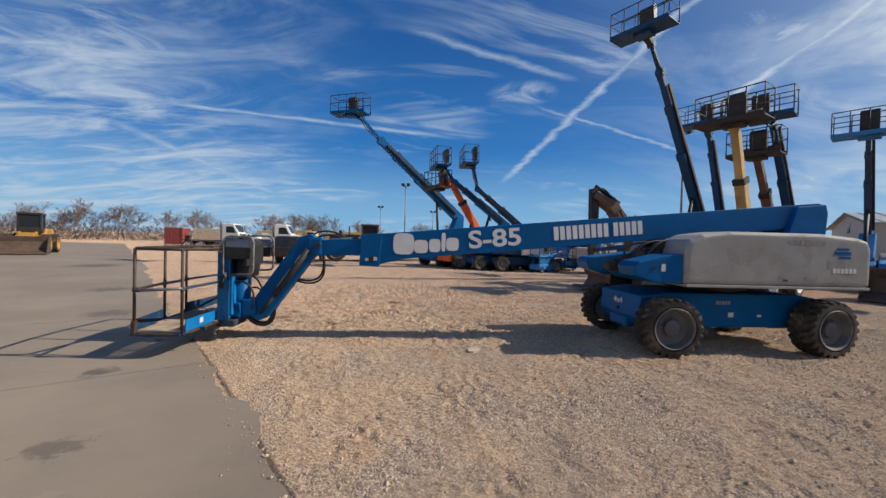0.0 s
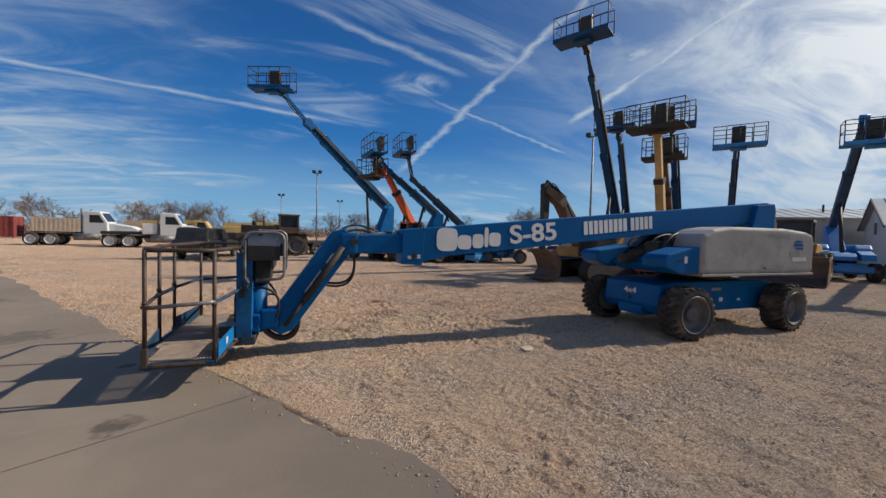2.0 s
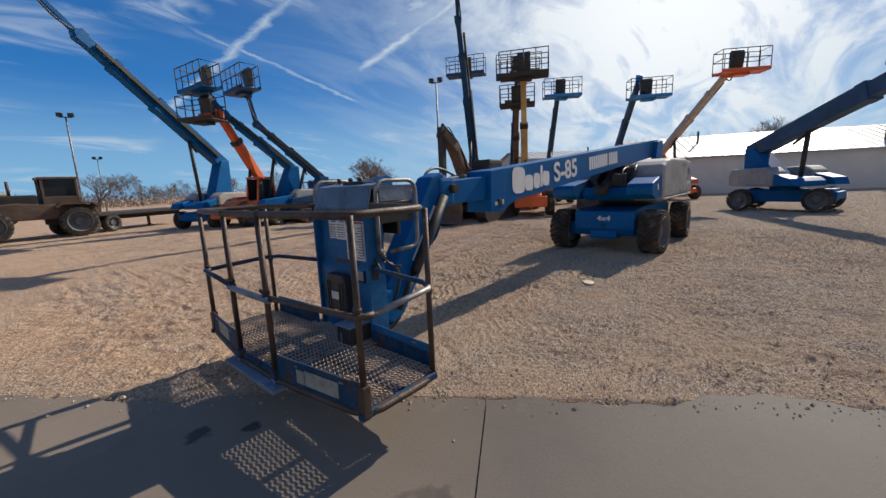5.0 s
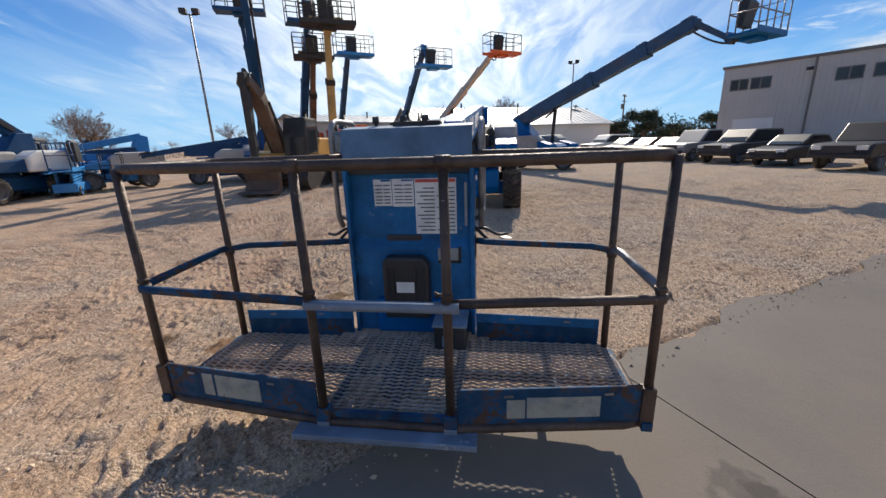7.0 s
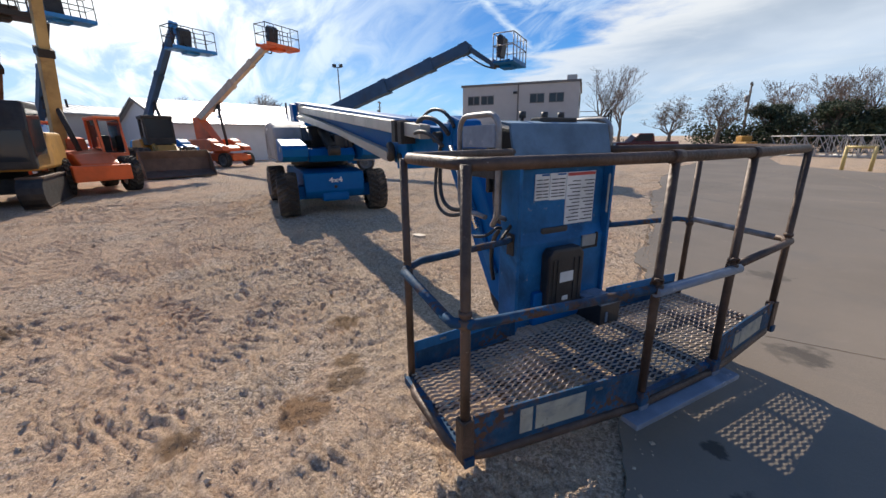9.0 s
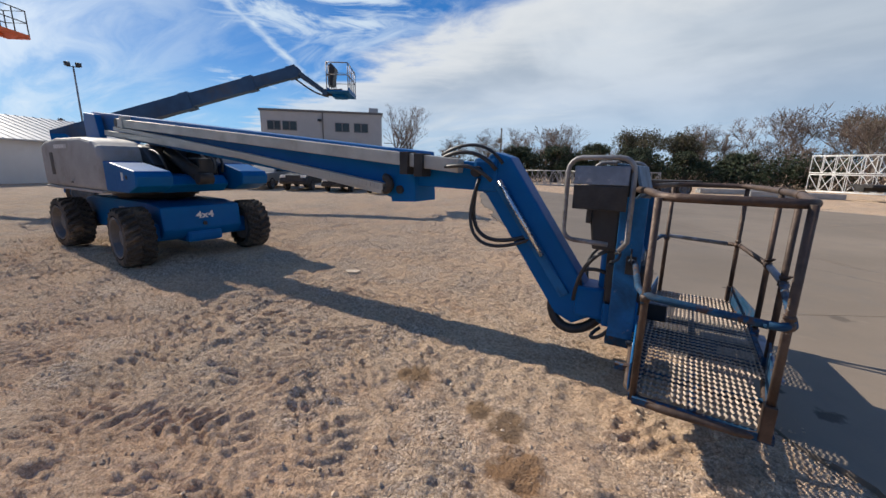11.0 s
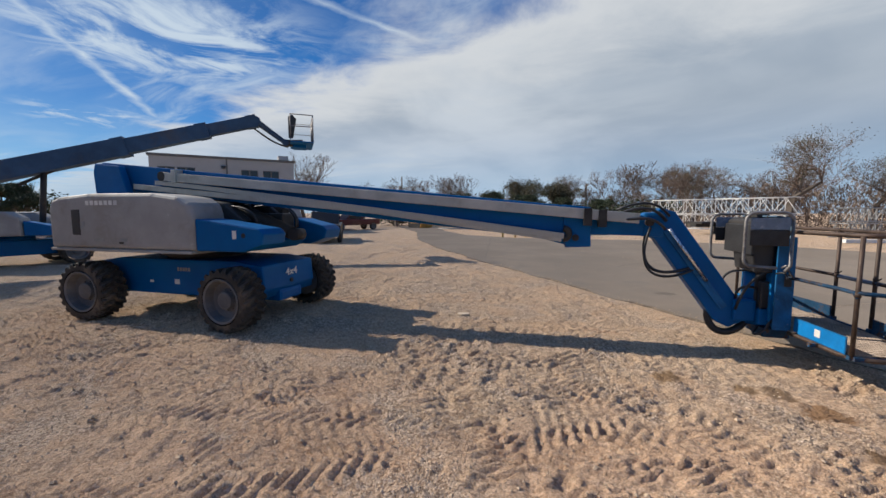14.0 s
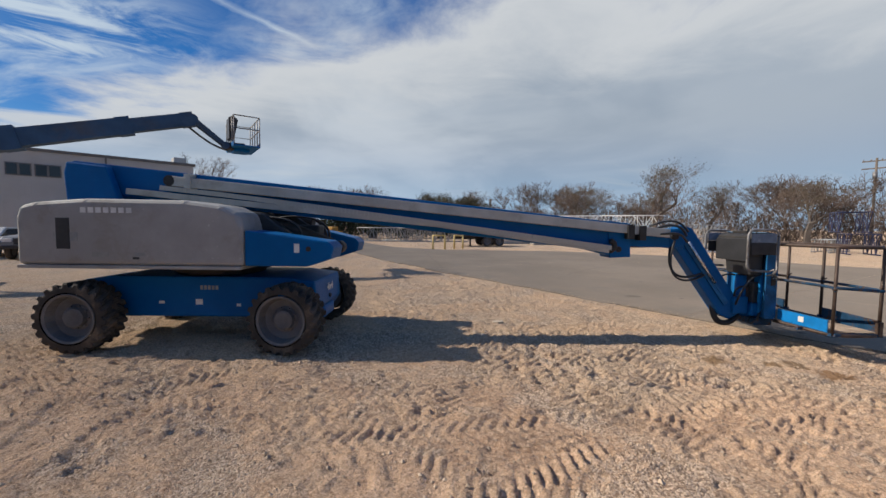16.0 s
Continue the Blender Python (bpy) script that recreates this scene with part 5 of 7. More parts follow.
        # front toe boards, following the bow
        a, b = Vector((xg + 0.004, yi + s * 0.03, 0)), Vector((xf + 0.006, y - s * 0.05, 0))
        d, u, v = frame_of(b - a)
        ln = (b - a).length
        m = Matrix.Translation(a) @ Matrix.Rotation(math.atan2(d.y, d.x), 4, "Z")
        tb = part("toe_board", made((box, (0, -0.004, floor - 0.01), (ln, 0.004, floor + 0.165), 0.003), (box, (0, -0.006 , floor + 0.155), (ln, 0.006, floor + 0.172), 0.003)), BLUE_CHIPPED, pf, "chipped blue toe board with rust", m)
        out = -0.004 if s < 0 else 0.004
        for x in (ln * 0.28, ln * 0.82):
            part("bolt", made((box, (x - 0.02, min(out, out * 2.6), floor + 0.13), (x + 0.02, max(out, out * 2.6), floor + 0.142), 0.002)), BARE_STEEL, tb)
        for x0, x1, z1 in (((ln * 0.38, ln * 0.78, 0.125) if s < 0 else (ln * 0.36, ln * 0.66, 0.14)), ((ln * 0.27, ln * 0.37, 0.115) if s < 0 else (ln * 0.68, ln * 0.75, 0.14))):
            part("worn_label", made((box, (x0, min(out, out * 1.5), floor + 0.02), (x1, max(out, out * 1.5), floor + z1))), DECAL_WORN, tb, "worn yellowed label with lost print")
        # back toe boards, slanting in to the panel, dark inside with dirt and painted shade
        a, b = Vector((-8.755, pe + s * 0.02, 0)), Vector((xb + 0.03, y - s * 0.07, 0))
        d, u, v = frame_of(b - a)
        ln = (b - a).length
        m = Matrix.Translation(a) @ Matrix.Rotation(math.atan2(d.y, d.x), 4, "Z")
        tb = part("toe_board", made((box, (0, -0.004, floor - 0.01), (ln, 0.004, floor + 0.17), 0.003)), BLUE_WORN, pf, "worn blue toe board", m)
        out = 0.004 if s < 0 else -0.004
        # sun and shade put into the colours: bright sheet outside, dark plate inside
        part("outer_face", made((box, (0.01, min(out, out * 1.6), floor), (ln - 0.01, max(out, out * 1.6), floor + 0.16))), BLUE_SUNLIT, tb, "blue outer side in a sunlit bright colour")
        part("kick_plate", made((box, (0.01, min(-out, -out * 1.7), floor), (ln - 0.01, max(-out, -out * 1.7), floor + 0.11))), BLUE_CHIPPED, tb, "chipped inner plate darkened as dirt and shade")
        part("worn_label", made((box, (ln * 0.5 - 0.04, min(out * 1.6, out * 2.2), floor + 0.05), (ln * 0.5 + 0.04, max(out * 1.6, out * 2.2), floor + 0.13))), DECAL, tb, "small white label")
        for x in (ln * 0.3, ln * 0.75):
            part("bolt", made((box, (x - 0.018, min(-out, -out * 3), floor + 0.138), (x + 0.018, max(-out, -out * 3), floor + 0.15), 0.002)), BARE_STEEL, tb)
    part("step", made((box, (xg - 0.09, -0.48, 0.215), (xg + 0.0, 0.37, 0.245), 0.006), *[(box, (xg - 0.03, y - 0.03, 0.22), (xg + 0.04, y + 0.03, 0.27), 0.004) for y in (-0.36, 0.24)]), STEP_BLUE, pf, "scuffed grey-blue step plate under the gate")
    # control panel: a bent sheet with side flanges, labels and the manual box
    panel = part("control_panel", made((prism, [(-8.70, floor), (-8.70, 0.86), (-8.665, 0.93), (-8.655, 1.36), (-8.61, 1.36), (-8.61, floor)], pr, pl, 0.006)), BLUE_WORN, pf, "scratched blue steel panel")
    for y in (pr, pl):
        part("panel_flange", made((box, (-8.73, y - 0.012, floor), (-8.55, y + 0.012, 1.38), 0.004)), BLUE_WORN, panel)
    part("flange_strip", made((box, (-8.735, pr + 0.03, 1.02), (-8.728, pr + 0.045, 1.28))), DECAL_GREY, panel, "pale worn strip")
    # dark strip imitates the shade that the console throws on the panel's top
    part("shadow_gap", made((box, (-8.69, pr + 0.01, 1.335), (-8.62, pl - 0.01, 1.375), 0.004)), DARK_STEEL, panel, "dark strip standing in for shade under the console")
    labels = part("warning_label", made((box, (-8.667, 0.085, 1.135), (-8.660, 0.2, 1.30)), (box, (-8.668, -0.055, 1.13), (-8.661, 0.08, 1.302)), (box, (-8.668, -0.32, 0.955), (-8.661, -0.062, 1.302))), DECAL, panel, "white printed warning labels")
    tagged(part("unreadable_print", made(*[(box, (-8.6700, y, z), (-8.6672, y + w, z + 0.007)) for y, w in ((0.095, 0.04), (0.145, 0.045), (-0.045, 0.05), (0.012, 0.055)) for z in (1.15, 1.17, 1.19, 1.215, 1.235, 1.26)]), INK, labels), kind="stuff")
    tagged(part("unreadable_print", made(*[(box, (-8.6705, -0.31 + (k % 2) * 0.125, 0.975 + 0.024 * (k // 2)), (-8.6682, -0.20 + (k % 2) * 0.125 - 0.02 * (k % 3), 0.982 + 0.024 * (k // 2))) for k in range(24)]), INK, labels), kind="stuff")
    part("red_heading", made((box, (-8.6705, -0.315, 1.278), (-8.6682, -0.068, 1.298))), RED_INK, labels)
    part("blue_heading", made((box, (-8.6702, 0.09, 1.288), (-8.6672, 0.15, 1.298)), (box, (-8.6702, -0.05, 1.288), (-8.6672, 0.02, 1.298))), BLUE, labels)
    sw = part("manual_box", made((prism, [(-0.15, 0.42), (-0.15, 0.78), (-0.11, 0.83), (0.12, 0.83), (0.15, 0.79), (0.15, 0.42)], -8.79, -8.70, 0.02, "x")), BLACK, panel, "black rounded manual box, scuffed")
    part("box_ridge", made(*[(box, (-8.797, y, 0.46), (-8.788, y + 0.012, 0.76)) for y in (-0.115, -0.07, 0.075, 0.11)]), BLACK, sw)
    for lo, hi in (((-8.794, -0.055, 0.60), (-8.789, 0.06, 0.67)), ((-8.794, -0.02, 0.47), (-8.789, 0.03, 0.50))):
        part("box_label", made((box, lo, hi)), DECAL, sw, "torn white label")
    part("recess", made((box, (-8.712, -0.33, 0.79), (-8.700, -0.2, 0.87), 0.003)), DECAL_GREY, panel, "small grey plate")
    part("recess_edge", made((box, (-8.716, -0.345, 0.775), (-8.700, -0.332, 0.88)), (box, (-8.716, -0.345, 0.775), (-8.700, -0.2, 0.787))), DARK_STEEL, panel)
    fs = part("foot_switch", made((box, (-8.93, -0.38, floor), (-8.71, -0.19, floor + 0.15), 0.008)), BLACK, pf, "black foot switch box")
    part("switch_lid", made((box, (-8.94, -0.39, floor + 0.15), (-8.70, -0.18, floor + 0.165), 0.003), (box, (-8.936, -0.26, floor + 0.02), (-8.93, -0.24, floor + 0.09))), STEP_BLUE, fs, "scuffed grey lid")
    # console with its hood and guards
    part("console", made((prism, [(-8.62, 1.37), (-8.64, 1.41), (-8.6, 1.57), (-8.4, 1.60), (-8.33, 1.56), (-8.33, 1.38)], pr + 0.02, pl - 0.02, 0.02)), DARK_STEEL, pf, "dark control console")
    part("console_hood", made((prism, [(-8.66, 1.37), (-8.69, 1.42), (-8.64, 1.605), (-8.5, 1.625), (-8.5, 1.61), (-8.625, 1.59), (-8.67, 1.42), (-8.645, 1.37)], pr, pl + 0.03, 0.004)), BLUE_FADED_GREY, pf, "bent faded blue sheet hood")
    for y in (-0.12, 0.02, 0.2):
        part("joystick", made((tube, (-8.5, y, 1.59), (-8.51, y, 1.65), 0.012, 8), (tube, (-8.51, y, 1.64), (-8.51, y, 1.68), 0.022, 10)), BLACK, pf)
    part("switch_row", made((box, (-8.56, -0.22, 1.60), (-8.44, 0.08, 1.645), 0.01)), DARK_STEEL, pf)
    part("console_back", made((box, (-8.34, pr + 0.03, 1.16), (-8.3, pl - 0.03, 1.52), 0.01), (prism, [(-8.55, 0.95), (-8.55, 1.37), (-8.3, 1.37), (-8.36, 0.95)], -0.2, 0.3, 0.02)), BLACK, pf, "dark console back")
    # the panel's sun side, its brightness painted in with the sunlit blue
    part("back_sheet", made((box, (-8.605, -0.3, 0.35), (-8.56, 0.26, 1.0), 0.01)), BLUE_SUNLIT, pf, "blue back of the panel, coloured as sunlit")
    for y, hi in ((0.46, 1.66), (-0.47, 1.64)):
        loop = [(-8.58, y, 0.99), (-8.63, y, 1.06), (-8.63, y, hi - 0.1), *arc((-8.53, y, hi - 0.1), 180, 90, 0.1, 4, "xz"), *arc((-8.27, y, hi - 0.1), 90, 0, 0.1, 4, "xz"), (-8.17, y, 1.14), *arc((-8.25, y, 1.12), 0, -90, 0.08, 4, "xz"), (-8.5, y, 1.03)]
        part("console_guard", made((hose, loop, 0.018, 8)), BARE_STEEL, pf, "bent grey tube guard")
        part("guard_stay", made((tube, (-8.6, y, 1.06), (-8.6, y - 0.1 if y > 0 else y + 0.06, 1.02), 0.014, 8)), BARE_STEEL, pf)
        part("guard_plate", made((box, (-8.60, y - 0.008, 1.28), (-8.22, y + 0.008, 1.46), 0.01)), DARK_STEEL, pf)
        part("guard_plate", made((box, (-8.60, y - 0.008, 1.465), (-8.22, y + 0.008, 1.6), 0.01)), STEP_BLUE, pf, "pale scuffed guard plate")
    for y, s in ((pl, 1), (pr, -1)):
        part("cable", made((hose, curve_pts((-8.55, y, 0.95), (-8.62, y + s * 0.12, 1.02), (-8.6, y + s * 0.1, 0.9), (-8.55, y + s * 0.22, 0.93), 8), 0.01)), BLACK, pf)


main_lift()

# ---------------------------------------------------------------- parked lifts
D_ = (-0.85, -0.52)
LIFTS = [
    ("light blue boom lift with raised boom and open basket", (-2.03, 20.97, 3.45), (-7.6, 18.1, 8.1), (-8.7, 17.7, 9.25), (-9.35, 17.25, 9.3), 40, BLUE, BLUE, GREY_COVER, 2.3, 0.62),
    ("blue boom lift with a white-covered boom", (0.68, 18.2, 2.99), (-2.75, 17.7, 5.55), (-3.3, 17.6, 6.2), (-3.75, 17.5, 6.38), 0, BLUE, BLUE, GREY_COVER, 2.3, 0.46),
    ("dark blue boom lift with upright jib", (2.19, 17.6, 2.35), (-1.3, 17.55, 5.15), (-1.6, 17.45, 6.45), (-1.95, 17.3, 6.55), 0, BLUE_DARK, BLUE_DARK, WHITE, 2.2, 0.42),
    ("dark blue boom lift raised very high", (9.92, 12.07, 2.5), (5.25, 9.35, 9.5), (4.4, 8.75, 10.35), (3.7, 8.25, 10.5), 0, BLUE_DARK, BLUE_DARK, GREY_COVER, 2.4, 0.5),
    ("dark blue boom lift with steep mast", (12.56, 13.86, 2.5), (10.6, 12.9, 8.1), (10.4, 12.75, 8.3), (9.95, 12.5, 8.35), 0, BLUE_DARK, BLUE_DARK, GREY_COVER, 2.4, 0.42),
    ("dark blue boom lift among the raised masts", (15.97, 12.9, 2.5), (10.7, 9.33, 7.8), (9.7, 8.7, 7.4), (9.0, 8.25, 7.25), 0, BLUE_DARK, BLUE_DARK, GREY_COVER, 2.4, 0.5),
    ("blue boom lift with a green-grey basket", (18.0, 10.9, 2.7), (14.9, 8.75, 7.25), (14.5, 8.45, 7.1), (13.9, 7.95, 6.8), 0, BLUE_FADED, BLUE_DUSTY, GREY_COVER, 2.3, 0.38),
    ("blue boom lift with basket hung from a bent jib", (20.2, 6.75, 2.7), (16.05, 4.0, 7.55), (16.1, 3.8, 6.7), (15.7, 3.35, 6.2), 0, BLUE_FADED, BLUE_DUSTY, BLUE_FADED, 2.3, 0.42),
    ("orange boom lift with a cream boom", (21.8, 3.95, 3.1), (15.6, -0.35, 6.75), (15.5, -0.5, 6.75), (15.35, -1.0, 6.65), 0, ORANGE, CREAM, ORANGE, 2.3, 0.45),
    ("large blue boom lift with long extended boom", (12.8, -2.0, 2.6), (5.2, -7.5, 5.35), (4.6, -8.45, 4.65), (4.25, -9.05, 4.6), 0, BLUE, BLUE_DUSTY, GREY_COVER, 1.9, 0.62),
]
for row in LIFTS:
    lab, pv, tp, en, bk, yaw, *rest = row
    rails = BARE_STEEL if "large" in lab else None
    boom_lift(lab, pv, tp, en, bk, yaw, *rest, chassis_turn=40.0 if "large" in lab else 8.0, ahead=0.9 if pv[1] > 17 else 1.9, cover_end=-0.55 if 17 < pv[1] < 20 else 0.35, rail_mat=rails, floor_mat=ORANGE if "orange" in lab else None, drop=1 if "large" in lab else 0)

# ---------------------------------------------------------------- other plant in the yard
def telehandler(label, pos, turn, paint, boom_mat, foot, head, basket, wide=2.2, group="telehandlers"):
    """A rough-terrain forklift with a man basket on its raised boom; its own x axis is its front."""
    root = thing("telehandler", pose(pos[0], pos[1], 0, 0, 0, turn), label, "telehandler", group)
    inv = root.matrix_basis.inverted()
    F, H, B = inv @ Vector(foot), inv @ Vector(head), inv @ Vector(basket)
    part("body", made((prism, [(-2.1, 0.7), (-2.2, 1.25), (-1.2, 1.5), (1.2, 1.3), (1.9, 1.0), (1.95, 0.6), (1.4, 0.5), (-1.6, 0.5)], -0.5, 0.5, 0.05), (box, (1.75, -0.75, 0.45), (2.05, 0.75, 0.95), 0.05)), paint, root)
    part("engine_cover", made((prism, [(-1.6, 0.75), (-1.6, 1.4), (-1.3, 1.55), (0.3, 1.5), (0.5, 1.3), (0.5, 0.75)], -1.05, -0.45, 0.07)), paint, root)
    cab = part("cab", made(*[(beam, a, b, 0.07, 0.07) for a, b in (((-0.7, 0.45, 1.2), (-0.65, 0.45, 2.45)), ((-0.7, 1.1, 1.2), (-0.65, 1.1, 2.45)), ((0.75, 0.45, 1.2), (0.5, 0.45, 2.45)), ((0.75, 1.1, 1.2), (0.5, 1.1, 2.45)))], (box, (-0.75, 0.4, 2.42), (0.6, 1.15, 2.52), 0.03), (prism, [(-0.8, 0.6), (-0.8, 1.3), (0.8, 1.3), (0.95, 0.6)], 0.42, 1.12, 0.03)), paint, root)
    part("cab_glass", made((box, (-0.66, 0.49, 1.3), (0.62, 0.5, 2.4)), (box, (-0.66, 1.06, 1.3), (0.62, 1.07, 2.4))), GLASS, cab)
    part("seat", made((box, (-0.45, 0.55, 1.2), (0.1, 0.98, 1.35), 0.04), (box, (-0.5, 0.55, 1.3), (-0.35, 0.98, 1.9), 0.05)), BLACK, cab)
    for x in (-1.3, 1.3):
        for y in (-0.88, 0.88):
            add_wheel(root, x, y, 0.6, 0.42, 0, 20, rim_mat=WHITE if "yellow" in label else RIM_GREY)
        part("axle", made((tube, (x, -0.7, 0.6), (x, 0.7, 0.6), 0.13, 12)), DARK_STEEL, root)
    d = H - F
    lower = part("boom_section", made((beam, F - d * 0.06, F + d * 0.62, 0.34, 0.42, None, None, 0.02)), boom_mat, root)
    part("boom_section", made((beam, F + d * 0.55, H, 0.26, 0.32, None, None, 0.015)), boom_mat, root)
    part("section_collar", made((beam, F + d * 0.58, F + d * 0.63, 0.4, 0.48)), DARK_STEEL, lower)
    part("lift_cylinder", made((tube, (0.2, 0, 1.0), F + d * 0.3, 0.08, 10)), DARK_STEEL, root)
    part("boom_stand", made((prism, [(F.x - 0.35, 1.1), (F.x - 0.3, F.z + 0.15), (F.x + 0.25, F.z + 0.1), (F.x + 0.7, 1.1)], -0.26, 0.26, 0.03)), paint, root)
    part("carriage", made((beam, H, B + Vector((0, 0, 0.15)), 0.24, 0.3, 0.5, 0.3, 0.02), (box, B + Vector((-0.5, -0.7, 0.02)), B + Vector((-0.42, 0.7, 0.5)), 0.01)), boom_mat, root)
    cage(root, Matrix.Translation(B) @ Matrix.Translation((-0.4, 0, 0)), wide, 0.9, DARK_STEEL, DARK_STEEL, BLACK)
    return root


telehandler("orange telehandler with orange boom and man basket", (-1.5, 19.0), 207, ORANGE, ORANGE, (-0.75, 18.85, 2.2), (-3.08, 17.65, 5.65), (-3.85, 17.2, 5.0), 1.9)
telehandler("orange telehandler with a steep yellow boom", (7.5, 6.7), 207, ORANGE, TAN, (7.9, 7.3, 1.7), (6.4, 6.5, 6.15), (6.1, 6.3, 6.35), 2.2)
telehandler("orange telehandler with a brown weathered boom", (11.5, 9.6), 209, ORANGE, BROWN_STEEL, (12.25, 10.4, 2.3), (9.45, 8.65, 5.7), (9.1, 8.4, 5.75), 1.9)


def excavator(pos, turn):
    root = thing("excavator", pose(pos[0], pos[1], 0, 0, 0, turn), "weathered yellow excavator with its bucket set on the ground", "excavator")
    for s in (-1, 1):
        bm = bmesh.new()
        outline = [Vector((-1.35, 0, 0.4)) + p for p in arc((0, 0, 0), 90, 270, 0.38, 8, "xz")] + [Vector((1.35, 0, 0.4)) + p for p in arc((0, 0, 0), -90, 90, 0.38, 8, "xz")]
        prism(bm, [(p.x, p.z) for p in outline], s * 0.7, s * 1.2)
        track = part("track", bm, DARK_STEEL, root, "dark steel crawler track")
        for k in range(18):
            x = -1.4 + 2.8 * k / 17
            part("track_shoe", made((box, (x - 0.06, min(s * 0.68, s * 1.22), 0.0), (x + 0.06, max(s * 0.68, s * 1.22), 0.05))), BROWN_STEEL, track)
            part("track_shoe", made((box, (x - 0.06, min(s * 0.68, s * 1.22), 0.76), (x + 0.06, max(s * 0.68, s * 1.22), 0.81))), BROWN_STEEL, track)
    part("undercarriage", made((box, (-0.8, -0.7, 0.35), (0.8, 0.7, 0.75), 0.05), (tube, (0, 0, 0.7), (0, 0, 0.95), 0.6, 20)), DARK_STEEL, root)
    part("house", made((prism, [(-1.9, 0.95), (-2.0, 1.5), (-1.8, 1.95), (-0.3, 1.95), (0.1, 1.5), (1.2, 1.4), (1.3, 0.95)], -1.15, 1.15, 0.08)), YELLOW, root)
    cab = part("cab", made((prism, [(0.05, 1.0), (-0.1, 2.55), (0.0, 2.68), (1.15, 2.68), (1.4, 2.0), (1.4, 1.0)], 0.3, 1.15, 0.07)), DARK_STEEL, root)
    part("cab_glass", made((prism, [(0.15, 1.5), (0.08, 2.5), (1.1, 2.5), (1.28, 1.95), (1.28, 1.3)], 1.152, 1.16), (prism, [(1.405, 1.2), (1.405, 1.95), (1.19, 2.55), (1.18, 2.55), (1.39, 1.95), (1.39, 1.2)], 0.4, 1.05)), GLASS, cab)
    part("boom", made((prism, [(0.7, 1.3), (0.6, 1.65), (2.1, 3.45), (3.0, 3.85), (3.12, 3.6), (2.35, 3.1), (1.1, 1.3)], -0.22, 0.22, 0.03)), BROWN_STEEL, root)
    part("stick", made((prism, [(2.93, 4.0), (3.18, 3.93), (3.12, 1.2), (2.98, 1.1), (2.86, 3.3)], -0.11, 0.11, 0.02)), DARK_STEEL, root)
    part("bucket_cylinder", made((tube, (2.82, 0, 3.3), (2.86, 0, 2.2), 0.055, 10), (tube, (2.86, 0, 2.2), (2.9, 0, 1.5), 0.035, 10)), BROWN_STEEL, root)
    for s in (-1, 1):
        part("hose", made((hose, curve_pts((2.2, s * 0.12, 3.5), (2.7, s * 0.16, 4.1), (3.0, s * 0.16, 4.15), (3.0, s * 0.13, 3.4), 10), 0.025, 6)), BLACK, root)
    for s in (-1, 1):
        part("boom_cylinder", made((tube, (0.95, s * 0.3, 1.3), (1.75, s * 0.3, 2.6), 0.07, 10), (tube, (1.6, s * 0.3, 2.4), (2.05, s * 0.28, 3.15), 0.045, 10)), DARK_STEEL, root)
    part("stick_cylinder", made((tube, (1.9, 0, 3.45), (2.95, 0, 4.05), 0.07, 10)), DARK_STEEL, root)
    part("bucket", made((prism, [(3.25, 1.25), (2.85, 1.3), (2.55, 0.75), (2.6, 0.2), (2.95, 0.02), (3.5, 0.12), (3.4, 0.2), (2.95, 0.2), (2.75, 0.5), (3.0, 1.0)], -0.6, 0.6, 0.02)), BROWN_STEEL, root, "worn brown digging bucket")
    return root


excavator((4.45, 7.75), 186)


def wheel_loader(label, pos, turn, paint, scale=1.0):
    root = thing("wheel_loader", pose(pos[0], pos[1], 0, 0, 0, turn) @ Matrix.Scale(scale, 4), label, "wheel loader", "wheel loaders")
    part("rear_body", made((prism, [(-2.6, 0.8), (-2.7, 1.5), (-2.4, 1.75), (-0.6, 1.8), (-0.2, 1.2), (-0.2, 0.7), (-2.2, 0.6)], -0.75, 0.75, 0.07)), paint, root)
    part("front_body", made((prism, [(-0.2, 0.6), (-0.1, 1.2), (1.0, 1.5), (1.4, 1.0), (1.2, 0.6)], -0.4, 0.4, 0.05)), paint, root)
    cab = part("cab", made((box, (-0.85, -0.65, 2.75), (0.35, 0.65, 2.9), 0.04), (box, (-0.75, -0.62, 1.5), (0.3, 0.62, 1.85), 0.03), *[(beam, (x, y, 1.6), (x * 0.95, y, 2.8), 0.08, 0.08) for x in (-0.75, 0.28) for y in (-0.58, 0.58)]), DARK_STEEL, root)
    part("cab_glass", made((box, (-0.7, -0.56, 1.85), (0.26, -0.55, 2.75)), (box, (-0.7, 0.55, 1.85), (0.26, 0.56, 2.75)), (box, (0.26, -0.55, 1.85), (0.27, 0.55, 2.75))), GLASS, cab)
    for x in (-1.5, 1.0):
        for y in (-0.95, 0.95):
            add_wheel(root, x, y, 0.7, 0.5, 0, 20, rim_mat=paint)
    for s in (-1, 1):
        part("lift_arm", made((beam, (0.5, s * 0.42, 1.45), (2.0, s * 0.42, 0.7), 0.12, 0.26)), paint, root)
    part("bucket", made((prism, [(2.0, 0.25), (1.95, 0.9), (2.15, 1.25), (2.3, 1.25), (2.2, 0.9), (2.3, 0.35), (3.1, 0.12), (3.1, 0.05), (2.2, 0.1)], -1.4, 1.4, 0.02)), BROWN_STEEL, root, "wide rusty bucket")
    for s in (-1, 1):
        part("bucket_side", made((prism, [(2.0, 0.2), (2.15, 1.25), (2.5, 1.1), (3.1, 0.1)], s * 1.38, s * 1.42)), BROWN_STEEL, root)
    return root


wheel_loader("weathered yellow wheel loader with wide bucket", (14.0, 5.3), 200, YELLOW)
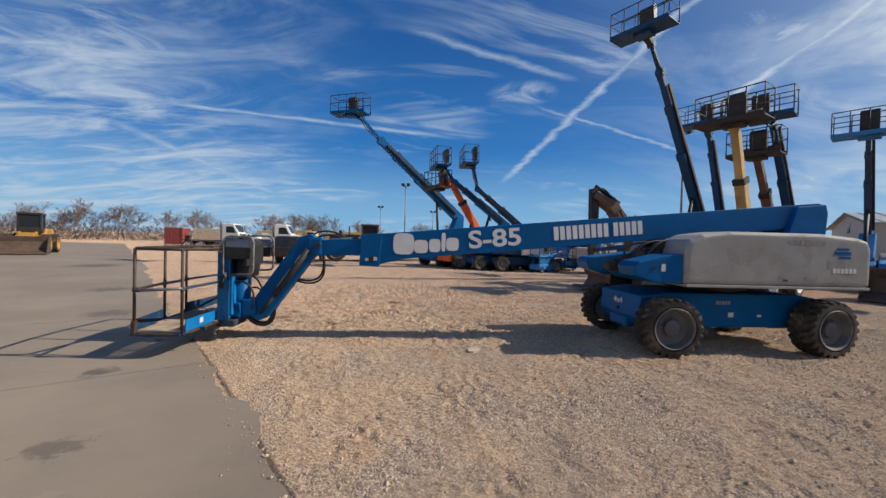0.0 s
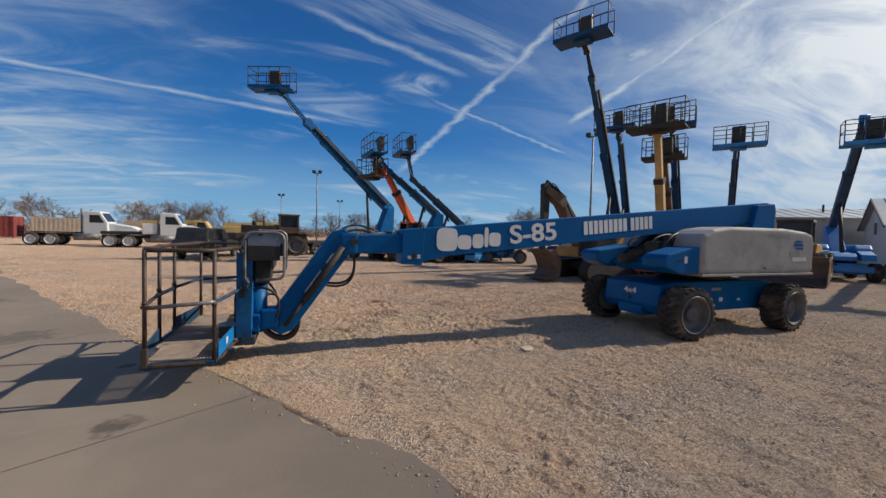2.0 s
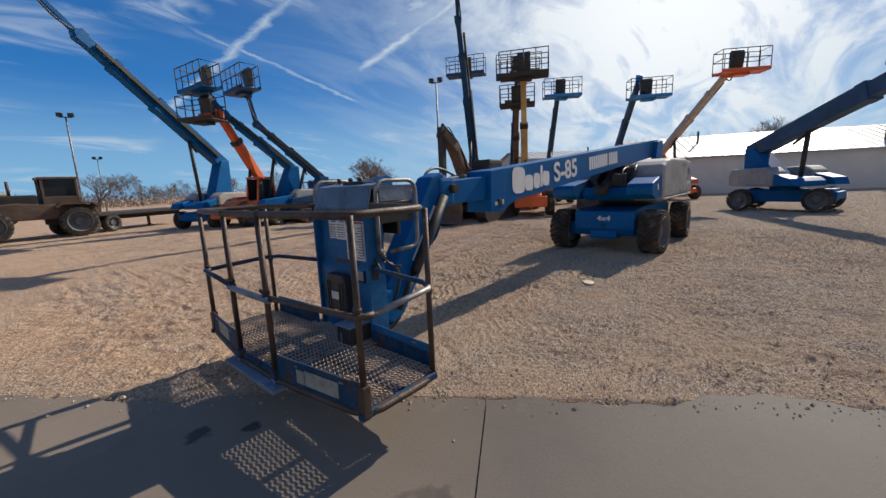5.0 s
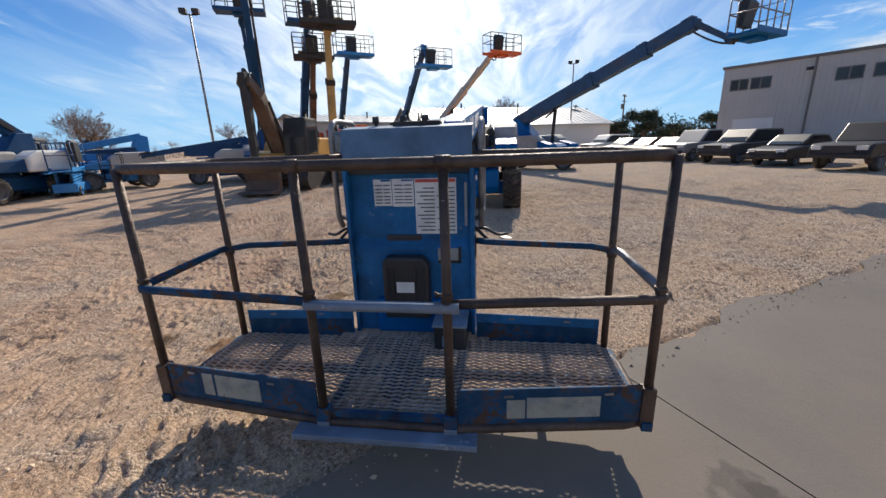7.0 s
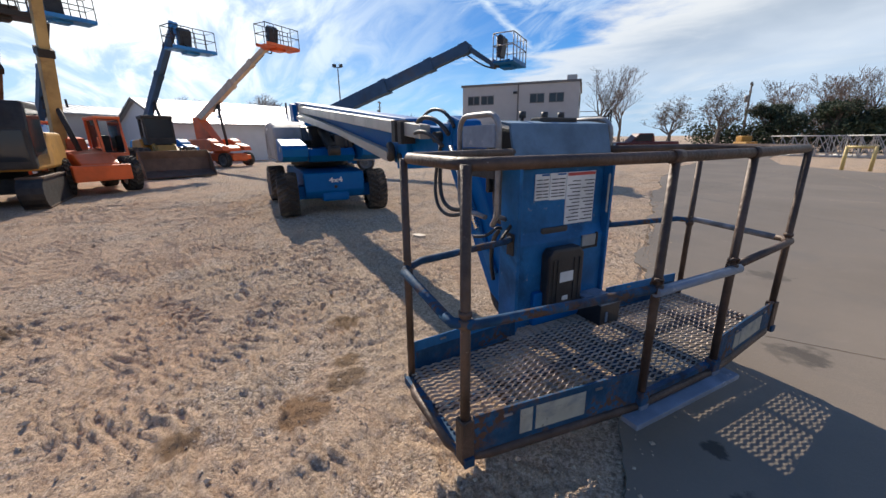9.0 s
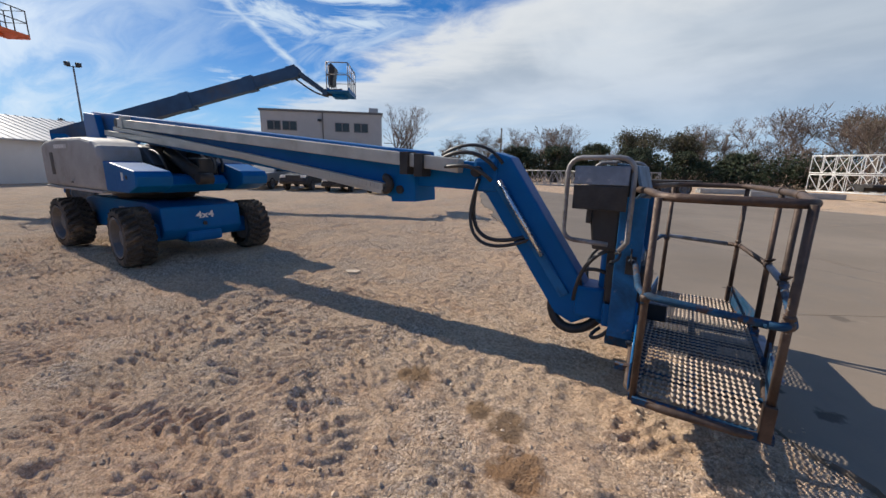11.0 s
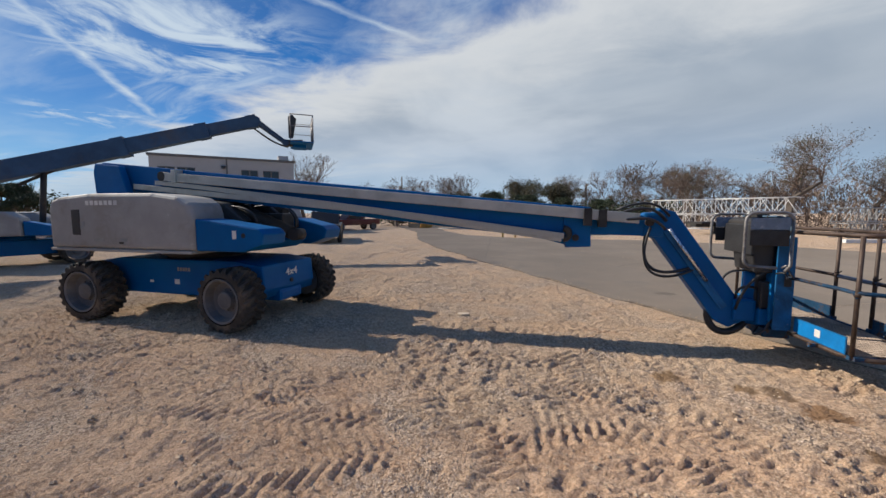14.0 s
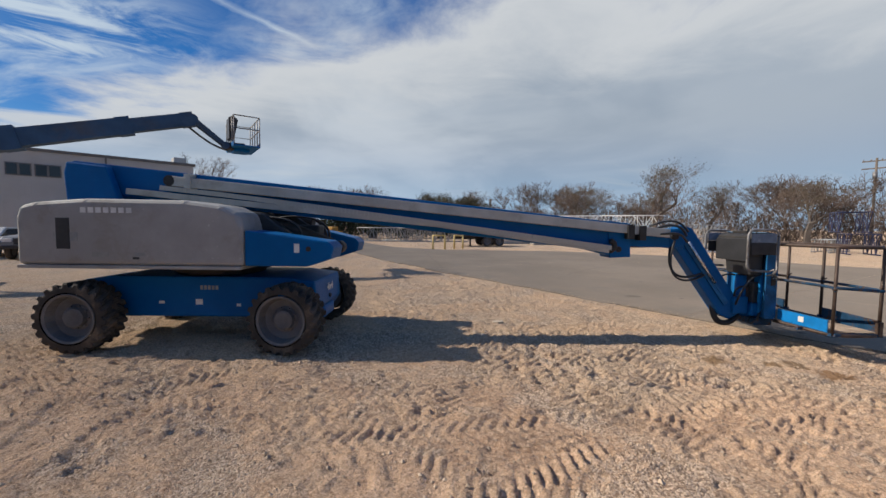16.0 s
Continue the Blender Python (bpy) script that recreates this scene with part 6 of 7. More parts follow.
wheel_loader("yellow wheel loader parked beside the containers", (-32.5, 23.2), -60, YELLOW)


def scissor_lift(label, pos, turn, raised=0.0):
    root = thing("scissor_lift", pose(pos[0], pos[1], 0, 0, 0, turn), label, "scissor lift", "scissor lifts in the row")
    part("base", made((box, (-0.95, -0.38, 0.16), (0.95, 0.38, 0.5), 0.03)), BLUE_FADED, root)
    for x in (-0.72, 0.72):
        for y in (-0.36, 0.36):
            add_wheel(root, x, y, 0.19, 0.12, 0, 0, rim_mat=BLUE_FADED)
    z0, z1 = 0.5, 0.95 + raised
    n = 4 if raised < 0.6 else 5
    for k in range(n):
        a, b = z0 + (z1 - z0) * k / n, z0 + (z1 - z0) * (k + 1) / n
        for s in (-1, 1):
            part("scissor_arm", made((beam, (-0.8, s * 0.25, a), (0.8, s * 0.25, b), 0.05, 0.07), ), BLUE_FADED, root)
            part("scissor_arm", made((beam, (0.8, s * 0.19, a), (-0.8, s * 0.19, b), 0.05, 0.07), ), BLUE_DARK, root)
    cage(root, pose(0, 0, z1, 0, 0, 90) @ Matrix.Translation((-0.36, 0, 0)), 1.9, 0.72, BLUE_DARK, BLUE_FADED, BLACK)
    return root


for x, y, a, up in ((0.9, 19.7, 30, 0.0), (2.1, 19.0, 25, 0.15), (3.1, 18.5, 40, 0.0), (2.9, 16.6, 35, 0.0), (4.1, 19.7, 20, 0.2), (5.6, 19.0, 60, 0.1)):
    scissor_lift("small blue scissor lift with folded platform", (x, y), a, up)


def articulated_lift(label, pos, turn, paint, cover_mat, rise):
    """A folded articulated lift: low chassis, turntable with covers, stacked booms, jib and lowered basket."""
    root = thing("articulated_lift", pose(pos[0], pos[1], 0, 0, 0, turn), label, "boom lift", "folded lifts")
    part("chassis", made((box, (-1.35, -0.6, 0.34), (1.35, 0.6, 0.72), 0.05), (box, (-1.45, -0.85, 0.4), (-0.95, 0.85, 0.62), 0.03), (box, (0.95, -0.85, 0.4), (1.45, 0.85, 0.62), 0.03), (tube, (0, 0, 0.7), (0, 0, 0.9), 0.45, 18)), paint, root)
    for x in (-1.05, 1.05):
        for y in (-0.88, 0.88):
            add_wheel(root, x, y, 0.41, 0.3, 0.0, 16)
    part("turntable", made((prism, [(-1.5, 0.9), (-1.55, 1.2), (-1.2, 1.35), (1.0, 1.25), (1.3, 0.9)], -0.4, 0.4, 0.03)), paint, root)
    for s in (-1, 1):
        part("engine_cover", made((prism, [(-1.6, 0.92), (-1.62, 1.35), (-1.35, 1.62), (-0.1, 1.62), (0.25, 1.4), (0.3, 0.92)], s * 0.44, s * 1.0, 0.12)), cover_mat, root)
        part("side_panel", made((prism, [(0.32, 0.94), (0.32, 1.3), (1.1, 1.15), (1.25, 0.94)], s * 0.46, s * 0.95, 0.03)), paint, root)
    part("counterweight", made((box, (-1.95, -0.85, 0.75), (-1.56, 0.85, 1.5), 0.14, None, 3)), cover_mat, root)
    part("lower_boom", made((beam, (-1.1, 0, 1.35), (1.5, 0, 1.5), 0.26, 0.3, None, None, 0.015)), paint, root)
    part("riser_boom", made((beam, (1.45, 0, 1.55), (-1.3, 0, 1.72), 0.24, 0.26, None, None, 0.015)), BLUE_DARK, root)
    part("knuckle", made((prism, [(-1.55, 1.5), (-1.6, 1.95 + rise), (-1.2, 2.1 + rise), (-0.95, 1.9), (-1.1, 1.5)], -0.2, 0.2, 0.03)), paint, root)
    part("main_boom", made((beam, (-1.35, 0, 1.98 + rise), (3.1, 0, 1.45), 0.24, 0.3, 0.18, 0.22, 0.015)), paint, root)
    part("boom_cylinder", made((tube, (-0.9, 0, 1.8), (0.7, 0, 1.78), 0.06, 10)), CHROME, root)
    part("jib", made((beam, (3.1, 0, 1.45), (3.75, 0, 0.65), 0.14, 0.16, None, None, 0.01), (tube, (3.1, -0.16, 1.45), (3.1, 0.16, 1.45), 0.14, 12)), paint, root)
    part("hose_bundle", made((hose, curve_pts((2.7, 0.14, 1.55), (3.1, 0.2, 1.75), (3.5, 0.2, 1.3), (3.7, 0.12, 0.75), 10), 0.03, 6)), BLACK, root)
    cage(root, pose(3.8, 0, 0.45), 1.8, 0.8, DARK_STEEL, paint, BLACK)
    return root


articulated_lift("folded dark blue articulated lift with pale grey covers", (7.4, 13.2), 128, BLUE_DARK, WALL_METAL, 0.1)
articulated_lift("folded light blue articulated lift with pale covers", (5.0, 16.9), 152, BLUE_FADED, WALL_METAL, 0.35)


# ---------------------------------------------------------------- vehicles
def car(label, pos, turn, paint, shape="sedan", group="parked cars"):
    root = thing("car" if shape != "pickup" else "pickup_truck", pose(pos[0], pos[1], 0, 0, 0, turn), label, "car" if shape != "pickup" else "pickup truck", group)
    if shape == "sedan":
        low = [(-2.3, 0.35), (-2.35, 0.75), (-2.2, 0.95), (-1.5, 1.0), (1.0, 0.92), (2.0, 0.8), (2.25, 0.6), (2.25, 0.32)]
        top = [(-1.6, 0.98), (-1.0, 1.4), (0.2, 1.43), (1.05, 0.93)]
        r, half = 0.31, 0.86
    elif shape == "suv":
        low = [(-2.35, 0.45), (-2.4, 1.0), (-2.3, 1.12), (0.9, 1.08), (2.1, 0.98), (2.3, 0.75), (2.3, 0.42)]
        top = [(-2.3, 1.1), (-2.1, 1.72), (-1.9, 1.78), (0.1, 1.76), (0.95, 1.08)]
        r, half = 0.37, 0.92
    else:
        low = [(-2.8, 0.55), (-2.85, 1.1), (-0.75, 1.12), (1.1, 1.12), (2.5, 1.06), (2.7, 0.85), (2.72, 0.5)]
        top = [(-0.8, 1.1), (-0.65, 1.78), (-0.5, 1.85), (0.6, 1.84), (1.3, 1.1)]
        r, half = 0.4, 0.97
    body = part("body", made((prism, low, -half, half, 0.09, "y", 3)), paint, root)
    part("cabin", made((prism, top, -half * 0.86, half * 0.86, 0.06)), paint, root)
    x0, x1 = top[0][0], top[-1][0]
    zt = max(p[1] for p in top)
    part("side_glass", made((prism, [(x0 + 0.28, top[0][1] + 0.06), (top[1][0] + 0.12, zt - 0.1), (top[-2][0] - 0.02, zt - 0.1), (x1 - 0.24, top[-1][1] + 0.06)], -half * 0.865, half * 0.865)), GLASS, root)
    part("windscreen", made((prism, [(x1 - 0.05, top[-1][1] + 0.05), (top[-2][0] + 0.03, zt - 0.06), (top[-2][0] - 0.02, zt - 0.06), (x1 - 0.1, top[-1][1] + 0.05)], -half * 0.76, half * 0.76)), GLASS, root)
    part("rear_glass", made((prism, [(x0 + 0.06, top[0][1] + 0.08), (top[1][0] - 0.02, zt - 0.1), (top[1][0] + 0.02, zt - 0.1), (x0 + 0.1, top[0][1] + 0.08)], -half * 0.74, half * 0.74)), GLASS, root)
    front = low[-1][0]
    for s in (-1, 1):
        part("headlight", made((box, (front - 0.1, s * half * 0.72 - 0.16, 0.66 if shape == "sedan" else 0.82), (front + 0.01, s * half * 0.72 + 0.16, 0.78 if shape == "sedan" else 0.98), 0.02)), DECAL, root, "clear headlight")
        for x in (low[0][0] + 0.85, front - 0.85):
            add_wheel(root, x, s * (half - 0.1), r, 0.22, 0, 0)
    part("grille", made((box, (front - 0.06, -half * 0.5, 0.58 if shape == "sedan" else 0.7), (front + 0.015, half * 0.5, 0.72 if shape == "sedan" else 0.98), 0.01)), BLACK, root)
    part("bumper", made((box, (front - 0.1, -half * 0.95, 0.36 if shape == "sedan" else 0.5), (front + 0.06, half * 0.95, 0.52 if shape == "sedan" else 0.66), 0.04)), DARK_STEEL if shape != "sedan" else paint, root)
    if shape == "pickup":
        part("bed", made((box, (-2.78, -half + 0.12, 0.9), (-0.9, half - 0.12, 1.125))), BLACK, root)
    return root


CAR_BLACK = surface("black_car_paint", (0.014, 0.014, 0.016), 0.4, 0.0, 0.1, 2.0, 30.0, 0.0, DUST, 0.12, 1.0, coat=0.1, spec=0.3)
CAR_WHITE = surface("white_car_paint", (0.48, 0.48, 0.47), 0.42, 0.0, 0.04, 2.0, 30.0, 0.0, DUST, 0.1, 1.0, coat=0.1, spec=0.3)
CAR_SILVER = surface("silver_car_paint", (0.20, 0.205, 0.21), 0.42, 0.4, 0.04, 2.0, 30.0, 0.0, DUST, 0.1, 1.0, coat=0.1, spec=0.3)
CAR_RED = surface("dark_red_car_paint", (0.085, 0.014, 0.016), 0.4, 0.0, 0.1, 2.0, 30.0, 0.0, DUST, 0.12, 1.0, coat=0.1, spec=0.3)
CAR_GREY = surface("dark_grey_car_paint", (0.035, 0.038, 0.042), 0.42, 0.2, 0.1, 2.0, 30.0, 0.0, DUST, 0.15, 1.0, coat=0.1, spec=0.3)
for lab, x, y, a, m, shape in (("black pickup truck with upright grille", 7.6, -16.2, 118, CAR_BLACK, "pickup"), ("black sedan parked nose out", 10.6, -15.2, 118, CAR_BLACK, "sedan"), ("dark grey off-road car with tall roof", 13.2, -14.2, 118, CAR_GREY, "suv"),
                               ("silver pickup truck parked in the row", 16.3, -13.6, 118, CAR_SILVER, "pickup"), ("white sedan with sunlit roof", 18.9, -13.0, 118, CAR_WHITE, "sedan"), ("dark red sedan in the parked row", 21.3, -12.4, 118, CAR_RED, "sedan"),
                               ("white sedan at the end of the row", 24.2, -11.6, 120, CAR_WHITE, "sedan"), ("white off-road car beside the hedge", 27.2, -10.6, 120, CAR_WHITE, "suv"), ("dark red pickup truck behind the lane", 13.6, -31.0, 60, CAR_RED, "pickup"),
                               ("dark blue-grey off-road car by the old plant", -12.9, 20.5, 78, CAR_GREY, "suv")):
    car(lab, (x, y), a, m, shape)


def semi_truck(label, pos, turn, paint, trailer=False):
    root = thing("semi_truck", pose(pos[0], pos[1], 0, 0, 0, turn), label, "truck", "trucks far across the yard")
    part("frame", made((box, (-4.2, -0.45, 0.75), (3.3, 0.45, 1.0), 0.02)), DARK_STEEL, root)
    part("hood", made((prism, [(1.3, 0.95), (1.3, 1.95), (2.9, 1.7), (3.35, 1.45), (3.4, 0.7), (2.6, 0.7)], -0.75, 0.75, 0.1, "y", 3)), paint, root)
    cab = part("cab", made((prism, [(-0.3, 0.9), (-0.3, 2.85), (-0.1, 2.95), (0.8, 2.9), (1.3, 2.0), (1.35, 0.9)], -1.05, 1.05, 0.08)), paint, root)
    part("side_glass", made((prism, [(0.1, 1.95), (0.1, 2.6), (0.75, 2.6), (1.1, 1.95)], -1.056, 1.056)), GLASS, cab)
    part("windscreen", made((prism, [(1.28, 2.05), (0.86, 2.8), (0.84, 2.8), (1.24, 2.05)], -0.9, 0.9)), GLASS, cab)
    for s in (-1, 1):
        part("exhaust_stack", made((tube, (-0.45, s * 0.9, 0.9), (-0.45, s * 0.9, 3.1), 0.07, 10)), BARE_STEEL, root)
        part("fuel_tank", made((tube, (-0.9, s * 0.95, 0.75), (0.9, s * 0.95, 0.75), 0.3, 16)), BARE_STEEL, root)
        part("fender", made((prism, [(1.9, 0.9), (2.1, 1.15), (2.8, 1.15), (3.1, 0.8), (3.05, 0.75), (2.75, 1.05), (2.15, 1.05), (1.98, 0.85)], s * 0.7, s * 1.1)), paint, root)
        add_wheel(root, 2.5, s * 0.95, 0.5, 0.28, 0, 0, rim_mat=WHITE)
        for x in (-2.4, -3.6):
            add_wheel(root, x, s * 0.9, 0.5, 0.5, 0, 0, rim_mat=WHITE)
    part("grille", made((box, (3.36, -0.45, 0.8), (3.42, 0.45, 1.45), 0.02)), BARE_STEEL, root)
    part("deck", made((box, (-4.2, -0.9, 1.05), (-0.6, 0.9, 1.3 if trailer else 1.12), 0.03)), DARK_STEEL, root)
    if trailer:
        part("sleeper", made((box, (-1.5, -0.95, 1.1), (-0.5, 0.95, 2.0), 0.05)), paint, root)
    return root


semi_truck("white road tractor with tall exhaust stacks", (-18.6, 33.6), 5, WHITE, True)
semi_truck("white road tractor behind another truck", (-24.6, 36.0), 3, WHITE)


def old_crane_carrier(pos, turn):
    """A rusted brown machine with a raised cab on big tyres."""
    root = thing("old_yard_tractor", pose(pos[0], pos[1], 0, 0, 0, turn), "rusty brown yard tractor with raised cab", "tractor")
    part("body", made((prism, [(-2.2, 0.9), (-2.3, 1.5), (-0.6, 1.7), (0.2, 1.6), (2.1, 1.5), (2.3, 0.9)], -0.8, 0.8, 0.05)), BROWN_STEEL, root)
    cab = part("cab", made((box, (0.3, -0.65, 2.75), (1.7, 0.65, 2.87), 0.03), (box, (0.35, -0.62, 1.5), (1.65, 0.62, 1.95), 0.03), *[(beam, (x, y, 1.6), (x, y, 2.8), 0.09, 0.09) for x in (0.4, 1.6) for y in (-0.58, 0.58)]), BROWN_STEEL, root)
    for y in (-0.56, 0.55):
        part("cab_glass", made((box, (0.45, y, 1.95), (1.55, y + 0.01, 2.75))), GLASS, cab)
    part("hood", made((box, (-2.0, -0.6, 1.5), (0.2, 0.6, 2.05), 0.08)), DARK_STEEL, root)
    part("exhaust", made((tube, (-0.6, 0.3, 2.0), (-0.6, 0.3, 2.7), 0.06, 8)), BROWN_STEEL, root)
    part("air_cleaner", made((tube, (-1.2, -0.3, 2.0), (-1.2, -0.3, 2.35), 0.14, 10)), DARK_STEEL, root)
    for y in (-0.95, 0.95):
        part("fender", made((prism, [(0.6, 1.45), (0.8, 1.62), (2.0, 1.62), (2.2, 1.4), (2.15, 1.36), (1.95, 1.55), (0.85, 1.55), (0.66, 1.4)], y - 0.28, y + 0.28)), BROWN_STEEL, root)
    for x in (-1.5, 1.4):
        for y in (-0.95, 0.95):
            add_wheel(root, x, y, 0.72, 0.5, 0, 20)
    part("counterweight", made((box, (-2.9, -0.9, 0.6), (-2.2, 0.9, 1.5), 0.06)), DARK_STEEL, root)
    return root


old_crane_carrier((-9.6, 23.6), 5)


def flat_trailer(label, pos, turn, long=7.0):
    root = thing("flatbed_trailer", pose(pos[0], pos[1], 0, 0, 0, turn), label, "trailer", "trailers")
    part("deck", made((box, (-long / 2, -1.1, 0.85), (long / 2, 1.1, 1.02), 0.02)), DARK_STEEL, root)
    part("beam", made((box, (-long / 2, -0.4, 0.6), (long / 2, 0.4, 0.86), 0.02)), DARK_STEEL, root)
    for x in (-long / 2 + 1.0, -long / 2 + 2.1):
        for y in (-0.9, 0.9):
            add_wheel(root, x, y, 0.46, 0.4, 0, 0)
    part("landing_leg", made((beam, (long / 2 - 1.5, 0.5, 0.05), (long / 2 - 1.5, 0.5, 0.7), 0.12, 0.12), (box, (long / 2 - 1.65, 0.35, 0.0), (long / 2 - 1.35, 0.65, 0.05))), DARK_STEEL, root)
    return root


flat_trailer("dark flatbed trailer parked behind the lifts", (-6.0, 25.6), 30)
flat_trailer("dark equipment trailer beside the lane", (-7.0, -28.2), 12, 5.0)
flat_trailer("low dark trailer in the far storage yard", (-20.9, -32.0), 15, 6.0)


def container(label, pos, turn, paint, size=(6.0, 2.4, 2.5)):
    lx, ly, lz = size
    root = thing("storage_container", pose(pos[0], pos[1], 0, 0, 0, turn), label, "container", "storage containers")
    part("shell", made((box, (-lx / 2, -ly / 2, 0.12), (lx / 2, ly / 2, lz), 0.02)), paint, root)
    for k in range(int(lx / 0.42)):
        x = -lx / 2 + 0.3 + 0.42 * k
        for s in (-1, 1):
            part("rib", made((box, (x - 0.09, s * ly / 2 - 0.025, 0.25), (x + 0.09, s * ly / 2 + 0.025, lz - 0.1))), paint, root)
    for x in (-lx / 2, lx / 2):
        for y in (-ly / 2, ly / 2):
            part("corner_post", made((box, (x - 0.08, y - 0.08, 0.0), (x + 0.08, y + 0.08, lz + 0.02))), paint, root)
    for s in (-0.6, 0.6):
        part("door", made((box, (lx / 2 + 0.005, s - 0.52, 0.3), (lx / 2 + 0.03, s + 0.52, lz - 0.15))), paint, root)
    return root


RED_FADED = surface("faded_red_paint", (0.26, 0.05, 0.045), 0.65, 0.0, 0.2, 1.0, 20.0, 0.1, RUSTY, 0.4, 1.0)
for lab, x, y, a, m, size in (("cream storage container by the tree line", -34.7, 55.6, 8, CREAM, (6.0, 2.4, 2.5)), ("faded red storage container end", -40.1, 54.3, 8, RED_FADED, (2.2, 2.4, 2.5)), ("cream office box beside the loader", -51.9, 29.9, 35, CREAM, (2.6, 2.3, 2.4)),
                              ("white box trailer by the tree line", -51.7, 36.4, 35, WHITE, (4.2, 2.2, 2.5)), ("cream storage container behind the trucks", -26.6, 58.4, 5, CREAM, (6.0, 2.4, 2.5)),
                              ("white storage container with ribbed sides", -40.0, -14.9, 20, WHITE, (6.0, 2.4, 2.5)), ("white storage container standing beside another", -43.2, -15.6, 20, WHITE, (6.0, 2.4, 2.5))):
    container(lab, (x, y), a, m, size)


def yellow_truck(pos, turn):
    root = thing("flatbed_crane_truck", pose(pos[0], pos[1], 0, 0, 0, turn), "yellow utility truck with long folded boom", "truck")
    part("body", made((box, (-3.6, -1.1, 0.9), (1.4, 1.1, 2.0), 0.08)), YELLOW_BRIGHT, root)
    part("cab", made((prism, [(1.5, 0.8), (1.5, 2.5), (2.6, 2.5), (3.1, 1.7), (3.3, 0.8)], -1.05, 1.05, 0.08)), YELLOW_BRIGHT, root)
    part("side_glass", made((prism, [(1.8, 1.7), (1.8, 2.35), (2.5, 2.35), (2.8, 1.7)], -1.056, 1.056)), GLASS, root)
    part("folded_boom", made((beam, (-3.4, 0, 2.2), (2.0, 0, 2.45), 0.4, 0.4)), YELLOW_BRIGHT, root)
    for x in (-2.6, -1.4, 2.3):
        for y in (-0.95, 0.95):
            add_wheel(root, x, y, 0.5, 0.35, 0, 0)
    return root


yellow_truck((-12.5, 44.5), 2)
yellow_truck((-20.5, 45.5), 2)

# ---------------------------------------------------------------- poles
def yard_light(pos, high, turn, label="steel yard light pole with twin floodlights"):
    root = thing("yard_light", pose(pos[0], pos[1], 0, 0, 0, turn), label, "light pole", "yard lights")
    part("pole", made((tube, (0, 0, 0), (0, 0, high), 0.085, 10, 0.055)), BARE_STEEL, root)
    part("cross_arm", made((tube, (0, -0.4, high - 0.05), (0, 0.4, high - 0.05), 0.035, 8)), DARK_STEEL, root)
    for s in (-1, 1):
        part("floodlight", made((box, (-0.14, s * 0.34 - 0.19, high - 0.02), (0.16, s * 0.34 + 0.19, high + 0.28), 0.03)), BLACK, root)
    return root


for x, y, h, a in ((12.45, 17.26, 9.35, 200), (34.4, -8.75, 9.1, 160), (-6.05, 40.1, 8.3, 250), (-10.7, 64.1, 7.5, 250), (-1.0, 66.0, 7.1, 250)):
    yard_light((x, y), h, a)


def power_pole(pos, high, turn):
    root = thing("power_pole", pose(pos[0], pos[1], 0, 0, 0, turn), "grey wooden power pole with cross-arms", "power pole", "power poles")
    part("pole", made((tube, (0, 0, 0), (0, 0, high), 0.15, 10, 0.1)), WOOD, root)
    for z in (high - 0.3, high - 1.1):
        part("cross_arm", made((box, (-0.06, -1.1, z - 0.06), (0.06, 1.1, z + 0.06))), WOOD, root)
    for y in (-1.0, -0.4, 0.4, 1.0):
        part("insulator", made((tube, (0, y, high - 0.24), (0, y, high - 0.08), 0.05, 8)), BARE_STEEL, root)
    part("transformer", made((tube, (0.28, 0, high - 2.3), (0.28, 0, high - 1.5), 0.2, 12)), BARE_STEEL, root)
    return root


for x, y, h, a in ((62.7, -14.6, 7.1, 60), (61.1, -22.1, 8.3, 60), (-12.6, -64.7, 6.7, 5), (-10.2, -70.7, 7.7, 5), (17.0, -54.5, 7.7, 20), (-50.5, -35.4, 9.6, 30)):
    power_pole((x, y), h, a)

# ---------------------------------------------------------------- steel truss sections stacked in the storage yard
def truss(name, label, m, long, size, steel, cells, group):
    root = thing(name, m, label, "truss section", group)
    h = size
    corners = [(y, z) for y in (-h / 2, h / 2) for z in (0.04, h)]
    for y, z in corners:
        part("chord", made((tube, (-long / 2, y, z), (long / 2, y, z), 0.045, 6)), steel, root)
    for k in range(cells):
        x0, x1 = -long / 2 + long * k / cells, -long / 2 + long * (k + 1) / cells
        for y in (-h / 2, h / 2):
            part("lacing", made((tube, (x0, y, 0.04), (x1, y, h), 0.03, 5)) if k % 2 else made((tube, (x0, y, h), (x1, y, 0.04), 0.03, 5)), steel, root)
            part("upright", made((tube, (x0, y, 0.04), (x0, y, h), 0.03, 5)), steel, root)
        part("lacing", made((tube, (x0, -h / 2, h), (x1, h / 2, h), 0.025, 5)), steel, root)
    return root


GREY_STEEL = surface("dull_galvanised_steel", (0.34, 0.34, 0.33), 0.6, 0.3, 0.15, 2.0, 20.0, 0.05, RUSTY, 0.15, 1.0)
NAVY_STEEL = surface("navy_painted_steel", (0.03, 0.035, 0.085), 0.6, 0.1, 0.2, 2.0, 20.0, 0.05)
for k, (x, y, z, a, ln) in enumerate(((-21.2, -43.7, 0.0, 139.5, 6.6), (-21.2, -43.7, 1.66, 139.5, 6.6), (-26.2, -39.4, 0.0, 139.5, 6.6), (-26.2, -39.4, 1.66, 139.5, 6.6))):
    truss("truss_section", "white-painted lattice truss section stacked outdoors", pose(x, y, z, 0, 0, a), ln, 1.55, WHITE, 7, "white truss stack")
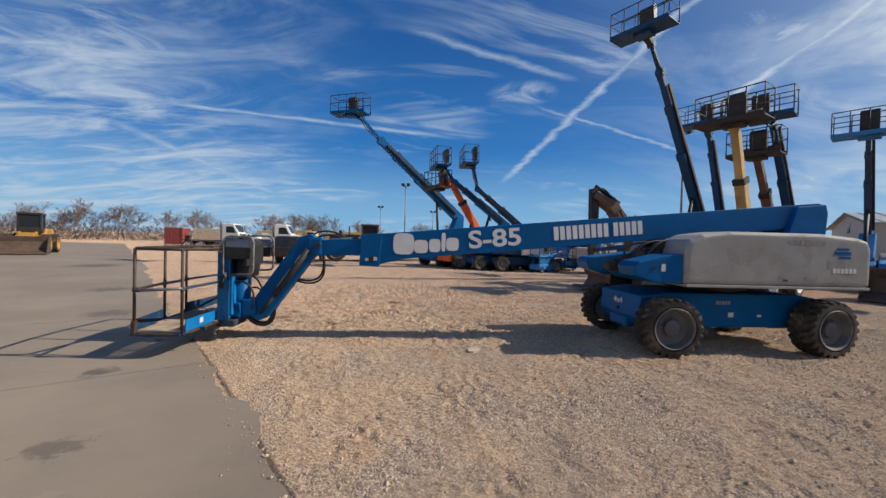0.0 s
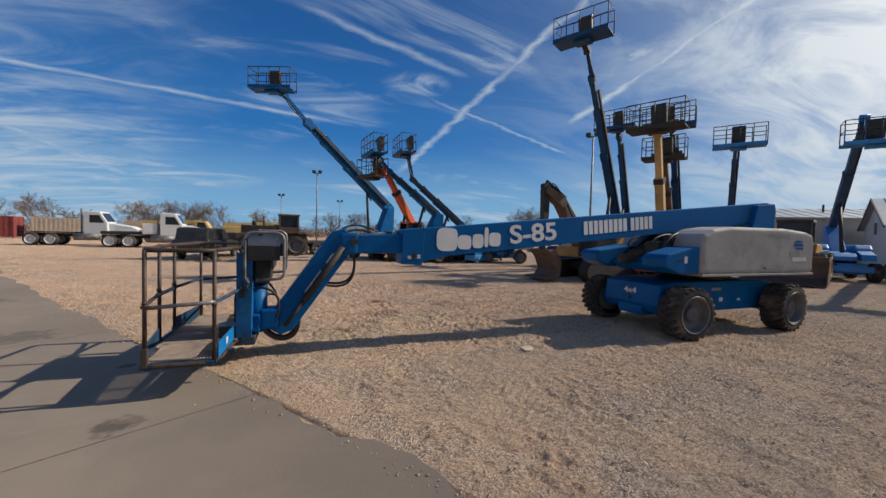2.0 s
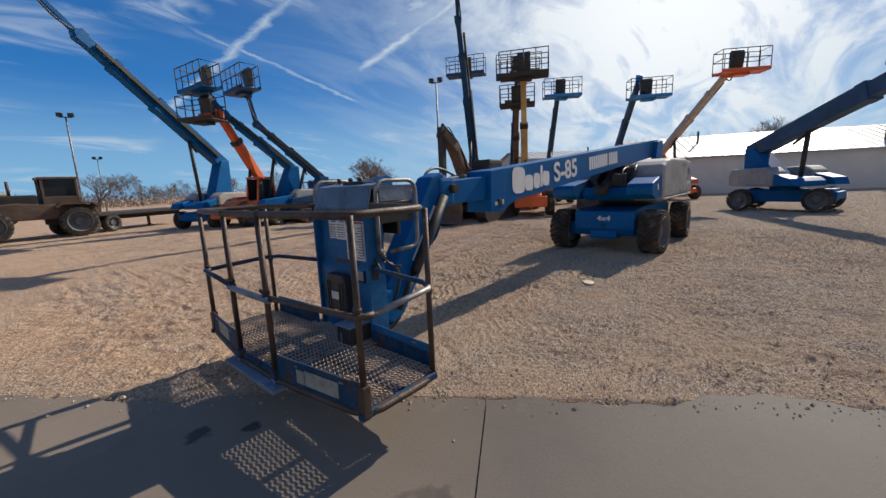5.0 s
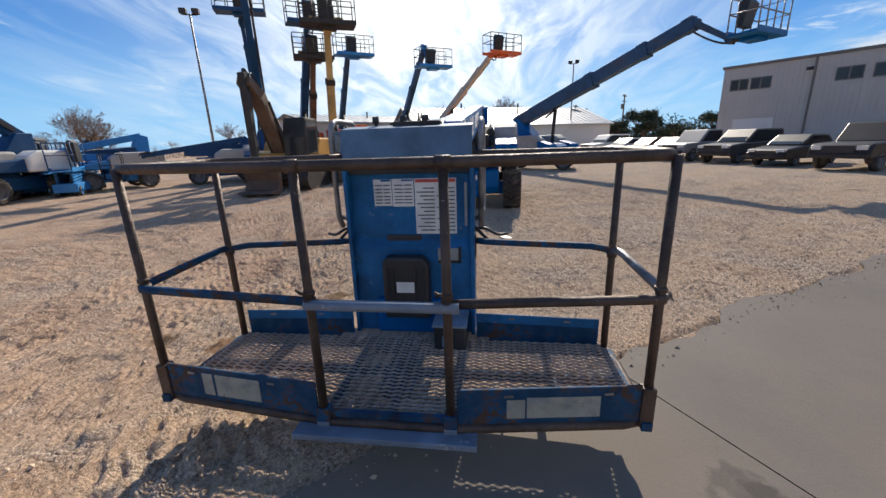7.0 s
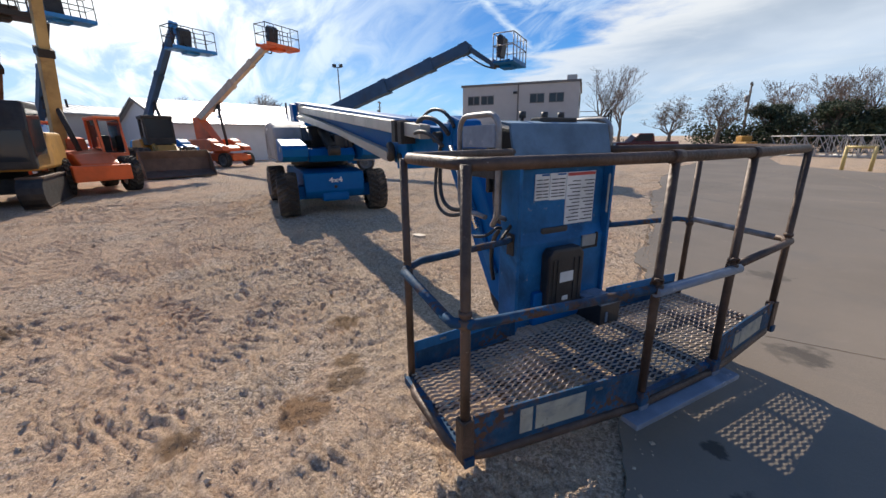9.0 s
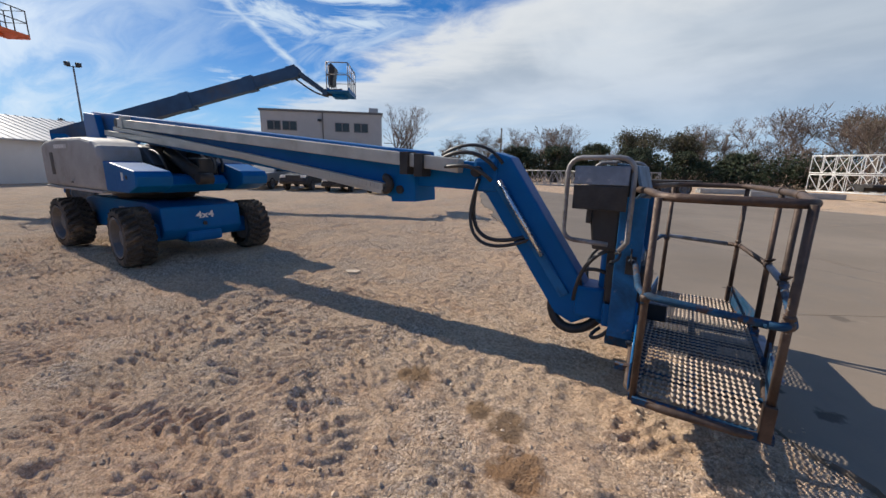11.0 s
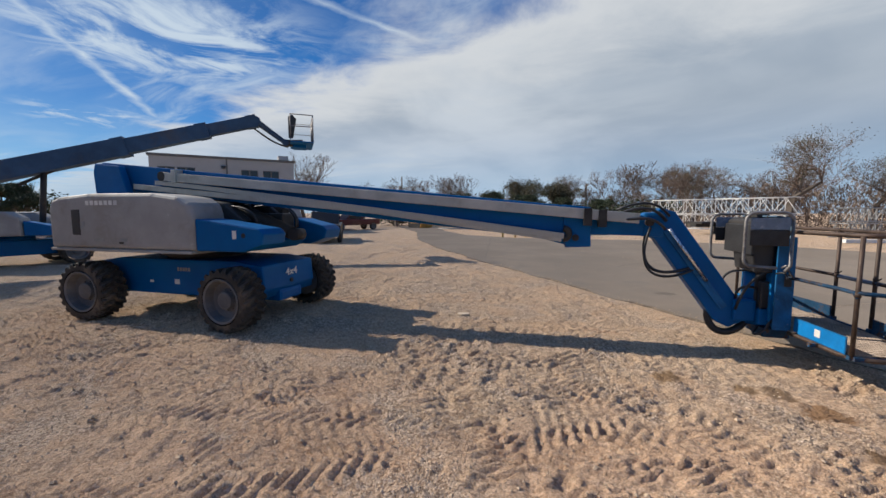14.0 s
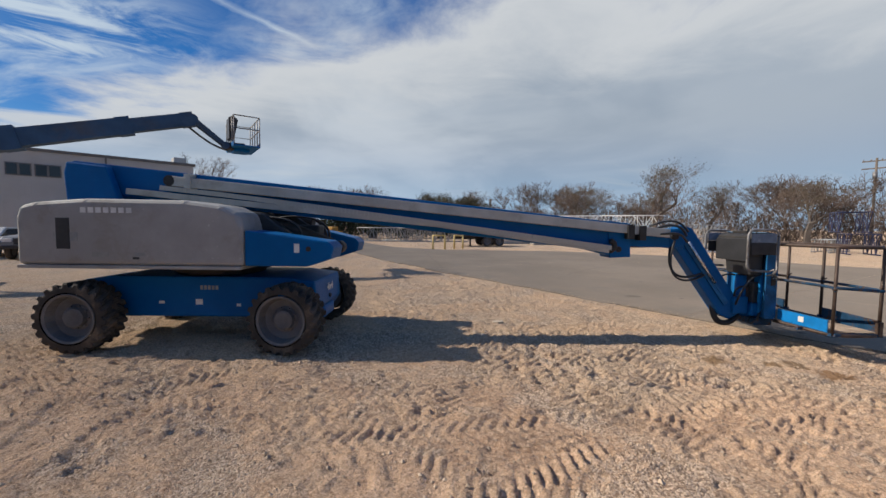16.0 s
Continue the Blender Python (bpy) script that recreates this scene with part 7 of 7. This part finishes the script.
for k, (x, y, a) in enumerate(((3.2, -35.6, -4), (-1.3, -35.3, -3), (-4.4, -36.6, -2), (0.8, -37.6, -8))):
    truss("truss_section", "grey galvanised lattice truss section on the ground", pose(x, y, 0, 0, 0, a), 4.4, 1.45, GREY_STEEL, 6, "grey truss row")
for k, (x, y, z, a) in enumerate(((-28.0, -28.9, 0.0, 30), (-28.0, -28.9, 1.1, 30), (-35.2, -24.7, 0.0, 30))):
    truss("truss_section", "dull grey lattice truss section in storage", pose(x, y, z, 0, 0, a), 5.0, 1.0, GREY_STEEL, 7, "dull truss stack")
for k, (x, y, z, a) in enumerate(((-34.3, -21.9, 0.0, 60), (-34.0, -22.3, 1.6, 60))):
    truss("truss_section", "navy-painted lattice tower section in storage", pose(x, y, z, 0, 0, a), 2.6, 1.5, NAVY_STEEL, 4, "navy tower sections")


def bollard_gate(label, x, y, turn):
    root = thing("barrier_frame", pose(x, y, 0, 0, 0, turn), label, "barrier", "yellow barriers")
    for s in (-0.45, 0.45):
        part("post", made((tube, (s, 0, 0), (s, 0, 1.05), 0.07, 10)), YELLOW_BRIGHT, root)
    part("top_bar", made((tube, (-0.45, 0, 1.02), (0.45, 0, 1.02), 0.06, 10)), YELLOW_BRIGHT, root)
    return root


bollard_gate("pale yellow pipe barrier over a yard hydrant", -3.4, -22.5, 10)
bollard_gate("pale yellow pipe barrier beside the trusses", -4.9, -23.2, 40)
solid("timber_beam", "long pale timber lying in the storage yard", "timber", made((box, (-3.5, -0.12, 0), (3.5, 0.12, 0.2), 0.01)), WHITE, pose(-26.4, -23.0, 0, 0, 0, 12))
for x, y, a, ln, m in ((-21.6, -29.4, 20, 4.0, BROWN_STEEL), (-15.1, -32.0, 5, 5.0, GREY_STEEL), (-11.5, -33.8, 15, 4.0, GREY_STEEL), (-34.7, -16.2, 30, 4.5, RED_FADED), (-39.8, -10.0, 25, 3.5, RED_FADED)):
    bundle = thing("steel_bundle", pose(x, y, 0, 0, 0, a), "bundle of steel sections lying on the gravel", "steel stock", "steel stock")
    for k in range(4):
        part("steel_section", made((box, (-ln / 2, -0.6 + 0.3 * k, 0.0), (ln / 2, -0.35 + 0.3 * k, 0.22 + 0.12 * (k % 2)), 0.01)), m, bundle)


def small_dozer(pos, turn):
    root = thing("small_dozer", pose(pos[0], pos[1], 0, 0, 0, turn), "small yellow machine parked by the hedge", "dozer")
    part("body", made((box, (-0.9, -0.5, 0.35), (0.8, 0.5, 1.0), 0.08), (box, (-0.7, -0.45, 1.0), (0.1, 0.45, 1.5), 0.08)), YELLOW, root)
    for s in (-1, 1):
        part("track", made((prism, [(-1.0, 0.1), (-1.1, 0.3), (-0.9, 0.55), (0.9, 0.55), (1.1, 0.3), (1.0, 0.1), (0.8, 0.0), (-0.8, 0.0)], s * 0.5, s * 0.8)), DARK_STEEL, root)
    part("blade", made((prism, [(1.2, 0.05), (1.3, 0.7), (1.38, 0.7), (1.3, 0.05)], -0.9, 0.9)), YELLOW, root)
    return root


small_dozer((8.7, -38.3), 150)

# ---------------------------------------------------------------- buildings
def office_building():
    """Two-storey metal building: x runs along its front, y back from it."""
    a = Vector((25.3, -18.9, 0))
    b = Vector((17.25, -26.5, 0))
    d = (b - a)
    ln = d.length
    m = turned_to(a, d)
    root = thing("office_building", m, "two-storey grey sheet-metal building with flat roof", "building")
    h = 6.45
    walls = part("wall", made((box, (0, 0, 0), (ln, 0.2, h))), WALL_METAL, root)
    for k, (lo, hi) in enumerate((((0, 0.2, 0), (0.2, 11.0, h)), ((ln - 0.2, 0.2, 0), (ln, 11.0, h)), ((0.2, 10.8, 0), (ln - 0.2, 11.0, h)))):
        part("wall", made((box, lo, hi)), WALL_METAL, root)
    for k in range(int(ln / 0.3)):
        part("rib", made((box, (0.15 + 0.3 * k, -0.018, 0), (0.2 + 0.3 * k, 0.0, h))), WALL_METAL, walls)
    part("roof", made((prism, [(-0.1, h), (-0.1, h + 0.2), (5.5, h + 0.45), (11.1, h + 0.2), (11.1, h)], -0.12, ln + 0.12, 0.0, "x")), TRIM_DARK, root)
    part("downpipe", made((box, (ln * 0.5 - 0.06, -0.1, 0), (ln * 0.5 + 0.06, -0.02, h))), TRIM_DARK, root)
    for x, w in ((ln * 0.05, 1.2), (ln * 0.17, 1.3), (ln * 0.60, 1.35), (ln * 0.76, 1.35)):
        win = part("window", made((box, (x, -0.05, 4.75), (x + w, 0.0, 5.6))), TRIM_DARK, root)
        for k in range(2):
            part("pane", made((box, (x + 0.06 + k * w / 2, -0.06, 4.82), (x - 0.06 + (k + 1) * w / 2, -0.045, 5.53))), GLASS, win)
    part("door", made((box, (ln * 0.1, -0.05, 0), (ln * 0.1 + 2.6, -0.02, 2.6))), WALL_WHITE, root)
    for y in (2.0, 4.5, 7.0):
        win = part("window", made((box, (ln, y, 4.5), (ln + 0.05, y + 0.9, 5.7))), TRIM_DARK, root)
        part("pane", made((box, (ln + 0.045, y + 0.06, 4.57), (ln + 0.06, y + 0.84, 5.63))), GLASS, win)
    part("wall_lamp", made((box, (ln * 0.46, -0.25, 5.65), (ln * 0.46 + 0.35, -0.02, 5.85), 0.02)), BLACK, root)
    part("roof_unit", made((box, (ln - 1.2, 1.0, h + 0.2), (ln - 0.3, 2.2, h + 0.75), 0.03)), WALL_METAL, root)
    deck = part("stair_deck", made((box, (ln + 0.1, 0.3, 2.75), (ln + 3.0, 4.0, 2.92))), DARK_STEEL, root, "dark steel landing on the end wall")
    for x, y in ((ln + 2.9, 0.4), (ln + 2.9, 3.9), (ln + 0.3, 0.4)):
        part("deck_post", made((box, (x - 0.07, y - 0.07, 0), (x + 0.07, y + 0.07, 3.9 if x > ln + 1 else 2.85))), DARK_STEEL, deck)
    for z in (3.4, 3.85):
        part("deck_rail", made((beam, (ln + 0.2, 0.4, z), (ln + 2.9, 0.4, z), 0.05, 0.05), (beam, (ln + 2.9, 0.4, z), (ln + 2.9, 3.9, z), 0.05, 0.05)), DARK_STEEL, deck)
    return root


office_building()


def shed(label, origin, turn, long, wide, eave, ridge, ribs, wall_mat=None):
    """A gabled metal building: x along the ridge."""
    root = thing("metal_shed", pose(origin[0], origin[1], 0, 0, 0, turn), label, "shed", "sheds")
    w = wide / 2
    mat = wall_mat or WALL_WHITE
    for s in (-1, 1):
        part("wall", made((box, (0.2, min(s * w, s * (w - 0.2)), 0), (long - 0.2, max(s * w, s * (w - 0.2)), eave))), mat, root)
        part("roof", made((prism, [(s * (w + 0.3), eave - 0.1), (0, ridge), (0, ridge + 0.1), (s * (w + 0.3), eave + 0.02)], -0.3, long + 0.3, 0.0, "x")), ROOF_METAL, root)
    for x in (0.0, long - 0.2):
        g = part("gable_wall", made((prism, [(-w, 0), (-w, eave), (0, ridge - 0.05), (w, eave), (w, 0)], x, x + 0.2, 0.0, "x")), mat, root)
    slope = math.atan2(ridge - eave, w)
    for k in range(ribs):
        x = long * (k + 0.5) / ribs
        for s in (-1, 1):
            part("roof_rib", made((beam, (x, s * (w + 0.28), eave + 0.03), (x, 0, ridge + 0.12), 0.06, 0.05)), ROOF_METAL, root)
    part("gable_window", made((box, (-0.05, -0.35, eave * 0.85), (-0.005, 0.35, eave * 0.85 + 0.8))), GLASS, root)
    part("eave_trim", made((beam, (-0.32, -w - 0.3, eave - 0.05), (-0.32, 0, ridge + 0.05), 0.06, 0.18), (beam, (-0.32, w + 0.3, eave - 0.05), (-0.32, 0, ridge + 0.05), 0.06, 0.18)), TRIM_DARK, root)
    for k in range(2):
        part("roof_vent", made((tube, (long * (0.25 + 0.3 * k), -w * 0.4, (eave + ridge) / 2), (long * (0.25 + 0.3 * k), -w * 0.4, ridge + 0.35), 0.09, 8)), DARK_STEEL, root)
    return root


shed("long pale metal shed with ribbed roof", (29.6, 8.6), -62, 22.0, 10.0, 3.0, 4.95, 34)
shed("long low warehouse behind the row of lifts", (31.0, 22.0), -40, 16.0, 11.0, 4.0, 5.0, 16, WALL_METAL)
shed("pale gabled store beyond the parking", (38.5, -9.8), -10, 13.0, 7.5, 2.9, 4.7, 14)

# ---------------------------------------------------------------- trees and far woods
def branches(seed, high, spread=0.5, levels=5, lean=0.0, first=0.3, fork=(2, 4), thin=0.62):
    """Tapered limbs as (start, end, radius, radius) from one root."""
    rng = random.Random(seed)
    limbs, tips = [], []

    def grow(p, d, length, r, level):
        steps = 3 if level < 3 else 2
        for k in range(steps):
            d = (d + Vector((rng.uniform(-1, 1), rng.uniform(-1, 1), rng.uniform(-0.3, 0.7))) * (0.14 + 0.04 * level)).normalized()
            q = p + d * (length / steps)
            limbs.append((p, q, r, r * 0.86))
            p, r = q, r * 0.86
            if level > 0 and level < levels and k < steps - 1 and rng.random() < 0.6:
                side = Vector((rng.uniform(-1, 1), rng.uniform(-1, 1), rng.uniform(-0.1, 0.6)))
                grow(p, (d * 0.55 + side * 0.75).normalized(), length * 0.6, r * 0.55, level + 1)
        if level < levels:
            for _ in range(rng.randint(*fork)):
                side = Vector((rng.uniform(-1, 1), rng.uniform(-1, 1), rng.uniform(-0.25, 0.55)))
                grow(p, (d * (1 - spread) + side * spread).normalized(), length * rng.uniform(0.6, 0.82), r * thin, level + 1)
        else:
            tips.append((p, d))

    grow(Vector((0, 0, -0.05)), Vector((lean, lean * 0.5, 1)).normalized(), high * first, high * 0.03, 0)
    return limbs, tips


def limb_mesh(name, limbs, sides=4):
    verts, faces = [], []
    for p, q, r0, r1 in limbs:
        _, u, v = frame_of(q - p)
        n = sides if r0 > 0.02 else 3
        b = len(verts)
        verts += [tuple(x) for x in ring(p, u, v, max(r0, 0.008), n)] + [tuple(x) for x in ring(q, u, v, max(r1, 0.006), n)]
        faces += [(b + i, b + (i + 1) % n, b + n + (i + 1) % n, b + n + i) for i in range(n)]
    me = bpy.data.meshes.new(name)
    me.from_pydata(verts, [], faces)
    return me


def leaf_mesh(name, centres, seed, count, size, reach):
    rng = np.random.RandomState(seed)
    c = np.array(centres)[rng.randint(0, len(centres), count)] + rng.normal(0, reach, (count, 3))
    a, b = rng.normal(0, 1, (count, 3)), rng.normal(0, 1, (count, 3))
    a /= np.linalg.norm(a, axis=1)[:, None]
    b -= a * (a * b).sum(1)[:, None]
    b /= np.linalg.norm(b, axis=1)[:, None]
    s = (size * rng.uniform(0.6, 1.4, count))[:, None]
    co = np.stack([c - a * s, c + b * s * 0.6, c + a * s, c - b * s * 0.6], 1).reshape(-1, 3)
    idx = np.arange(count * 4).reshape(-1, 4)
    me = bpy.data.meshes.new(name)
    me.from_pydata(co.tolist(), [], idx.tolist())
    return me


def tree_kind(label, seed, high, leaf=None, leaves=0, leaf_size=0.12, **how):
    limbs, tips = branches(seed, high, **how)
    top = max(max(p.z, q.z) for p, q, _, _ in limbs)
    k = high / top
    limbs = [(p * k, q * k, a * k, b * k) for p, q, a, b in limbs]
    tips = [p * k for p, _ in tips]
    root = thing("tree", Matrix.Identity(4), label, "tree", "trees round the yard")
    big, fine = [l for l in limbs if l[2] > high * 0.006], [l for l in limbs if l[2] <= high * 0.006]
    for nm, some, mat in (("trunk", big, BARK), ("crown", fine, TWIG)):
        me = limb_mesh(nm, some)
        me.materials.append(mat)
        ob = new(nm, me)
        ob.parent = root
    if leaf:
        me = leaf_mesh("foliage", tips, seed, leaves, leaf_size, high * 0.03)
        me.materials.append(leaf)
        ob = new("foliage", me)
        ob.parent = root
    return root


def plant(kind, places):
    first = True
    for x, y, s, a in places:
        m = pose(x, y, 0, 0, 0, a) @ Matrix.Scale(s, 4)
        if first:
            kind.matrix_basis = m
            first = False
        else:
            ob = copy_thing(kind, Matrix.Identity(4))
            ob.matrix_basis = m


plant(tree_kind("spreading bare oak with dense grey-brown crown", 3, 8.0, OAK_LEAF, 2600, 0.05, spread=0.62, levels=6, first=0.2, fork=(2, 3)), [(-28.3, -38.6, 1.19, 0), (-22.2, -44.8, 0.95, 80), (-36.6, -41.1, 0.93, 300), (-41.2, -33.1, 0.90, 20)])
plant(tree_kind("dark-limbed bare oak with few leaves", 8, 6.0, OAK_LEAF, 700, 0.05, spread=0.6, levels=6, first=0.2, fork=(2, 3)), [(16.3, -39.0, 0.98, 0), (12.8, -41.3, 1.07, 200), (14.4, -44.5, 1.00, 140), (20.4, -45.2, 0.95, 250), (7.1, -53.4, 1.02, 120)])
plant(tree_kind("oak with clumps of brown-green leaves", 9, 6.0, OAK_LEAF, 9000, 0.075, spread=0.6, levels=5, first=0.2), [(-4.2, -53.3, 1.13, 60), (-7.0, -54.6, 1.05, 160)])
plant(tree_kind("tall slender bare tree with pale branches", 5, 8.5, spread=0.4, levels=5, first=0.26), [(23.2, -36.6, 1.11, 0), (7.8, -61.1, 1.01, 70), (-9.7, -63.5, 0.98, 200), (27.0, -44.3, 0.95, 90)])
plant(tree_kind("small bare tree with upswept twigs", 12, 5.5, spread=0.5, levels=5, first=0.18, fork=(3, 4)), [(18.3, 31.8, 0.99, 0), (12.9, 27.4, 0.85, 100), (42.7, -1.8, 1.26, 30), (47.8, -1.3, 1.43, 190), (-22.6, 58.1, 1.04, 250), (-12.6, 56.5, 0.89, 40), (-3.7, 51.2, 0.83, 140), (38.4, 33.5, 0.94, 10), (24.3, 38.4, 0.83, 60), (46.1, 7.1, 1.25, 75)])
plant(tree_kind("dense dark evergreen tree", 21, 5.0, EVERGREEN, 12000, 0.085, spread=0.66, levels=5, first=0.08, fork=(3, 4)), [(10.1, -45.6, 0.90, 0), (5.7, -46.1, 0.88, 90), (1.3, -46.5, 0.93, 200), (-3.5, -48.2, 0.86, 300), (-8.3, -49.5, 0.76, 40), (-13.1, -51.4, 0.74, 140), (42.3, -19.1, 0.93, 20), (46.3, -16.9, 0.72, 160), (38.0, -20.7, 0.55, 260), (49.8, -15.3, 0.60, 60), (33.1, -27.9, 0.77, 250), (35.8, -24.6, 0.77, 10)])


def far_woods(name, label, path, depth_, high, count, seed, twig_mat, scrub=9000, scrub_high=0.5):
    """A belt of winter trees and scrub far off, too many to count."""
    rng = np.random.RandomState(seed)
    way = np.array(path, float)

    def spots(n):
        t = rng.uniform(0, len(path) - 1, n)
        i = np.minimum(t.astype(int), len(path) - 2)
        f = (t - i)[:, None]
        return way[i] * (1 - f) + way[i + 1] * f + rng.uniform(-depth_, depth_, (n, 2))

    verts, faces, base = [], [], 0
    shapes = []
    for k in range(5):
        limbs, _ = branches(seed * 10 + k, 1.0, 0.52, 5, 0.0, 0.2)
        top = max(q.z for _, q, _, _ in limbs)
        me = limb_mesh("twigs", [(p * 10 / top, q * 10 / top, max(a * 6, 0.022), max(b * 6, 0.015)) for p, q, a, b in limbs], 3)
        co = np.empty(len(me.vertices) * 3)
        me.vertices.foreach_get("co", co)
        shapes.append((co.reshape(-1, 3) / 10, np.array([tuple(p.vertices)[:4] if len(p.vertices) == 4 else (*p.vertices, p.vertices[0]) for p in me.polygons])))
        bpy.data.meshes.remove(me)
    for x, y in spots(count):
        co, fa = shapes[rng.randint(5)]
        s, a = high * rng.uniform(0.55, 1.1), rng.uniform(0, 6.28)
        c, sn = math.cos(a), math.sin(a)
        verts.append(np.stack([x + s * (co[:, 0] * c - co[:, 1] * sn), y + s * (co[:, 0] * sn + co[:, 1] * c), s * co[:, 2]], -1))
        faces.append(fa + base)
        base += len(co)
    at = spots(scrub)
    h = high * scrub_high * (0.72 + 0.9 * wave_noise(at[:, 0], at[:, 1], seed + 40, 3.2))
    foot = np.stack([at[:, 0], at[:, 1], h * rng.uniform(0, 1.0, scrub)], -1)
    lean = rng.normal(0, 0.6, (scrub, 3))
    lean[:, 2] = np.abs(lean[:, 2]) + 0.5
    lean *= (rng.uniform(0.25, 0.8, scrub) / np.linalg.norm(lean, axis=1))[:, None]
    wide = rng.normal(0, 0.03, (scrub, 3))
    verts.append(np.stack([foot - wide, foot + wide, foot + lean + wide * 0.4, foot + lean - wide * 0.4], 1).reshape(-1, 3))
    faces.append(np.arange(scrub * 4).reshape(-1, 4) + base)
    me = bpy.data.meshes.new(name)
    me.from_pydata(np.concatenate(verts).tolist(), [], np.concatenate(faces).tolist())
    me.materials.append(twig_mat)
    return tagged(new(name, me), label, "woods", kind="stuff")


def shrub_belt(name, label, path, depth_, high, count, seed, mat):
    """A dense hedge of small leaves, with an uneven top."""
    rng = np.random.RandomState(seed)
    way = np.array(path, float)
    t = rng.uniform(0, len(path) - 1, count // 60)
    i = np.minimum(t.astype(int), len(path) - 2)
    f = (t - i)[:, None]
    at = way[i] * (1 - f) + way[i + 1] * f + rng.uniform(-depth_, depth_, (len(t), 2))
    r = high * rng.uniform(0.25, 0.5, len(t))
    z = r * rng.uniform(0.5, 1.0, len(t)) + high * rng.uniform(0, 0.45, len(t))
    k = rng.randint(0, len(t), count)
    d = rng.normal(0, 1, (count, 3))
    d *= (r[k] * rng.uniform(0.45, 1.0, count) / np.linalg.norm(d, axis=1))[:, None]
    c = np.stack([at[k, 0], at[k, 1], z[k]], -1) + d
    c[:, 2] = np.maximum(c[:, 2], 0.05)
    a, b = rng.normal(0, 1, (count, 3)), rng.normal(0, 1, (count, 3))
    a *= (rng.uniform(0.09, 0.2, count) / np.linalg.norm(a, axis=1))[:, None]
    b *= (rng.uniform(0.05, 0.12, count) / np.linalg.norm(b, axis=1))[:, None]
    me = bpy.data.meshes.new(name)
    me.from_pydata(np.stack([c - a, c + b, c + a, c - b], 1).reshape(-1, 3).tolist(), [], np.arange(count * 4).reshape(-1, 4).tolist())
    me.materials.append(mat)
    return tagged(new(name, me), label, "hedge", kind="stuff")


far_woods("far_woods", "brown leafless woods along the horizon", [(-94, 31), (-82, 56), (-69, 73), (-39, 91), (-12, 99), (23, 103), (68, 91)], 6.0, 7.6, 80, 2, TWIG, 50000, 0.5)
far_woods("far_woods", "brown winter woods behind the storage yard", [(-78, -10), (-60, -25), (-47, -39), (-26, -52), (-7, -62), (19, -67)], 5.0, 8.2, 55, 4, TWIG, 50000, 0.6)
far_woods("far_woods", "low brown scrub beyond the parking", [(33, -52), (58, -30), (73, -6), (75, 33), (68, 79)], 3.5, 3.8, 30, 6, TWIG, 9000, 0.6)
shrub_belt("hedge", "dense dark evergreen scrub along the lane", [(17, -45), (6, -46), (-5, -48), (-14, -51), (-24, -52)], 1.6, 3.3, 26000, 31, EVERGREEN)
shrub_belt("hedge", "dark evergreen bushes beyond the parking", [(39, -25), (45, -22), (54, -15)], 1.5, 3.2, 9000, 32, EVERGREEN)
solid("flat_stone", "flat pale stone lying on the gravel", "stone", made((prism, [(-0.11, -0.04), (-0.05, -0.09), (0.08, -0.08), (0.13, 0.0), (0.07, 0.08), (-0.06, 0.07)], -0.02, 0.03, 0.008, "z")), CREAM, pose(-4.57, -0.75, 0.0, 3, -2, 30))
